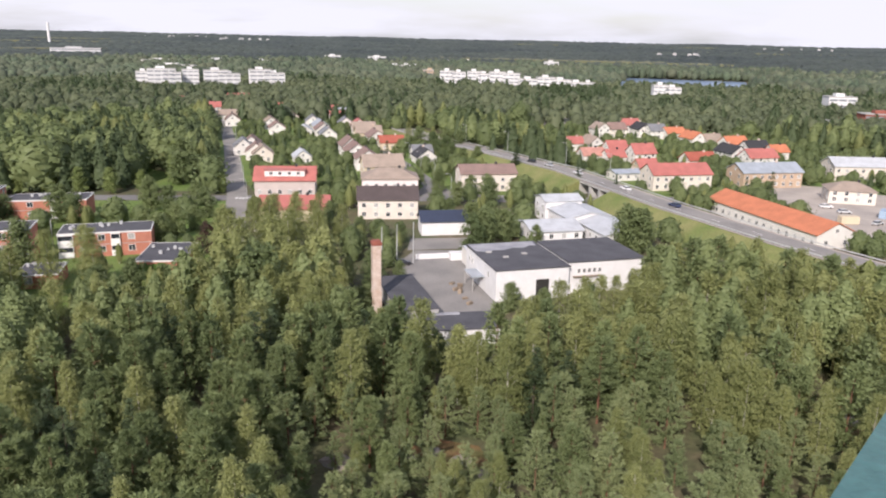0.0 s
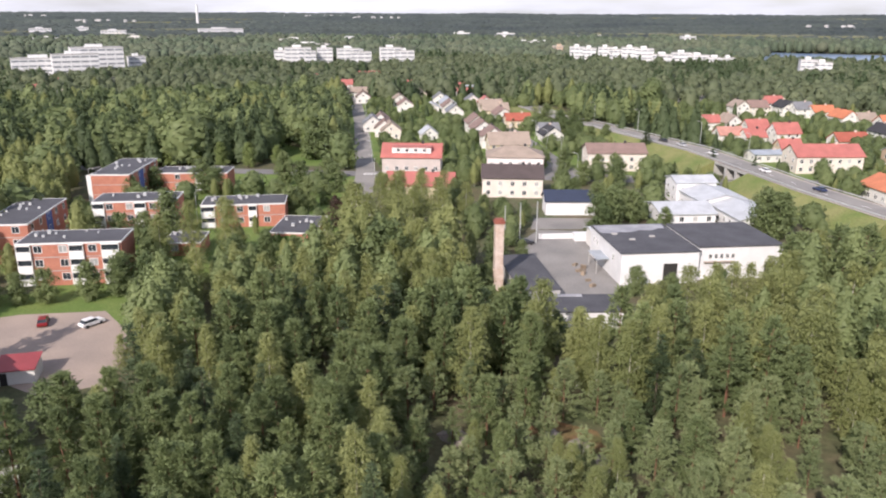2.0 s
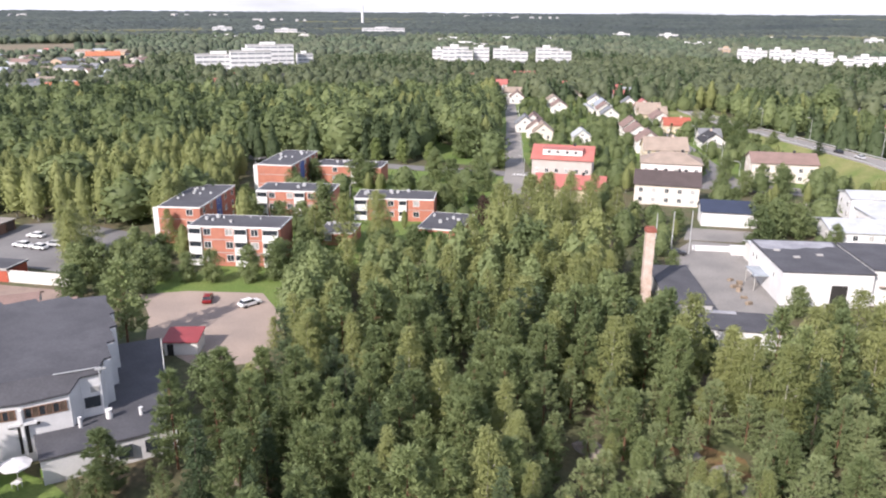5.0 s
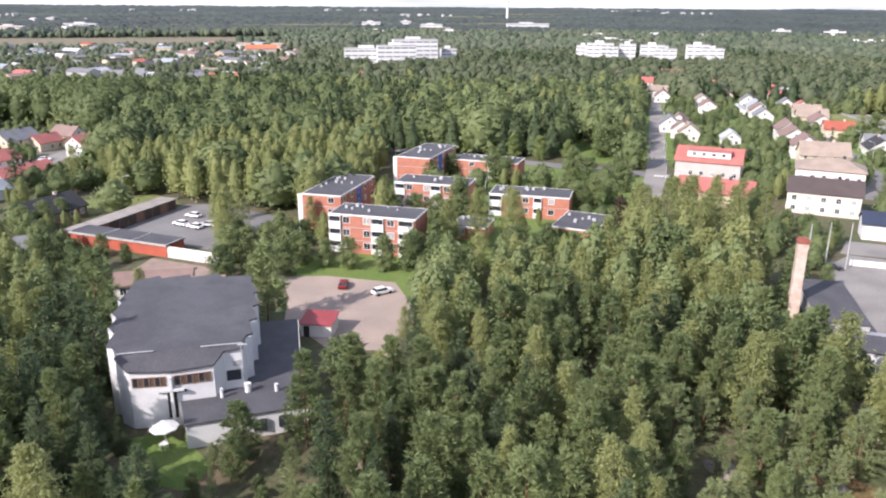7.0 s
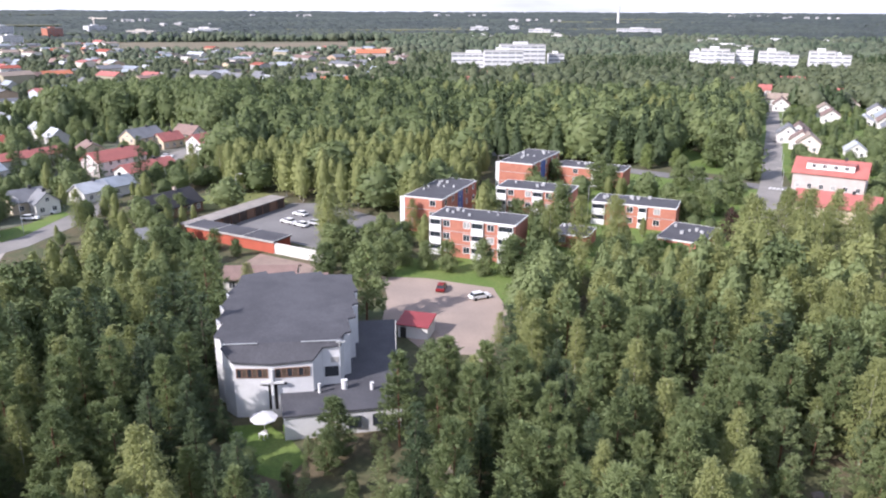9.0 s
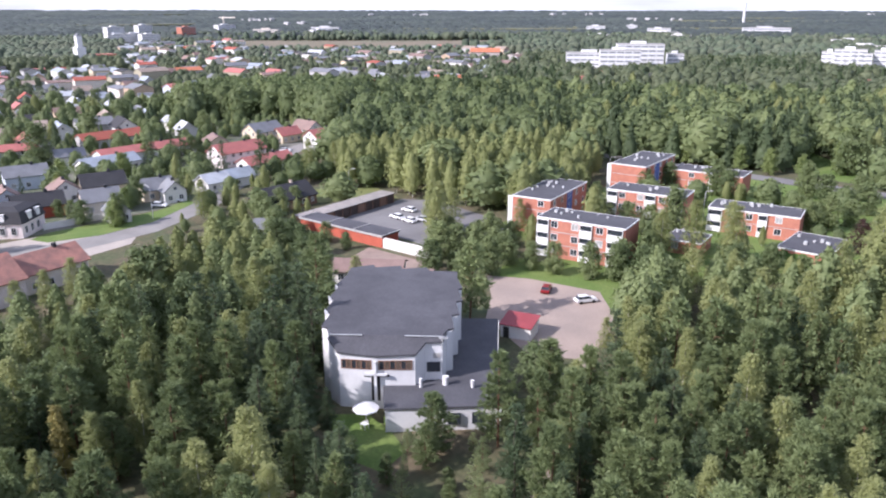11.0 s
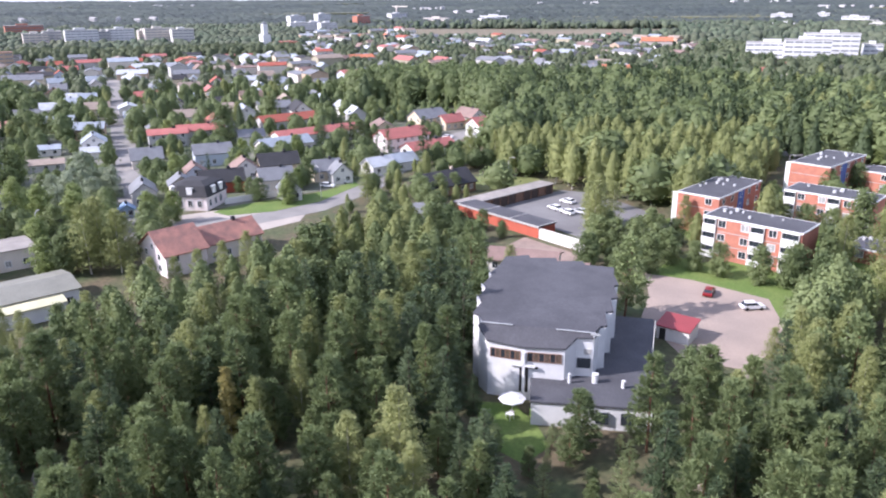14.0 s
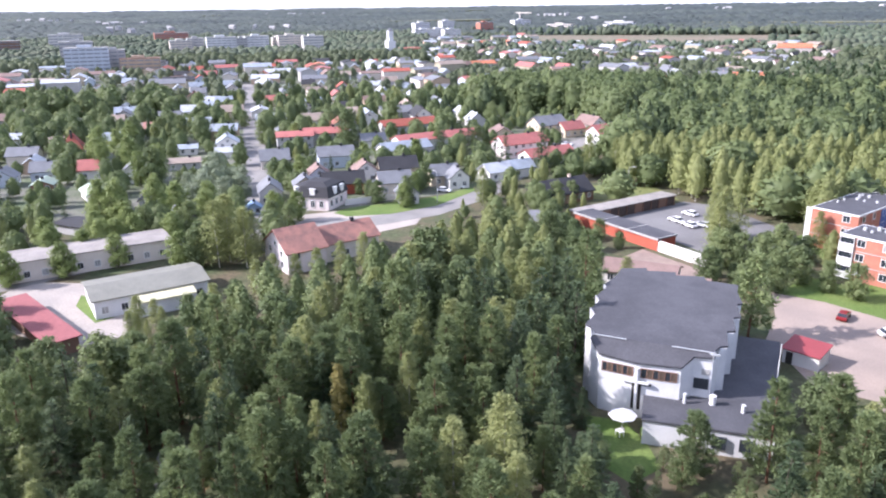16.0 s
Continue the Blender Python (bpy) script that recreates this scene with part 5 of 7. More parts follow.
block(-1295, 317, 100, 40, 14, 15, 5, bright_wall, "pale blocks of flats beyond the town")
block(-1308, 344, 100, 34, 14, 15, 5, bright_wall, "pale blocks of flats beyond the town")
block(-1274, 358, 100, 30, 14, 15, 5, bright_wall, "pale blocks of flats beyond the town")
block(-1335, 692, 100, 44, 14, 15, 5, bright_wall, "pale blocks of flats beyond the town")
block(211, 515, 0, 44, 14, 8, 2, dark_brick, "dark red brick school behind the gardens", "school")
block(240, 545, 0, 26, 14, 11, 3, dark_brick, "dark red brick school wing", "school")
block(236, 608, 0, 20, 14, 18, 4, bright_wall, "white block behind the school")
house(-407, 446, 42, 20, 10, 6, 4, sheet_red, white_wall, label="white house with a red roof beyond the spruce wood")
house(-352, 388, 40, 12, 9, 5, 3, steel_grey, white_wall, label="white house with a grey roof beyond the spruce wood")
house(-375, 484, 35, 22, 10, 6, 2.5, roof_dark, grey_wall, label="grey terrace with a dark roof beyond the spruce wood")
house(-258, 546, 24, 10, 9, 6, 3, sheet_red, pink_wall, label="pink house with a red roof at the end of the street")
house(-194, 585, 20, 12, 9, 6, 3, sheet_red, pink_wall, label="pink house with a red roof among trees")
house(-228, 590, 20, 18, 9, 6, 3, sheet_red, cream_wall, label="cream house with a red roof behind the street")
house(-442, 332, 60, 26, 11, 6, 4, orange_tile, white_wall, label="white villa with an orange roof in the woods")
house(-425, 347, 60, 12, 10, 5, 4, orange_tile, white_wall, label="white house with an orange roof in the woods")
house(-383, 415, 40, 18, 10, 5, 4, sheet_red, white_wall, label="house with a bright red roof in the woods")
house(-478, 330, 60, 24, 12, 6, 2, steel_grey, grey_wall, label="grey house in the woods")
house(-710, 582, 50, 34, 14, 8, 4, orange_tile, pink_wall, label="large pink house with an orange roof")

# church tower of the old town, the far mast and the crane
ct = thing("church_tower", -866, 173, 0, 15, "white church tower over the old town", "tower")
part("shaft", join(box(-4.6, -4.6, -1, 4.6, 4.6, 18), box(-2.7, -2.7, 18, 2.7, 2.7, 29)), bright_wall, ct)
part("spire", hip_roof(5.4, 5.4, 29, 2.6, .3, .2, 0.1), steel_grey, ct)
part("nave", join(box(-10, 4, -1, 10, 36, 10)), brick_wall, ct, "red brick nave")
wt = thing("far_tower", -1340, 2070, rise(1340, 2070), 0, "slim white concrete tower on the horizon", "tower")
part("shaft", tube([(0, 0, -2), (0, 0, 30), (0, 0, 62)], [4.2, 3.6, 3.6], 12), bright_wall, wt)
cr_ = thing("tower_crane", -1590, 600, rise(1590, 600), 20, "pale yellow tower crane over a building site", "crane")
part("mast", box(-.8, -.8, -1, .8, .8, 36), cream_wall, cr_)
part("jib", box(-12, -.7, 33, 36, .7, 34.6), cream_wall, cr_)
part("cab", box(-1.6, -1.6, 30.5, 1.6, 1.6, 33), cream_wall, cr_)
tagged(part("lake_water", prism([(114, 994), (269, 963), (319, 1169), (150, 1203)], -1.0, 2.2), water), "blue lake beyond the woods", "lake", kind="structure")
patch("far_clearing", [(-560, 1700), (-530, 1710), (-720, 2400), (-760, 2390)], dry_grass, "pale cutting through the far woods", 14.0, False, 8)
patch("railway_field", [(-1055, 416), (-856, 744), (-1059, 919), (-1304, 514)], field_soil, "pale open field along the railway", 3.6, True, 5)
yards = surface("garden_yards", (0.085, 0.115, 0.05), 0.95, var=0.35, scale=0.06, fine=14, second=(0.17, 0.165, 0.135), bump=0.3)
patch("garden_ground", [(-300, 150), (-246, 110), (-217, 64), (-208, 30), (-206, -70), (-260, -190), (-520, -280), (-640, 10), (-520, 190), (-400, 230)], yards, "lawns, yards of the wooden town", 0.015, False)
patch("town_ground", [(-525, 190), (-640, 10), (-520, -280), (-1250, -560), (-1400, 250), (-900, 480)], surface("town_paving", (0.13, 0.14, 0.10), 0.9, var=0.3, scale=0.03, fine=12, second=(0.075, 0.105, 0.045)), "streets and gardens of the town centre", 0.012, False)
patch("suburb_ground", [(-140, 335), (-84, 238), (10, 268), (18, 285), (-30, 350), (-90, 480), (-190, 560), (-235, 545)], grass, "lawns of the garden suburb", 0.01, False)
patch("suburb_ground", [(30, 300), (48, 280), (100, 215), (190, 300), (170, 400), (90, 500), (-20, 470)], grass, "lawns of the eastern garden suburb", 0.01, False)
patch("block_ground", [(-165, 200), (-148, 128), (-100, 112), (-70, 160), (-95, 240), (-160, 228)], grass, "lawns between the brick blocks", 0.008, False)

# rows of town houses behind the first ones
TOWN = [(-205, -90), (-205, 20), (-225, 62), (-300, 150), (-420, 260), (-470, 420), (-700, 640), (-1150, 760), (-1500, 300), (-1500, -500), (-600, -400)]
ROOFS = [white_steel, pale_steel, steel_grey, sheet_red, roof_dark, tan_tile, brown_tile, brick_red, orange_tile]
WALLS = [white_wall, cream_wall, grey_wall, pale_blue, ochre_wall, grey_wall, olive_wall, tan_wall]
hr = random.Random(12)
far_roofs, far_walls, made = {}, {}, 0


def placed(geo, x, y, z, ang):
    c, s = math.cos(radians(ang)), math.sin(radians(ang))
    return [(a * c - b * s + x, a * s + b * c + y, q + z) for a, b, q in geo[0]], geo[1]


cells = [(i, j) for i in range(-78, -9) for j in range(-28, 44)]
cells.sort(key=lambda c: c[0] ** 2 + c[1] ** 2)
for i, j in cells:
    x, y = i * 18 + hr.uniform(-7, 7), j * 18 + hr.uniform(-7, 7)
    r, az = math.hypot(x, y), math.degrees(math.atan2(-x, y))
    if r < 300 or r > (790 if az > 76 else 1350) or az > 112 or az < 47 or not inside(x, y, TOWN) or abs(y - 8) < 9:
        continue
    if az < 74 and hr.random() < (0.6 if r < 790 else 0.72) or -460 < x < -290 and 112 < y < 260:
        continue
    if any(abs(x - q[0]) < q[4] + 8 and abs(y - q[1]) < q[4] + 8 for q in TAKEN) or any(inside(x, y, q) for q in OPEN):
        continue
    big = r > 520 and hr.random() < .4
    w, d = (hr.uniform(13, 24), hr.uniform(9, 13)) if big else (hr.uniform(8, 12), hr.uniform(6.5, 8.5))
    eave, rs = (hr.uniform(3.6, 8), hr.uniform(1, 2.6)) if big else (hr.uniform(2.8, 4.6), hr.uniform(2.0, 3.0))
    ang = hr.choice((0, 90)) + hr.uniform(-9, 9) + (8 if y > 120 else 0)
    k = hr.choices(range(9), (11, 16, 30, 6, 13, 11, 12, 4, 1))[0]
    roof, wall = ROOFS[k], hr.choice(WALLS)
    made += 1
    if made <= 150:
        house(round(x, 1), round(y, 1), ang, w, d, eave, rs, roof, wall, windows=False, chimney=hr.random() < .6)
    else:
        keep_clear(x, y, ang, w, d, 1.5)
        far_roofs.setdefault(roof, []).append(placed(gable_roof(w, d, eave, rs), x, y, rise(x, y), ang))
        far_walls.setdefault(wall, []).append(placed(gable_walls(w, d, eave, rs), x, y, rise(x, y), ang))
for mat, geos in far_roofs.items():
    tagged(part("distant_roofs", join(*geos), mat), f"{WORDS[mat.name]} roofs of the distant town", "roofs", kind="stuff")
for mat, geos in far_walls.items():
    tagged(part("distant_houses", join(*geos), mat), "walls of the distant town houses", "houses", kind="stuff")

# pale fields and small farms of the far land
fr = random.Random(21)
geos, farms = [], []
for k in range(16):
    az, r = radians(fr.uniform(-34, 110)), fr.uniform(1600, 4300)
    w, d = fr.uniform(80, 300), fr.uniform(40, 90)
    x, y = -r * math.sin(az), r * math.cos(az)
    geos.append(placed(prism([(-w, -d), (w * .8, -d * .9), (w, d), (-w * .9, d * .8)], 0, 9.5), x, y, rise(x, y), math.degrees(az)))
for k in range(96):
    if k % 6 == 0:
        az0, r0 = fr.uniform(-34, 112), fr.uniform(1600, 3800)
    az, r = radians(az0 + fr.uniform(-2.2, 2.2)), r0 + fr.uniform(-80, 80)
    x, y = -r * math.sin(az), r * math.cos(az)
    w, d, e = fr.uniform(6, 22), fr.uniform(6, 10), fr.uniform(12, 15)
    farms.append(placed(gable_walls(w, d, e, 2.5), x, y, rise(x, y), fr.uniform(0, 180)))
tagged(part("far_fields", join(*geos), field_hay), "pale fields between the far woods", "fields", kind="stuff")
tagged(part("far_houses", join(*farms), grey_wall), "pale grey houses scattered over the far land", "houses", kind="stuff")

# ---- tower parapet beside the camera ----
par = thing("tower_parapet", 1.75, 1.35, 0, 0, "teal painted metal parapet of the lookout tower", "parapet")
edge = math.degrees(math.atan2(0.607, 0.421))
rail = part("coping", box(-1.1, -0.5, 52.86, 1.1, -0.02, 53.0), teal_paint, par, "worn teal metal coping", pose(-0.83, 0.55, 0, 0, 0, edge))
part("crack", box(-0.42, -0.5, 53.0, -0.39, -0.03, 53.004), dark_void, rail, "dark joint across the coping")
part("shaft", tube([(0, -0.4, -0.3), (0, -0.4, 52.9)], [0.6, 0.6], 16), concrete, par, "concrete tower shaft")


# ---- vehicles ----
CAR_PAINT = {}


def car(x, y, z, ang, color, label):
    """A small car: body, cabin, panes, wheels."""
    if color not in CAR_PAINT:
        rgb = {"white": (.8, .8, .8), "red": (.22, .016, .018), "blue": (.035, .05, .11), "black": (.03, .03, .035), "silver": (.5, .51, .52), "yellow": (.7, .4, .04)}[color]
        CAR_PAINT[color] = surface("car_paint_" + color, rgb, 0.3, var=0.05)
    paint = CAR_PAINT[color]
    ob = thing("car", x, y, z, ang, label, "car", "parked cars")
    side = [(-2.15, .35), (-2.2, .75), (-1.95, .92), (-1.0, .95), (1.0, .95), (2.0, .85), (2.2, .6), (2.15, .35)]
    n = len(side)
    v = [(a, -.85 if b < .8 else -.8, b) for a, b in side] + [(a, .85 if b < .8 else .8, b) for a, b in side]
    part("body", shared(("car", color), lambda: sheet(v, [tuple(range(n)), tuple(range(n, 2 * n))[::-1]] + [(i, n + i, n + (i + 1) % n, (i + 1) % n) for i in range(n)], paint, "body")), None, ob)
    cab = [(-1.9, -.78, .93), (1.05, -.78, .93), (1.05, .78, .93), (-1.9, .78, .93), (-1.5, -.62, 1.42), (.35, -.62, 1.42), (.35, .62, 1.42), (-1.5, .62, 1.42)]
    f = box(0, 0, 0, 1, 1, 1)[1]
    part("glazing", shared("car_glass", lambda: sheet(cab, f, glass, "glazing")), None, ob)
    part("car_roof", shared(("car_top", color), lambda: sheet(*box(-1.52, -.64, 1.40, .37, .64, 1.46), paint, "car_roof")), None, ob)
    for a in (-1.35, 1.35):
        for b in (-.82, .82):
            part("wheel", shared(("wheel", b > 0), lambda: sheet(*tube([(0, -.1, 0), (0, .1, 0)], [.31, .31], 12), tyre, "wheel")), None, ob, at=pose(a, b, .31))
    return ob


car(-103.6, 102.6, 0.045, 128, "red", "dark red car parked on the gravel")
car(-94.8, 104.6, 0.045, 72, "white", "white hatchback parked on the gravel")
car(-168.0, 108.6, 0.03, 190, "white", "white car parked in the garage lot")
car(-172.3, 115.4, 0.03, 195, "white", "white car parked in the garage lot")
car(-163.0, 109.3, 0.03, 190, "white", "white car parked in the garage lot")
car(-162.0, 112.6, 0.03, 200, "silver", "silver car parked in the garage lot")
car(-28.2, 176.5, 0.03, 20, "black", "black car parked in the factory yard")
car(4, 318, 4.75, 122, "black", "black car on the highway")
car(11, 308, 4.95, 122, "silver", "silver car on the highway")
car(21.5, 290.5, 5.05, 115, "white", "white van-like car on the highway")
car(36.0, 262.0, 5.05, 115, "white", "white car on the highway")
car(48.0, 237.0, 5.0, 118, "blue", "blue car on the highway")
car(98, 272, 0.03, 10, "red", "red car parked in the depot yard")
car(106, 270, 0.03, 0, "white", "white car parked in the depot yard")
car(109, 262, 0.03, 0, "silver", "silver car parked in the depot yard")
car(113, 246, 0.03, 40, "silver", "silver car parked in the depot yard")
car(114, 238, 0.03, 70, "yellow", "yellow van-like car in the depot yard")
car(-211, -44, 0.03, 40, "silver", "silver car beside the carport")
car(-218.5, 60.5, 0.06, 50, "white", "white car on the town street")
car(-222, 66, 0.06, 50, "white", "white car on the town street")
car(-180, -13, 0.06, 20, "white", "white car at the street corner")
car(-280, 128, 0.06, 45, "white", "white car on the main street")
car(-272, 122, 0.06, 45, "silver", "silver car on the main street")
car(-265, 112, 0.06, 45, "white", "white car on the main street")


def container(x, y, ang, mat, label):
    ob = thing("container", x, y, 0, ang, label, "container")
    b = part("body", box(-3, -1.2, 0.1, 3, 1.2, 2.5), mat, ob)
    for k in range(10):
        part("rib", box(-2.9 + k * .6, -1.26, .2, -2.6 + k * .6, -1.2, 2.4), mat, b)
    part("door", box(3.0, -1.1, .2, 3.05, 1.1, 2.4), mat, ob)


container(120, 258, 60, sky_wall, "blue steel container in the depot yard")
container(104, 246, 10, ochre_wall, "tan pile of boards in the depot yard")


def digger(x, y, ang):
    ob = thing("excavator", x, y, 0, ang, "dark machine standing in the depot yard", "excavator")
    part("track", join(box(-1.6, -1.3, 0, 1.6, -.8, .8), box(-1.6, .8, 0, 1.6, 1.3, .8)), tyre, ob)
    part("body", box(-1.8, -1.2, .8, 1.0, 1.2, 1.9), dark_brick, ob)
    part("cab", box(.2, -1.1, 1.9, 1.4, 0, 2.9), glass, ob)
    part("boom", tube([(1.0, .4, 1.6), (3.2, .4, 3.6), (5.0, .4, 1.2)], [.3, .25, .15], 4), dark_brick, ob)


digger(96, 217, 160)
digger(100, 213, 30)


def street_lamp(x, y, h=8.0, turn=0.0, z=0.0):
    ob = thing("street_lamp", x, y, z, turn, "slim grey street lamp on a bent arm", "street lamp", "street lamps")
    part("pole", shared(("lamp_pole", h), lambda: sheet(*tube([(0, 0, 0), (0, 0, h * .9), (.25, 0, h), (1.5, 0, h + .25)], [.09, .07, .06, .05], 6), galvanised, "pole")), None, ob)
    part("lamp_head", shared(("lamp_head", h), lambda: sheet(*box(1.3, -.16, h + .16, 2.1, .16, h + .34), concrete, "lamp_head")), None, ob)


street_lamp(-206, 55, 9, 200)
street_lamp(-186, -15, 9, 160)
street_lamp(-191, 107, 10, 30)
for k in range(6):
    street_lamp(-90.5 - k * 11.5, 238 + k * 28, 8, 200)
for x, y, z in ((13, 312, 4.9), (28, 284, 5.0), (-12, 346, 4.5), (-34, 382, 3.2)):
    street_lamp(x + 5, y + 2, 9, 200, z)
for k in range(4):
    street_lamp(-24.5 - k * 9, 262 + k * 26, 8, 180)
street_lamp(-70, 190, 7, 180)
street_lamp(-116, 171, 9, 0)
street_lamp(-163, 187, 9, 0)

# ---- trees ----
RNG = np.random.default_rng(7)


def fast_mesh(name, verts, tris, mat):
    me = bpy.data.meshes.new(name)
    verts, tris = np.asarray(verts, np.float32), np.asarray(tris, np.int32)
    me.vertices.add(len(verts))
    me.vertices.foreach_set("co", verts.ravel())
    me.loops.add(tris.size)
    me.loops.foreach_set("vertex_index", tris.ravel())
    me.polygons.add(len(tris))
    me.polygons.foreach_set("loop_start", np.arange(0, tris.size, 3, dtype=np.int32))
    me.materials.append(mat)
    me.update()
    return me


def unit(v):
    return v / np.maximum(np.linalg.norm(v, axis=1, keepdims=True), 1e-6)


def flakes(at, face, size, k, spread, jitter, rng, long=1.0):
    """k small leaves or tufts round each place, lying roughly across the way it faces."""
    n = len(at) * k
    nrm = unit(np.repeat(unit(face), k, 0) + rng.normal(0, spread, (n, 3)))
    c = np.repeat(at, k, 0) + rng.normal(0, 1, (n, 3)) * np.repeat(jitter, k)[:, None]
    s = (np.repeat(size, k) * rng.uniform(.65, 1.35, n))[:, None]
    u = unit(np.cross(nrm, rng.normal(0, 1, (n, 3))))
    d = np.cross(nrm, u)
    v = np.stack([c - u * s * .6 - d * s * .55, c + u * s * .6 - d * s * .4, c + d * s * long], 1).reshape(-1, 3)
    return v, np.arange(len(v), dtype=np.int32).reshape(-1, 3)


def blades(at, face, size, k, jitter, rng):
    """Needle sprays: slim blades that lie along the boughs."""
    n = len(at) * k
    d = unit(np.repeat(unit(face), k, 0) + rng.normal(0, .5, (n, 3)))
    c = np.repeat(at, k, 0) + rng.normal(0, 1, (n, 3)) * np.repeat(jitter, k)[:, None] * (1, 1, .55)
    s = (np.repeat(size, k) * rng.uniform(.65, 1.35, n))[:, None]
    u = unit(np.cross(d, [0, 0, 1.0]) + rng.normal(0, .35, (n, 3)))
    v = np.stack([c - u * s * .42 - d * s * .5, c + u * s * .42 - d * s * .5, c + d * s * 1.7], 1).reshape(-1, 3)
    return v, np.arange(len(v), dtype=np.int32).reshape(-1, 3)


def conifer(h, seed, base, reach, whorls, arms, per, size, k, lift, droop, top=1.0):
    """Boughs in whorls round a stem, tufted towards their ends."""
    rng = np.random.default_rng(seed)
    at, face, sz = [], [], []
    for i in range(whorls):
        q = (i + rng.uniform(0, .5)) / whorls
        z = h * (base + (1 - base) * q)
        ln = h * reach * (1 - q) ** top * min(1.0, .55 + 2.2 * q) + 0.18
        for j in range(arms):
            if rng.random() < 0.12:
                continue
            a, L = rng.uniform(0, 2 * np.pi), ln * rng.uniform(0.6, 1.18)
            n = max(2, int(round(per * L)))
            s = np.sqrt(np.linspace(0.12, 1, n))
            r = L * s
            zz = z + lift * r - droop * r * r / max(L, .5) + rng.normal(0, .1)
            b = a + rng.normal(0, .09, n)
            at.append(np.stack([r * np.cos(b), r * np.sin(b), zz], 1))
            face.append(np.tile([np.cos(a), np.sin(a), 0.25 + lift], (n, 1)))
            sz.append(np.full(n, size) * rng.uniform(.8, 1.2))
    at.append(np.array([[0, 0, h - .1], [0, 0, h - .35], [0, 0, h - .6]]))
    face.append(np.array([[.5, 0, .5], [-.5, .3, .5], [0, -.5, .5]]))
    sz.append(np.full(3, size * .8))
    at, face, sz = np.concatenate(at), np.concatenate(face), np.concatenate(sz)
    return blades(at, face, sz, k, sz * 1.0, rng)


def leafy(h, seed, base, radius, n, size, k, hang, lobes, slim=0.0, lobe=.6):
    """A crown of lobes round the limbs; slim: how far it narrows to its top; hang: how far its outline droops."""
    rng = np.random.default_rng(seed)
    at, face = [], []
    for i in range(lobes):
        q = (i + .5) / lobes
        z = h * (base + (1 - base) * q)
        env = radius * h * (np.sin(np.pi * (0.14 + 0.82 * q)) ** 0.6 * (1 - slim) + slim * (1 - q) ** .75 * min(1, .5 + 2.5 * q))
        a = i * 2.4 + rng.uniform(-.6, .6)
        off = env * rng.uniform(0.3, 0.66)
        c = np.array([off * np.cos(a), off * np.sin(a), z])
        rr = np.array([env * lobe, env * lobe, h * (1 - base) / lobes * 1.7 * (lobes / 20) ** .6])
        m = int(n / lobes)
        d = unit(rng.normal(0, 1, (m, 3)) + [0, 0, .3])
        rad = rng.uniform(.3, 1, (m, 1)) ** .45
        p = c + d * rr * rad
        p[:, 2] -= hang * np.hypot(p[:, 0], p[:, 1]) * .35
        at.append(p)
        face.append(d * .9 + [0, 0, .45])
    at, face = np.concatenate(at), np.concatenate(face)
    at[:, 2] = np.minimum(at[:, 2], h - .1)
    sz = np.full(len(at), size) * rng.uniform(.75, 1.25, len(at))
    if hang > .8:       # hanging twigs
        return blades(at, face * (.75, .75, .3) - [0, 0, .55], sz * .85, k, sz * 1.2, rng)
    return flakes(at, face, sz, k, 0.3, sz * 1.1, rng)


def trunk(h, r, seed, limbs, base, reach, lift):
    rng = np.random.default_rng(seed + 99)
    bend = rng.normal(0, 0.012 * h, 2)
    geo = [tube([(0, 0, -0.3), (bend[0] * .4, bend[1] * .4, h * .4), (bend[0], bend[1], h * .75), (0, 0, h * .97)], [r, r * .75, r * .42, .03], 6)]
    for i in range(limbs):
        q = (i + .5) / limbs
        z, a = h * (base + (0.92 - base) * q), rng.uniform(0, 2 * np.pi)
        L = h * reach * (1 - q * .8)
        geo.append(tube([(0, 0, z), (L * .5 * math.cos(a), L * .5 * math.sin(a), z + lift * L * .5), (L * math.cos(a), L * math.sin(a), z + lift * L)], [r * .3, r * .2, .02], 3))
    return join(*geo)


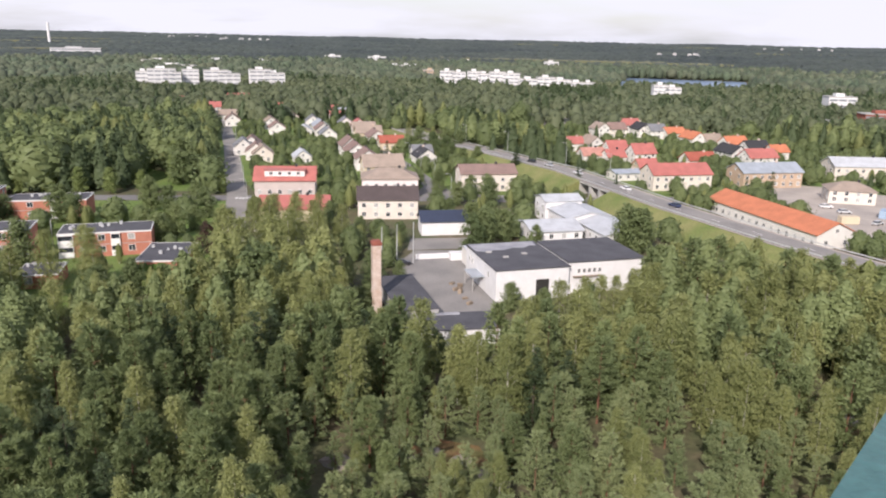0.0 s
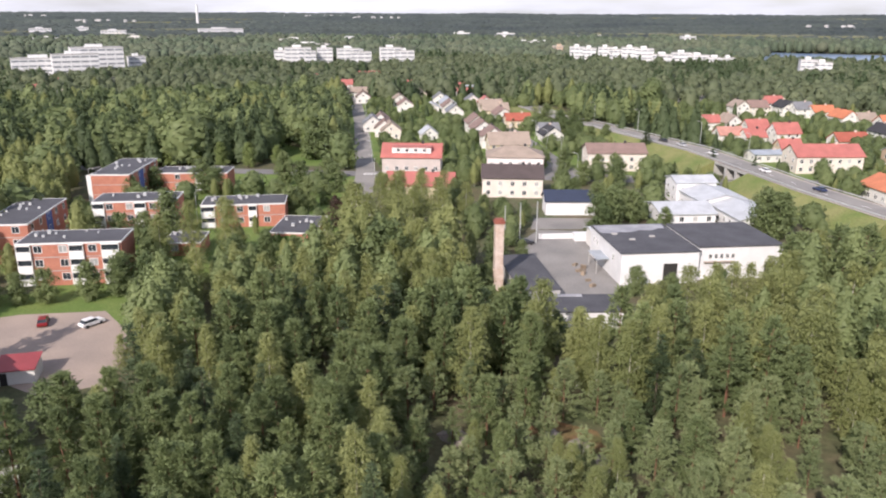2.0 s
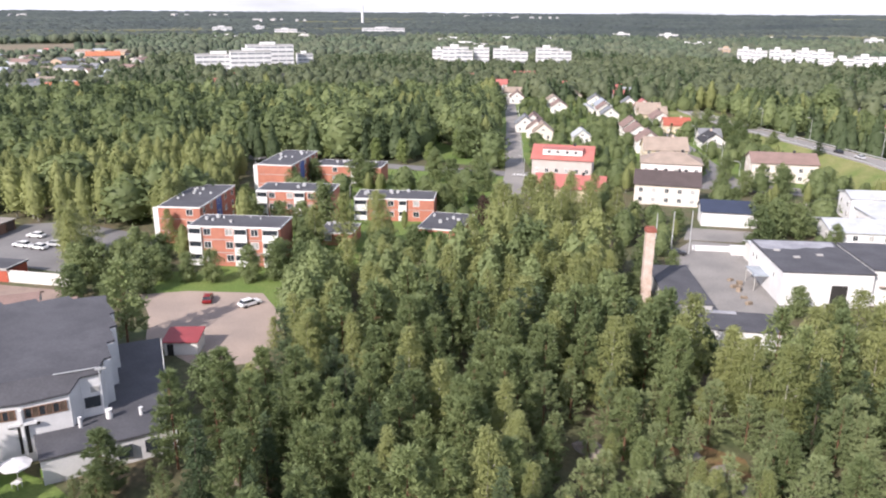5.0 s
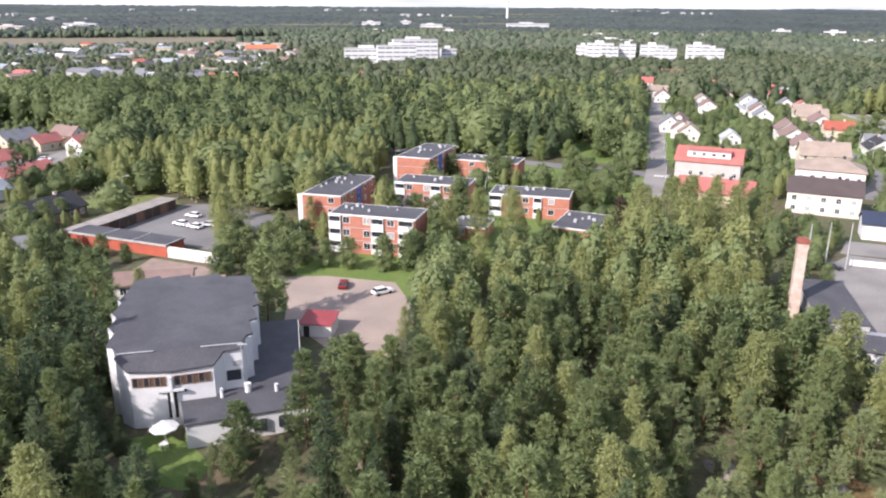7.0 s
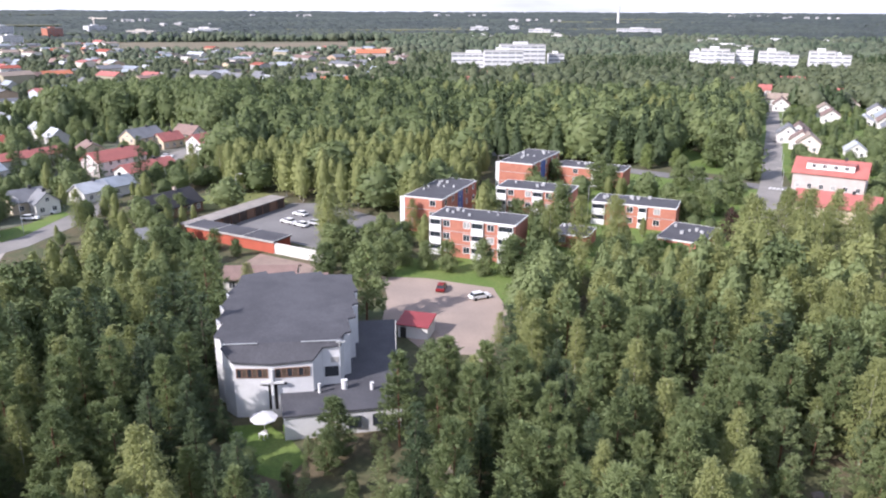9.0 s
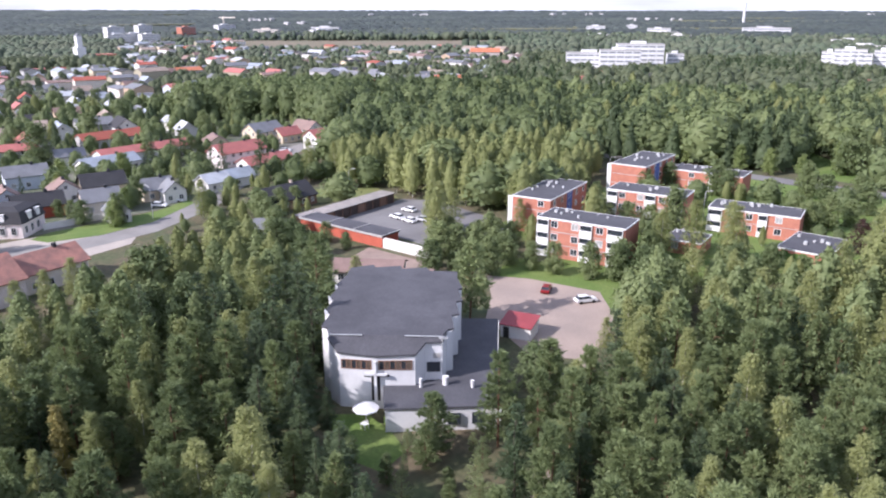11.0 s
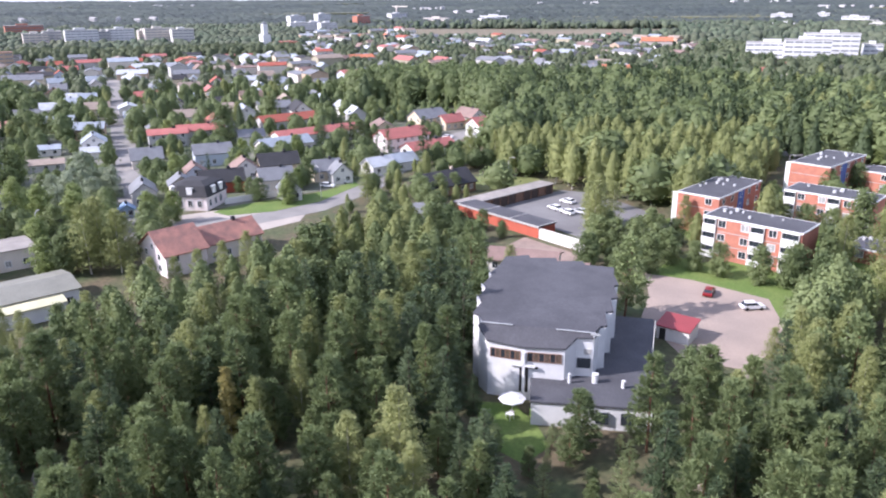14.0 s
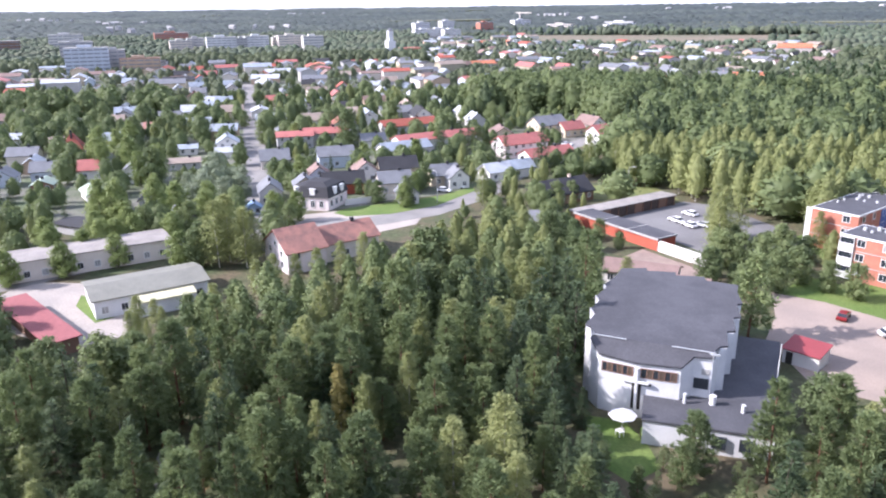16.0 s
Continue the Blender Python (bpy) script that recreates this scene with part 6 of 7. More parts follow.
def tufted(h, seed, base, reach, whorls, arms, size, k, lift, full, twigs=2, slim=.30):
    """A pine's crown: tiers of boughs that carry their needles in separate tufts; full: how rounded its outline is."""
    rng = np.random.default_rng(seed)
    at, face, sz = [], [], []
    for i in range(whorls):
        q = (i + rng.uniform(.1, .6)) / whorls
        z = h * (base + (1 - base) * q)
        ln = h * reach * (1 - q ** full) ** .8 * min(1.0, .5 + 2.0 * q) + 0.02 * h
        rise_ = lift * (.2 + 1.5 * q)
        lean = rng.uniform(0, 2 * np.pi)
        for j in range(arms):
            if rng.random() < 0.16:
                continue
            a = lean + 2 * np.pi * j / arms + rng.normal(0, .3)
            L = ln * rng.choice((.55, .85, 1.0, 1.12, 1.28), p=(.12, .25, .3, .23, .1))
            n = max(2, int(round(L / (size * 2.1))))
            f = np.linspace(.30, 1, n) + rng.normal(0, .03, n)
            for w in range(twigs + 1):
                side = 0 if w == 0 else rng.choice((-1, 1)) * rng.uniform(.12, .34)
                keep = f if w == 0 else f[n // 2:] * rng.uniform(.75, .98)
                r = L * keep
                b = a + side * keep
                zz = z + rise_ * r + rng.normal(0, size * .35, len(r))
                at.append(np.stack([r * np.cos(b), r * np.sin(b), zz], 1))
                face.append(np.tile([.55 * np.cos(a), .55 * np.sin(a), .62], (len(r), 1)))
                sz.append(np.full(len(r), size) * rng.uniform(.8, 1.25))
    at.append(np.array([[0, 0, h - .08 * size], [0, 0, h - .25], [0, 0, h - .5]]))
    face.append(np.array([[.1, 0, 1], [-.3, .3, .7], [.2, -.3, .7]]))
    sz.append(np.full(3, size * .9))
    at, face, sz = np.concatenate(at), np.concatenate(face), np.concatenate(sz)
    n = len(at) * k
    d = unit(np.repeat(face, k, 0) + rng.normal(0, .62, (n, 3)))
    s1 = (np.repeat(sz, k) * rng.uniform(.7, 1.3, n))[:, None]
    c = np.repeat(at, k, 0) + d * s1 * rng.uniform(-.2, .7, (n, 1)) + rng.normal(0, .22, (n, 3)) * s1
    u = unit(np.cross(d, rng.normal(0, 1, (n, 3))))
    v = np.stack([c - u * s1 * slim, c + u * s1 * slim, c + d * s1 * 1.35], 1).reshape(-1, 3)
    return v, np.arange(len(v), dtype=np.int32).reshape(-1, 3)


def massed(h, seed, outline, wide, n, size, core=(5, 7), ragged=.22, tilt=.45, hang=0.0, heart=.80):
    """A crown seen from afar: a lumpy heart under a coat of many small sprays. outline: radius by height."""
    rng = np.random.default_rng(seed)
    zs, rs = [p[0] for p in outline], [p[1] for p in outline]
    off = Vector((seed * 3.7, seed * 1.3, 0))

    def lumps(a, z):
        return np.array([1 + ragged * 1.6 * noise.noise(Vector((math.cos(p) * 1.5, math.sin(p) * 1.5, q * 6.0)) + off) for p, q in zip(a, z)])

    rings, sides = core
    v, t = [], []
    for i in range(rings):
        q = zs[0] + (zs[-1] - zs[0]) * (i + .35) / rings
        a = np.linspace(0, 2 * np.pi, sides, endpoint=False) + i * .4
        r = np.interp(q, zs, rs) * wide * h * heart * lumps(a, np.full(sides, q))
        v += [(x * math.cos(p), x * math.sin(p), q * h) for x, p in zip(r, a)]
    v.append((0, 0, zs[-1] * h * .97))
    for i in range(rings - 1):
        for j in range(sides):
            p, q = i * sides + j, i * sides + (j + 1) % sides
            t += [(p, q, q + sides), (p, q + sides, p + sides)]
    t += [((rings - 1) * sides + j, (rings - 1) * sides + (j + 1) % sides, len(v) - 1) for j in range(sides)]
    z = zs[0] + (zs[-1] - zs[0]) * rng.uniform(0, 1, n) ** .85
    a = rng.uniform(0, 2 * np.pi, n)
    r = np.interp(z, zs, rs) * wide * h * lumps(a, z) * rng.uniform(heart - .06, 1.10, n)
    at = np.stack([r * np.cos(a), r * np.sin(a), z * h - hang * r], 1)
    face = np.stack([np.cos(a), np.sin(a), np.full(n, tilt)], 1)
    fv, ft = flakes(at, face, np.full(n, size), 1, .38, np.full(n, size * .2), rng, 1.0)
    return np.concatenate([np.array(v), fv]), np.concatenate([np.array(t), ft + len(v)])


OVAL = [(.10, .45), (.22, .85), (.40, 1.0), (.62, .92), (.80, .68), (.92, .38), (1.0, .06)]
ROUND = [(.08, .55), (.20, .95), (.42, 1.05), (.65, 1.0), (.82, .74), (.94, .42), (1.0, .10)]
CONE = [(.06, .9), (.18, 1.0), (.40, .78), (.65, .48), (.85, .22), (1.0, .02)]
PINY = [(.18, .55), (.32, .95), (.50, 1.0), (.70, .78), (.86, .48), (1.0, .05)]


def pine_crown(h, s, lod):
    return (tufted(h, s, .10, .205, 16, 6, .25, 20, .45, 1.1, 2, .19), tufted(h, s, .12, .205, 14, 6, .34, 8, .45, 1.1, 1),
            massed(h, s, PINY, .225, 850, .29, heart=.62), massed(h, s, PINY, .24, 230, .52))[lod]


def young_crown(h, s, lod):
    return (tufted(h, s, .04, .27, 12, 6, .26, 19, .7, 1.1, 1, .19), tufted(h, s, .04, .27, 10, 5, .36, 8, .7, 1.1, 1), massed(h, s, CONE, .25, 320, .42), massed(h, s, CONE, .25, 200, .5))[lod]


def spruce_crown(h, s, lod):
    return (conifer(h, s, .04, .22, 22, 7, 5.0, .15, 6, .02, .25, 1.0), conifer(h, s, .04, .21, 16, 6, 3.4, .22, 5, .02, .25, 1.0), massed(h, s, CONE, .21, 520, .36, ragged=.3, tilt=.1, hang=.1),
            massed(h, s, CONE, .23, 250, .50, ragged=.3, tilt=.1, hang=.1))[lod]


def birch_crown(h, s, lod):
    return (leafy(h, s, .17, .25, 1150, .13, 7, 1.2, 34, .5, .44), leafy(h, s, .17, .25, 700, .19, 5, 1.2, 28, .5, .46), massed(h, s, OVAL, .225, 900, .27, ragged=.3, hang=.15, heart=.64), massed(h, s, OVAL, .215, 430, .33, ragged=.3, hang=.15, heart=.72))[lod]


def broad_crown(h, s, lod):
    return (leafy(h, s, .06, .42, 1100, .22, 6, .15, 20, .2, .5), leafy(h, s, .06, .42, 760, .32, 4, .15, 18, .2, .5), massed(h, s, ROUND, .36, 460, .46, ragged=.34), massed(h, s, ROUND, .36, 250, .60, ragged=.34))[lod]


KINDS = {
    "pine": dict(crown=pine_crown, mat=pine_needles, bark=bark_pine, trunk=lambda h, s: trunk(h, .012 * h, s, 12, .2, .17, .3), label="green Scots pine with a reddish trunk in the wood", cat="pine tree"),
    "young_pine": dict(crown=young_crown, mat=young_needles, bark=bark_pine, trunk=lambda h, s: trunk(h, .012 * h, s, 8, .1, .16, .4), label="young pale green pine with upright shoots", cat="pine tree"),
    "birch": dict(crown=birch_crown, mat=birch_leaves, bark=bark_birch, trunk=lambda h, s: trunk(h, .009 * h, s, 8, .3, .11, 1.2), label="yellow-green birch with a white trunk", cat="birch tree"),
    "spruce": dict(crown=spruce_crown, mat=spruce_needles, bark=bark_dark, trunk=lambda h, s: trunk(h, .012 * h, s, 4, .3, .1, 0), label="dark green spruce with drooping boughs", cat="spruce tree"),
    "broadleaf": dict(crown=broad_crown, mat=broad_leaves, bark=bark_dark, trunk=lambda h, s: trunk(h, .018 * h, s, 9, .2, .2, .8), label="bright green round-crowned garden tree", cat="tree"),
    "linden": dict(crown=lambda h, s, f: leafy(h, s, .10, .36, 820, .27, 5, .1, 22, .25, .48), mat=linden_leaves, bark=bark_dark,
                   trunk=lambda h, s: trunk(h, .018 * h, s, 9, .2, .2, .8), label="fresh green linden beside the street", cat="linden tree"),
    "willow": dict(crown=lambda h, s, f: leafy(h, s, .06, .42, 520, .32, 6, .3, 14), mat=willow_leaves, bark=bark_dark,
                   trunk=lambda h, s: trunk(h, .02 * h, s, 8, .2, .25, .7), label="silvery grey-green willow in the gardens", cat="willow tree"),
    "copper_beech": dict(crown=lambda h, s, f: leafy(h, s, .08, .34, 420, .26, 6, .1, 14), mat=copper_leaves, bark=bark_dark,
                         trunk=lambda h, s: trunk(h, .02 * h, s, 8, .2, .2, .7), label="dark purple-brown leaved tree by the street", cat="tree"),
    "russet_birch": dict(crown=lambda h, s, f: leafy(h, s, .12, .17, 1000, .115, 8, .6, 18, .7), mat=russet_leaves, bark=bark_birch,
                         trunk=lambda h, s: trunk(h, .010 * h, s, 8, .3, .12, 1.2), label="yellowing birch turning russet in the pine wood", cat="birch tree"),
}
STAND = {}          # kind -> list of (trunk mesh, crown mesh), all 10 m high


def stock(kind, k, lod=0):
    """The meshes of one tree of a kind, 10 m high: its trunk and crown, finer for trees near the tower."""
    if (kind, k, lod) not in STAND:
        d = KINDS[kind]
        seed = 10 * k + sum(map(ord, kind))
        STAND[kind, k, lod] = (sheet(*d["trunk"](10.0, seed), d["bark"], kind + "_trunk"), fast_mesh(kind + "_crown", *d["crown"](10.0, seed, lod), d["mat"]))
    return STAND[kind, k, lod]


def tree(kind, x, y, h, k=0, turn=0.0, fat=1.0):
    t, c = stock(kind, k, 0 if math.hypot(x, y) < 104 else 1)
    d = KINDS[kind]
    name = kind if kind in ("willow", "copper_beech") else kind + "_tree" if kind != "russet_birch" else "birch_tree"
    e = new(name)
    s = h / 10
    e.matrix_basis = pose(x, y, 0, 0, 0, turn) @ Matrix.Diagonal((s * fat, s * fat, s, 1))
    tagged(e, d["label"], d["cat"], d["cat"] + "s of the wood")
    part("trunk", t, None, e)
    part("crown", c, None, e)
    return e


def turned(x, y):
    """Degrees to the left of north, and distance."""
    return math.degrees(math.atan2(-x, y)), math.hypot(x, y)


REACH_AZ = [-40, -20, -12, -8, -3, 0, 3, 8, 12, 15, 20, 23, 26, 29, 30, 31, 34, 38, 41, 44, 48, 52, 58, 63, 64, 66, 68, 70, 73, 75, 77, 80, 86, 90, 93, 98, 104, 130]
REACH_R = [160, 158, 152, 140, 126, 118, 112, 114, 120, 152, 160, 158, 138, 136, 136, 150, 144, 132, 104, 84, 70, 66, 68, 78, 132, 155, 168, 168, 160, 154, 148, 142, 134, 132, 122, 110, 110, 105]


def blocked(x, y, slack=0.0):
    for cx, cy, c, s, hw, hd in TAKEN:
        dx, dy = x - cx, y - cy
        if abs(dx) < 60 and abs(dy) < 60 and abs(c * dx + s * dy) < hw + slack and abs(-s * dx + c * dy) < hd + slack:
            return True
    return any(inside(x, y, p) for p in OPEN)


def shades(x, y, h):
    """Whether a tree would stand close before a house, where the gardens are kept low."""
    r = math.hypot(x, y)
    for cx, cy, c, s, hw, hd in TAKEN:
        R = math.hypot(cx, cy)
        if 0 < R - r < 26 and abs(x * cy - y * cx) / R < max(hw, hd) * 0.9 and h > 2.0 + (R - r) * 0.22:
            return True
    return False


def choose(rng, **odds):
    u, total = rng.random() * sum(odds.values()), 0
    for k, v in odds.items():
        total += v
        if u < total:
            return k
    return k


SUBURB = [(-140, 330), (-80, 235), (10, 265), (50, 260), (-30, 350), (-90, 480), (-190, 560), (-235, 545)]
SUBURB_EAST = [(30, 300), (48, 262), (100, 205), (190, 300), (170, 400), (90, 500), (-20, 470)]
TOWN_PARK = [(-440, -30), (-440, -110), (-560, -160), (-640, -150), (-620, -95), (-520, -40)]
STREET_GAP = [(-256, 88), (-221, 112), (-226, 120), (-300, 166), (-330, 170), (-360, 175), (-392, 135), (-330, 95)]
PARK = [(-330, 190), (-290, 150), (-300, 126), (-345, 122), (-420, 126), (-440, 180), (-400, 240)]


def plan(x, y, rng):
    """What grows at a place: its chance, kind and height."""
    az, r = turned(x, y)
    if r < np.interp(az, REACH_AZ, REACH_R):
        if r < 40:
            return None
        young = r < 99 and -34 < az < 20
        if young:
            if rng.random() < .05:
                return None
            kind = choose(rng, young_pine=.62, pine=.18, birch=.20)
            return kind, rng.triangular(5, 8, 11)
        if az < 30:
            mix = noise.noise(Vector((x / 20, y / 20, 9.1))) + (r - 106) / 55
            if az > 24 and r < 125:
                mix -= .35
            kind = choose(rng, pine=.25, birch=.72, broadleaf=.03) if mix > 0 else choose(rng, pine=.56, birch=.22, spruce=.22)
            return kind, rng.triangular(7, 13, 16) if r < 98 else rng.triangular(10, 13, 15.5) if r < 135 else rng.uniform(11, 17)
        if az < 56:
            mix = noise.noise(Vector((x / 20, y / 20, 9.1))) + (r - 118) / 50
            kind = choose(rng, pine=.25, birch=.72, broadleaf=.03) if mix > 0 else choose(rng, pine=.56, birch=.22, spruce=.22)
            return kind, rng.triangular(7, 13.5, 16) if az < 47 else rng.uniform(6, 10)
        if az < 67 and r < 90:
            return choose(rng, pine=.5, spruce=.45, birch=.05), rng.uniform(8, 13)
        if az > 81 and r > 104:
            return choose(rng, pine=.45, birch=.45, broadleaf=.1), rng.uniform(7.5, 11.5)
        if az > 66 and r > 124:
            return choose(rng, birch=.62, pine=.28, broadleaf=.1), rng.triangular(8, 11, 14)
        near = r < 90
        return choose(rng, pine=.68, birch=.13, spruce=.19), rng.triangular(5, 11, 14) if near else rng.triangular(7.5, 13, 16)
    if 46 < az < 66 and r < 87:
        return (choose(rng, young_pine=.5, pine=.3, broadleaf=.2), rng.uniform(2.5, 6.0)) if rng.random() < .9 else None
    if inside(x, y, STREET_GAP):
        return (choose(rng, broadleaf=.8, birch=.2), rng.uniform(3, 6.5)) if rng.random() < .6 else None
    if inside(x, y, PARK):
        return choose(rng, broadleaf=.8, spruce=.15, pine=.05), rng.uniform(12, 19)
    if inside(x, y, TOWN):
        if inside(x, y, TOWN_PARK):
            return choose(rng, broadleaf=.9, spruce=.1), rng.uniform(10, 15)
        if rng.random() > 0.62:
            return None
        return choose(rng, broadleaf=.7, birch=.08, spruce=.16, pine=.06), rng.triangular(3.5, 6, 10) if r < 330 else rng.triangular(4, 8, 13)
    if inside(x, y, SUBURB):
        if rng.random() > 0.8:
            return None
        return choose(rng, broadleaf=.74, birch=.08, spruce=.18), rng.triangular(3, 5, 8.5)
    if inside(x, y, SUBURB_EAST):
        if rng.random() > 0.85:
            return None
        return choose(rng, broadleaf=.74, birch=.08, spruce=.18), rng.triangular(3, 5, 8.5)
    if 72 < az < 86 and r < 230:
        return (choose(rng, broadleaf=.8, birch=.2), rng.uniform(2.5, 4)) if rng.random() < .3 else None
    if az > 60 and r < 230:
        if rng.random() > 0.55:
            return None
        return choose(rng, broadleaf=.6, birch=.4), rng.uniform(5, 9.5)
    if 24 < az <= 42 and 235 < r < 288:
        return None
    if 42 < az < 62 and r < 300:
        if r > 195 or (az > 50 and r > 190) or r > 185:
            return (choose(rng, birch=.95, broadleaf=.05), rng.uniform(10, 15)) if r < 290 - 2 * abs(az - 52) or az < 46 else (choose(rng, broadleaf=.55, spruce=.45), rng.uniform(10, 17))
        if rng.random() > 0.3:
            return None
        return choose(rng, broadleaf=.7, birch=.3), rng.uniform(4, 9)
    if 16 < az < 25 and r < 250:
        return ("broadleaf", rng.uniform(2, 3.6)) if rng.random() < .25 else None
    if r < 250 and az > 10:
        if rng.random() > 0.4:
            return None
        return choose(rng, broadleaf=.6, birch=.4), rng.uniform(4.5, 9)
    if r < 300 and az <= 10:
        if rng.random() > 0.3:
            return None
        return choose(rng, broadleaf=.7, birch=.3), rng.uniform(4, 8)
    grove = noise.noise(Vector((x / 60, y / 60, 2.2))) + .5 * noise.noise(Vector((x / 22, y / 22, 5.5)))
    if grove < -.5:
        return None
    h = rng.triangular(6, 12, 19) + 4 * grove
    if az > 46:
        return choose(rng, broadleaf=.34 if az < 61 else .5, spruce=.56 if az < 61 else .4, birch=.1), min(h + 2, 17)
    if 24 < az <= 46 and r < 430:
        return choose(rng, spruce=.62, pine=.14, broadleaf=.17, birch=.07), rng.uniform(13, 19)
    if grove > .1:
        return choose(rng, spruce=.6, pine=.3, birch=.1), h + 1
    return choose(rng, birch=.2, broadleaf=.42, pine=.18, spruce=.2), h


def spots(r0, r1, step, seed):
    """Uneven places over the sector that the tower overlooks."""
    rng = np.random.default_rng(seed)
    out = []
    n = int(r1 / step) + 1
    for i in range(-n, n + 1):
        for j in range(-n, n + 1):
            x, y = (i + rng.uniform(-.42, .42)) * step, (j + rng.uniform(-.42, .42)) * step
            az, r = turned(x, y)
            if r0 <= r < r1 and -36 < az < 114:
                out.append((x, y, r))
    return sorted(out, key=lambda p: p[2])


# trees that stand out by themselves
SINGLE = []


def single(kind, x, y, h, k=0, fat=1.0):
    if any(abs(x - a) < 2.2 and abs(y - b) < 2.2 for a, b in SINGLE):
        return
    SINGLE.append((x, y))
    tree(kind, x, y, h, k, (x * 37 + y * 11) % 360, fat)


single("pine", -101.5, 81.5, 14.5, 1, 1.3)
single("pine", -70.0, 51.0, 8.0, 2, 1.7)
single("pine", -67.5, 48.0, 6.0, 1, 1.5)
single("pine", -66.0, 58.2, 13.2, 0, 1.05)
single("pine", -64.8, 65.6, 13.4, 3, 1.1)
single("pine", -62.0, 61.5, 11.5, 1)
single("pine", -61.5, 69.5, 12.5, 2)
single("pine", -117.7, 59.4, 16, 1, 1.1)
for x, y, h in ((-100.1, 49.4, 14), (-95.2, 43.6, 13), (-104.5, 45.4, 15), (-85.9, 41.4, 9), (-93.5, 38.2, 13), (-108.0, 51.1, 15), (-83.3, 42.7, 6)):
    single("spruce", x, y, h, int(h) % 4, 1.15)
single("birch", -60.0, 65.5, 12.5, 2)
single("copper_beech", -78.5, 178, 8.0, 0)
single("russet_birch", -88.5, 11.5, 11, 0)
single("willow", -232, -6, 8.5, 0)
single("willow", 28, 296, 5.5, 1)
for x, y, h in ((-240.8, -8.8, 8.5), (-237.9, -1.5, 7.5), (-221, -3.7, 8.5), (-226, -10, 9), (-233, -14, 8), (-214, -12, 8.5)):
    single("willow", x, y, h, int(h) % 2, 1.0)

# trees that hide the feet of the brick blocks and stand round them
for x, y, h, f in ((-110.6, 111.2, 7, 1.05), (-104, 115.4, 7.6, 1.05), (-99.6, 119, 8, 1.05), (-95.6, 122.5, 7.8, 1.0), (-115.4, 109.4, 6.2, 1.05), (-151.2, 168.4, 5.5, 1.2), (-149, 199, 8, 1.2), (-114.8, 157.4, 11.5, .95), (-128.2, 165.5, 5.8, 1.3),
                  (-133.7, 203, 10.8, 1.2), (-203, 240, 10, .9), (-170.2, 246.6, 10.5, .85), (-164.6, 256.3, 10, .85), (-152, 254.2, 11, .85), (-143.9, 253.3, 12.5, .8), (-124.6, 264, 17, 1.05), (-111.9, 259.2, 8, 1.2), (-115.4, 221, 10.5, .9),
                  (-93, 191.2, 9.5, .9), (-95.2, 216.1, 9, 1.1), (-137.5, 117.9, 5.2, 1.3), (-130.9, 117.5, 6, 1.3), (-137.1, 112.2, 5.6, 1.3), (-142.8, 107.4, 6, 1.2)):
    single("broadleaf", x, y, h, int(h * 3) % 4, f)
for x, y, h in ((-162.9, 116.6, 10.5), (-150.6, 110.1, 13), (-148, 112.5, 11.5), (-153, 109, 11)):
    single("birch", x, y, h, int(h) % 4, 1.1)
# trees between the houses of the town
for x, y, h in ((-303.4, 43.6, 15.5), (-284.6, 91.9, 9.0), (-206.6, 46.4, 8.2), (-225.3, 56.3, 8.2), (-288.2, 30.8, 7.0), (-329.9, 58.5, 7.2), (-366.7, 74.8, 10.2), (-232.7, 107.5, 7.8), (-234.4, 103.0, 5.8), (-338.5, 116.1, 11.0), (-342.2, -63.1, 13.2), (-382.7, -58.6, 9.0), (-338.7, -40.1, 11.8), (-340.2, -29.6, 11.0), (-343.1, -22.2, 11.0), (-253.9, -25.7, 12.5), (-383.9, -17.0, 9.0), (-370.1, -9.3, 7.0), (-324.4, 11.0, 10.2), (-375.5, 4.3, 7.8), (-466.1, 33.0, 13.8), (-555.8, 73.0, 10.5), (-481.9, 102.2, 9.8), (-238.9, -16.8, 7.2), (-249.2, -13.2, 6.2), (-223.1, 35.0, 4.8), (-218.4, 37.6, 5.2), (-240.6, 20.2, 5.5), (-290.3, 77.2, 7.2), (-244.1, 83.0, 6.2), (-242.1, 75.3, 5.8)):
    single("broadleaf", x, y, h, int(h * 3) % 4, 1.0)
for x, y, h in ((-264.0, 72.4, 15.0), (-283.5, 88.0, 13.2), (-287.0, 85.6, 11.5), (-334.6, -0.5, 8.8)):
    single("spruce", x, y, h, int(h * 3) % 4, 1.1)
for x, y, h in ((-227.8, 112.6, 13.2), (-228.9, 122.7, 11.5), (-236.1, 130.9, 11.0)):
    single("birch", x, y, h, int(h * 3) % 4, 1.1)
for x, y, h in ((-240.8, -5.7, 12.2), (-236.1, -9.3, 8.5), (-232.1, 1.4, 8.8)):
    single("willow", x, y, h, int(h * 3) % 4, 1.0)
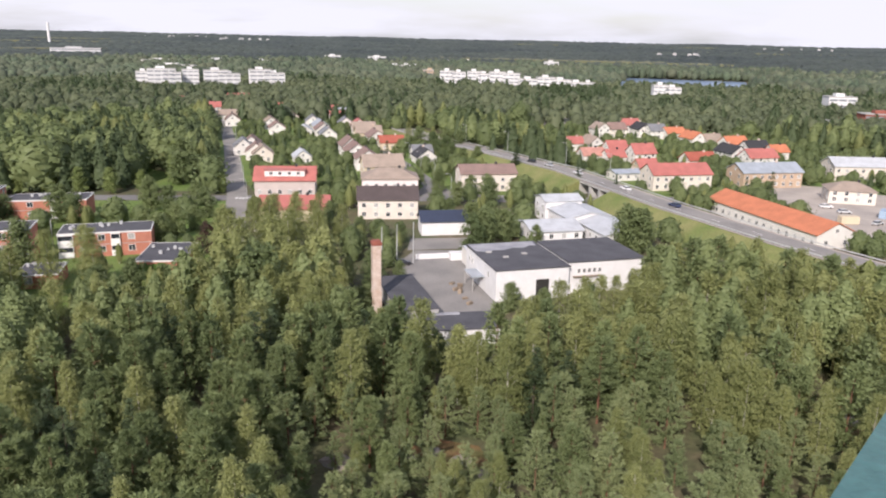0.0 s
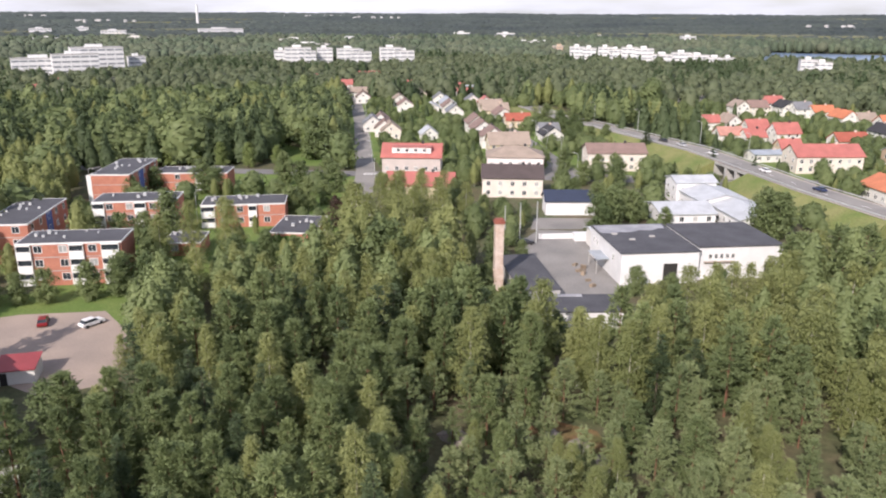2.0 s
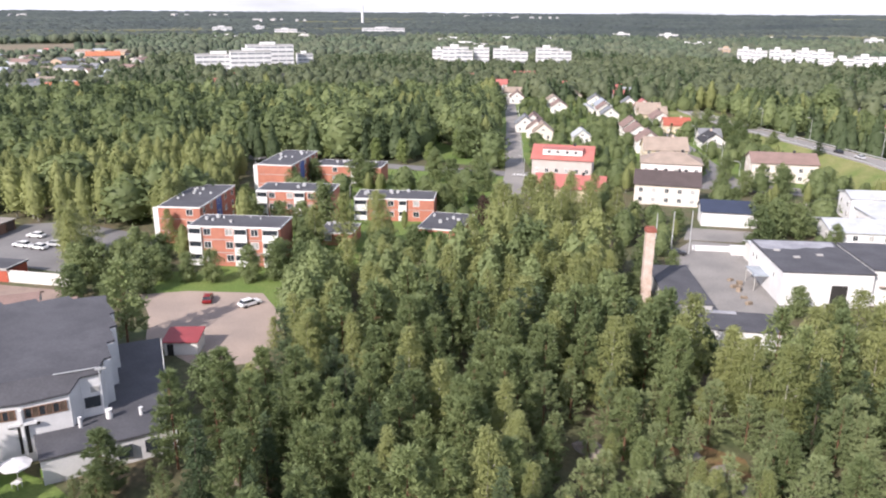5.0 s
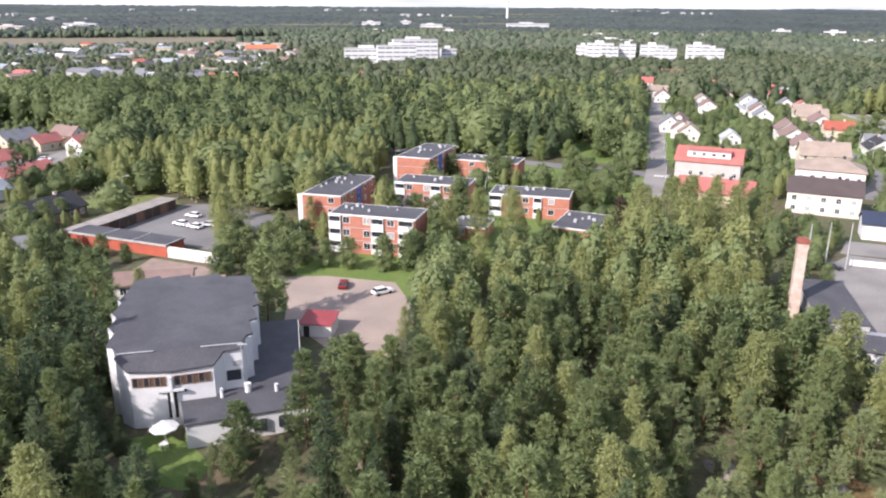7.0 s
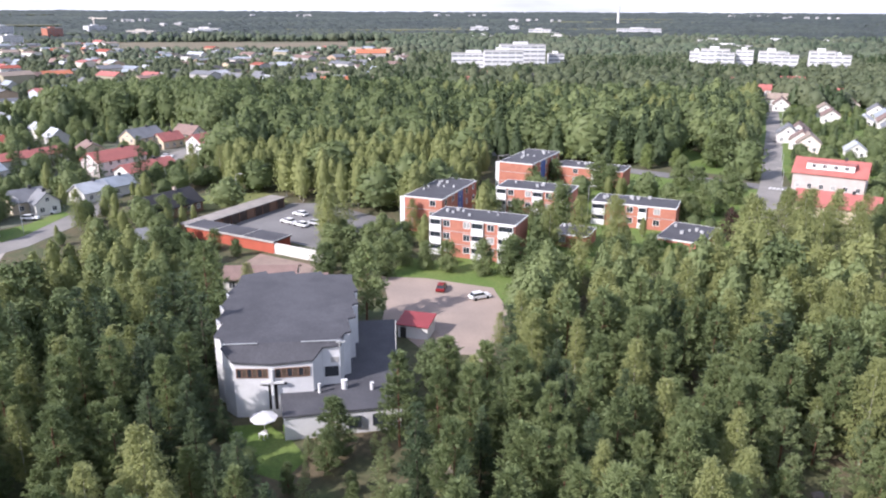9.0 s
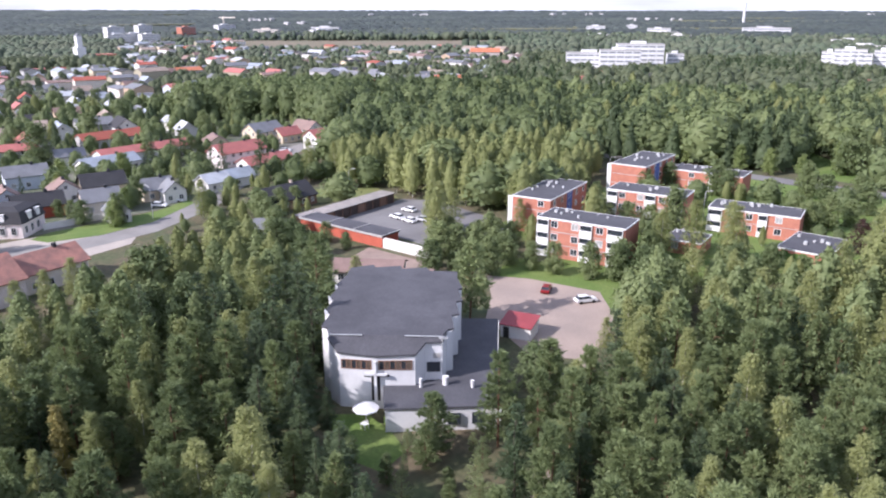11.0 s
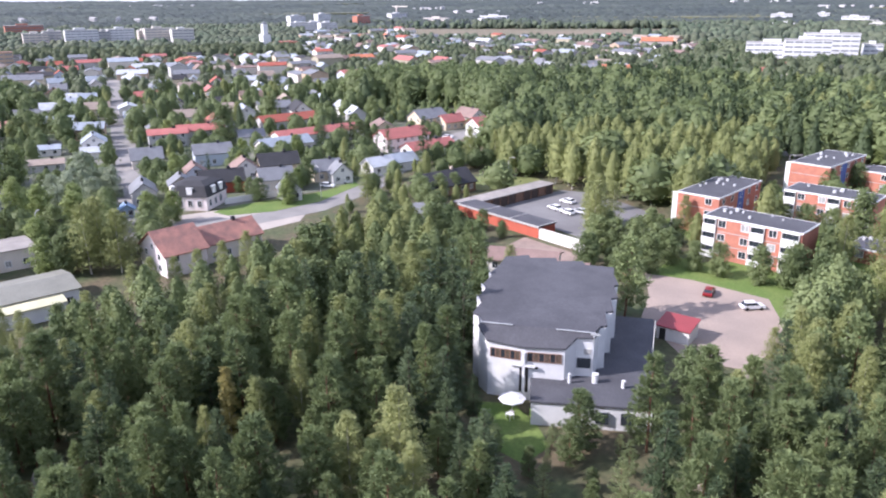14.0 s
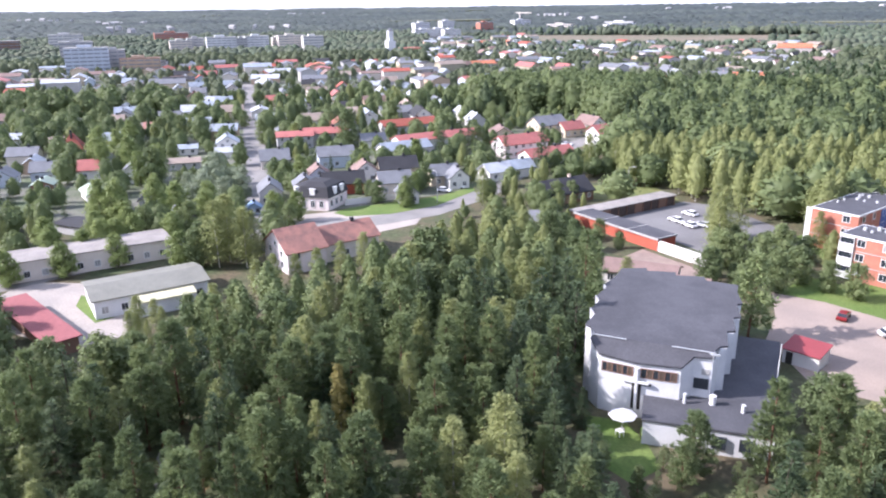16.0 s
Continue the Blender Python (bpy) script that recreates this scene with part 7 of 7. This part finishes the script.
# garden and street trees of the town corner
for x, y, h, f in ((-181.7, -40.9, 8, 1.1), (-182.4, -30.6, 8.6, 1.1), (-186.7, -23.9, 8, 1.1), (-183.6, -15, 8, 1.0), (-202.1, -33.4, 13.5, .85), (-200.6, -29.3, 13.5, .85), (-202.8, -20.3, 13.5, .8), (-198.9, 14.8, 8, 1.1), (-198.1, 9, 8.5, 1.1),
                  (-258.8, -24.7, 12.5, .9), (-203.8, 44.8, 7, 1.1), (-219.2, 51.7, 6.5, 1.1), (-256, -30, 11, .9), (-250, 20, 8, 1.1), (-246, 40, 8, 1.1), (-262, 62, 9, 1.1),
                  (-276, -44, 11, 1), (-282, -36, 12, 1), (-290, -48, 12, 1), (-300, -42, 12, 1), (-312, -50, 12, 1), (-322, -40, 12, 1), (-268, 44, 8, 1.1), (-290, 30, 9, 1.1), (-318, 24, 9, 1.1)):
    single("linden", x, y, h, int(h * 3) % 4, f)
for x, y, h in ((-168.5, -2.4, 15.5), (-165.4, -4.7, 15), (-163.4, 1.1, 13.5), (-166, 2.5, 12)):
    single("birch", x, y, h, int(h) % 4, 1.3)
for x, y, h in ((-146.5, 6.2, 8), (-146.5, 10.4, 7.5), (-147.8, 14.9, 8), (-151.1, 20.0, 8), (-154.2, 25.3, 8.5), (-143.9, 2.9, 8)):
    single("birch", x, y, h, int(h * 2) % 4, 1.2)
# bushes before the highway's far end, birches below its bank
for x, y, h, k in ((-37.7, 373.9, 11, "broadleaf"), (-32, 380, 10, "broadleaf"), (-44, 366, 10, "broadleaf"), (-46, 384, 11, "birch"), (-53, 380, 11, "broadleaf"), (-60, 392, 12, "birch"), (-36, 360, 9, "broadleaf"), (-40, 350, 9, "broadleaf"), (-32, 340, 8, "broadleaf"), (-20.5, 340, 7.5, "broadleaf"),
                  (-26, 330, 8, "broadleaf"), (-34, 322, 8, "broadleaf"), (-28, 312, 7.5, "broadleaf"), (-2.4, 315, 12, "spruce"), (21, 284, 10, "spruce"), (29.3, 202, 12, "broadleaf"), (32, 198, 12, "broadleaf"), (33.5, 204, 10, "broadleaf"), (-12, 262, 8.5, "broadleaf"), (-18, 264, 7.5, "broadleaf"), (-30, 270, 8, "broadleaf"),
                  (-14, 212, 9, "broadleaf"), (-8, 208, 10, "broadleaf"), (-4, 204, 9, "broadleaf")):
    single(k, x, y, h, int(h) % 4, 1.1)
for x, y, h in ((30, 150, 14.5), (33, 156, 14), (38, 152, 15), (42, 158, 15), (37, 160, 14), (46, 153, 14), (50, 159, 15), (54, 152, 14.5), (58, 156, 14), (62, 150, 14), (60, 146, 15), (66, 152, 13.5), (68, 144, 14), (72, 148, 13), (45, 146, 15), (35, 145, 14), (53, 145, 15), (28, 157, 12), (31, 164, 11), (76, 140, 14), (82, 134, 14), (40, 166, 12), (48, 165, 12)):
    single("birch" if (x + y) % 5 > 2 else "pine", x, y, h, int(x) % 4, 1.15)

for x, y, h in ((-121, 107.5, 7.5), (-98, 119, 8.5), (-94, 124, 9), (-132.7, 111.9, 8.5), (-129, 104, 8), (-133, 98, 8), (-126, 108, 7), (-101, 122, 8), (-117, 110.5, 6.5)):
    single("broadleaf", x, y, h, int(h * 2) % 4, 1.15)
for x, y, h in ((-122, 148, 8), (-118, 152, 7.5), (-131, 148, 7.5), (-132, 203, 9), (-127, 199, 9), (-101, 190, 8), (-96, 186, 8), (-92, 200, 7), (-110, 222, 8), (-104, 230, 8), (-120, 228, 7), (-146, 184, 8)):
    single("broadleaf", x, y, h, int(h * 2) % 4, 1.15)
for x, y, h in ((-143, 104, 13.5), (-140.5, 102, 12), (-138, 126, 9), (-96, 139, 15), (-92, 146, 14.5), (-88, 142, 15), (-100, 133, 13), (-62, 152, 18), (-58, 148, 17), (-66, 158, 16), (-54, 156, 16), (-68, 196, 12), (-62, 200, 12.5), (-56, 202, 12), (-73, 201, 10), (-64, 188, 14), (-58, 186, 14), (-52, 182, 14), (-46, 188, 12), (-66, 178, 15), (-60, 172, 16), (-54, 168, 15), (-48, 172, 14), (-70, 168, 15), (-170, -2, 13), (-165, -4, 14), (-168, 3, 12), (-198, 66, 11)):
    single("birch", x, y, h, int(h) % 4, 1.15)
for x, y, h in ((-9, 199, 10), (-12, 196, 9), (-10, 250, 9), (-21, 248, 8), (29, 203, 11), (31, 206, 9), (-32, 196, 6), (-38, 198, 6), (-44, 200, 6), (-26, 236, 7), (-22, 230, 6), (-56, 214, 7), (-84, 226, 5), (5, 204, 5), (-28, 246, 7), (12, 256, 6), (-211, 38.5, 6.5), (-189, 12, 7), (-192, 8, 7.5), (-196, -12, 8), (-192, -22, 8.5)):
    single("broadleaf", x, y, h, int(h * 3) % 4, 1.1)
for x, y, h in ((-185.5, -28.3, 7.5), (-180.2, -34.4, 7), (-184.8, -21.7, 7), (-186.0, -15.2, 8), (-178.7, -41.2, 7.5), (-194.8, -26.4, 8), (-192.7, -33.4, 8), (-168, -13, 8), (-172, -26, 7.5), (-168, -36, 7.5), (-165, -46, 7.5), (-182, -14, 8), (-188, -26, 9), (-192, -34, 9), (-190, -44, 8), (-198, -28, 9.5), (-203, -22, 9.5), (-210, -16, 10), (-204, -8, 9), (-214, -8, 9), (-196, -2, 8)):
    single("linden", x, y, h, int(h * 3) % 4, 1.2)
for x, y, h in ((-128, 266, 11), (-136, 284, 13), (-142, 298, 13), (-150, 310, 12), (-132, 276, 11), (-190, 232, 9), (-180, 235, 9.5), (-171, 237, 9), (-161, 239, 9.5), (-151, 241, 9), (-141, 243, 9), (-131, 246, 8), (-105, 252, 7)):
    single("linden", x, y, h, int(h * 3) % 4, 1.0)
for x, y, h in ((-146, 70, 7), (-153, 73, 7.5), (-160, 74, 7), (-168, 73, 8), (-172, 76, 7.5), (-179, 76, 8), (-186, 78, 8), (-152, 84, 4), (-160, 83, 5), (-192, 86, 7), (-196, 92, 6), (-131, 101, 8), (-136, 99, 8)):
    single("birch" if h > 9.5 else "broadleaf", x, y, h, int(h) % 4, 1.1)
for x, y, h in ((-3, 318, 11), (73, 284, 9), (91, 283, 10), (83, 286, 7), (34, 272, 9), (-60, 330, 10), (-35, 300, 8), (-240, 84, 12), (-243, 78, 10)):
    single("spruce", x, y, h, int(h) % 4)

count, far_stand = {}, {}
rng = np.random.default_rng(5)
used = []
for x, y, r in spots(40, 480, 4.5, 3):
    step_keep = 0.9 if r < 200 else 0.66
    if rng.random() > step_keep:
        continue
    got = plan(x, y, rng)
    if not got or blocked(x, y) or r > 330 and not inside(x, y, TOWN) and rng.random() < .25:
        continue
    kind, h = got
    if any(abs(x - a) < 2.5 and abs(y - b) < 2.5 for a, b in SINGLE):
        continue
    if r > 150 and shades(x, y, h) and rng.random() < (0.95 if r < 200 else 0.85 if inside(x, y, SUBURB) else 0.75 if inside(x, y, SUBURB_EAST) else 0.35):
        continue
    k, turn, fat = int(rng.integers(0, 6)), rng.uniform(0, 360), rng.uniform(.85, 1.25)
    count[kind] = count.get(kind, 0) + 1
    if count[kind] <= {'pine': 300, 'birch': 256, 'young_pine': 160, 'broadleaf': 110, 'spruce': 105}[kind]:
        tree(kind, x, y, h, k, turn, fat)
    else:
        far_stand.setdefault(kind, []).append((x, y, h, k % 3, turn, fat))


def scatter(base, spots_):
    """One mesh of many trees: copies of the base crowns, turned and scaled."""
    vs, ts, k = [], [], 0
    for x, y, z, h, var, turn, fat in spots_:
        v, t = base[var]
        c, s = math.cos(turn), math.sin(turn)
        q = v * (h / 10 * fat, h / 10 * fat, h / 10)
        vs.append(np.stack([q[:, 0] * c - q[:, 1] * s + x, q[:, 0] * s + q[:, 1] * c + y, q[:, 2] + z], 1))
        ts.append(t + k)
        k += len(v)
    return np.concatenate(vs), np.concatenate(ts)


for kind, stand in far_stand.items():
    base = [KINDS[kind]["crown"](10.0, 500 + i, 2) for i in range(3)] + [KINDS[kind]["crown"](10.0, 500 + i, 3) for i in range(3)]
    v, t = scatter(base, [(x, y, 0, h, k % 3 + (0 if math.hypot(x, y) < 205 else 3), radians(turn), fat * (1.25 if kind in ("broadleaf", "pine") and math.hypot(x, y) > 205 and not inside(x, y, TOWN) else 1.0)) for x, y, h, k, turn, fat in stand])
    ob = new(kind + "_wood", fast_mesh(kind + "_wood", v, t, KINDS[kind]["mat"]))
    tagged(ob, f"distant {kind.replace('_', ' ')} trees of the wood", "trees", kind="stuff")
    tv, tt = np.array([(-.12, 0, -.3), (.12, 0, -.3), (0, 0, 7.0), (0, .12, -.3), (0, -.12, -.3), (0, 0, 7.0)]), np.array([(0, 1, 2), (3, 4, 5)])
    stems = [(x, y, 0, h, 0, radians(turn), 1.3) for x, y, h, k, turn, fat in stand if math.hypot(x, y) < 260]
    if not stems:
        continue
    v, t = scatter([(tv, tt)], stems)
    tagged(new(kind + "_stems", fast_mesh(kind + "_stems", v, t, KINDS[kind]["bark"])), "stems of the distant trees", "tree trunks", kind="stuff")


# ---- distant woods ----
def clump(seed, sides, pointed):
    """A small far tree: ragged rings round a stem."""
    rng = np.random.default_rng(seed)
    prof = [(0.8, 1.2), (3.2, 2.2), (6.2, 1.5), (8.4, .8)] if pointed else [(0.8, 1.6), (3.5, 2.9), (6.5, 2.7), (8.8, 1.6)]
    v = []
    for z, r in prof:
        for s in range(sides):
            a = 2 * np.pi * (s + rng.uniform(-.3, .3)) / sides
            q = r * rng.uniform(.65, 1.3)
            v.append((q * np.cos(a), q * np.sin(a), z + rng.uniform(-.7, .7)))
    v.append((0, 0, 10))
    t = []
    for i in range(len(prof) - 1):
        for s in range(sides):
            a, b = i * sides + s, i * sides + (s + 1) % sides
            t += [(a, b, b + sides), (a, b + sides, a + sides)]
    o = (len(prof) - 1) * sides
    t += [(o + s, o + (s + 1) % sides, len(v) - 1) for s in range(sides)]
    return np.array(v), np.array(t)


far = {"leaf": [], "needle": []}
remote = {"leaf": [], "needle": []}
rng = np.random.default_rng(8)
WATER = [(101, 884), (242, 856), (319, 1169), (150, 1203)]
for r0, r1, step in ((480, 860, 8.2), (860, 1500, 11.0)):
    for x, y, r in spots(r0, r1, step, int(r0)):
        town = inside(x, y, TOWN)
        grove = noise.noise(Vector((x / 90, y / 90, 3.1))) + .5 * noise.noise(Vector((x / 30, y / 30, 7.7)))
        if rng.random() > ((.95 if r > 790 and turned(x, y)[0] > 74 else .8 if turned(x, y)[0] < 74 else .46) if town else 0.9 if grove > -.25 else .5) or blocked(x, y, 2) or inside(x, y, WATER):
            continue
        h = rng.uniform(8, 12.5) if town and r > 790 and turned(x, y)[0] > 76 else rng.uniform(4, 9) if town else rng.uniform(9, 15) + 5 * grove
        key = "needle" if not town and grove + rng.normal(0, .25) > .3 else "leaf"
        (far if r < 860 else remote)[key].append((x, y, rise(x, y), max(5, h), int(rng.integers(0, 5)), rng.uniform(0, 6.3), rng.uniform(.85, 1.25) * (1.6 if r > 860 else 1.15)))
# the leafy colour carries added blue in place of haze
hazed_far_leaf = surface("hazed_far_leaf", (0.066, 0.092, 0.054), 0.9, var=0.3, scale=0.012, fine=30, second=(0.092, 0.105, 0.064), island=0.25)
far_needle = surface("far_needle", (0.045, 0.068, 0.042), 0.9, var=0.3, scale=0.012, fine=30, second=(0.062, 0.082, 0.048), island=0.25)
for key, mat, pointed in (("leaf", hazed_far_leaf, False), ("needle", far_needle, True)):
    base = [massed(10.0, 70 + i, ROUND, .40, 52, .95, (3, 5), .38) if key == "leaf" else massed(10.0, 70 + i, CONE, .27, 42, .85, (3, 5), .3, .2) for i in range(5)]
    v, t = scatter(base, far[key])
    tagged(new("middle_wood", fast_mesh("middle_wood", v, t, hazed_middle_leaves if key == "leaf" else spruce_needles)), "mixed woods round the town", "woods", kind="stuff")
    v, t = scatter([clump(40 + i, 6, pointed) for i in range(5)], remote[key])
    tagged(new("distant_wood", fast_mesh("distant_wood", v, t, mat)), "distant mixed woods beyond the town", "woods", kind="stuff")


def canopy():
    """The tops of the endless woods out to the horizon, rough as crowns are."""
    az = np.radians(np.linspace(-40, 118, 760))
    rr = 1420 * (4880 / 1420) ** np.linspace(0, 1, 150)
    A, R = np.meshgrid(az, rr)
    rng = np.random.default_rng(4)
    A = A + rng.normal(0, .0009, A.shape)
    R = R * (1 + rng.normal(0, .002, R.shape))
    X, Y = -R * np.sin(A), R * np.cos(A)
    base = np.where(R < 900, 0, 44 * np.clip((R - 900) / 3900, 0, 1) ** 1.25)
    Z = base + 8 + rng.uniform(-5, 5, A.shape) + 3 * np.sin(X / 170 + 1.3 * np.sin(Y / 230)) * np.sin(Y / 140)
    Z[0] = base[0]
    v = np.stack([X, Y, Z], -1).reshape(-1, 3)
    n, m = A.shape
    i = np.arange(n * m).reshape(n, m)
    q = np.stack([i[:-1, :-1], i[:-1, 1:], i[1:, 1:], i[1:, :-1]], -1).reshape(-1, 4)
    t = np.concatenate([q[:, [0, 1, 2]], q[:, [0, 2, 3]]])[:, ::-1]
    return v, t


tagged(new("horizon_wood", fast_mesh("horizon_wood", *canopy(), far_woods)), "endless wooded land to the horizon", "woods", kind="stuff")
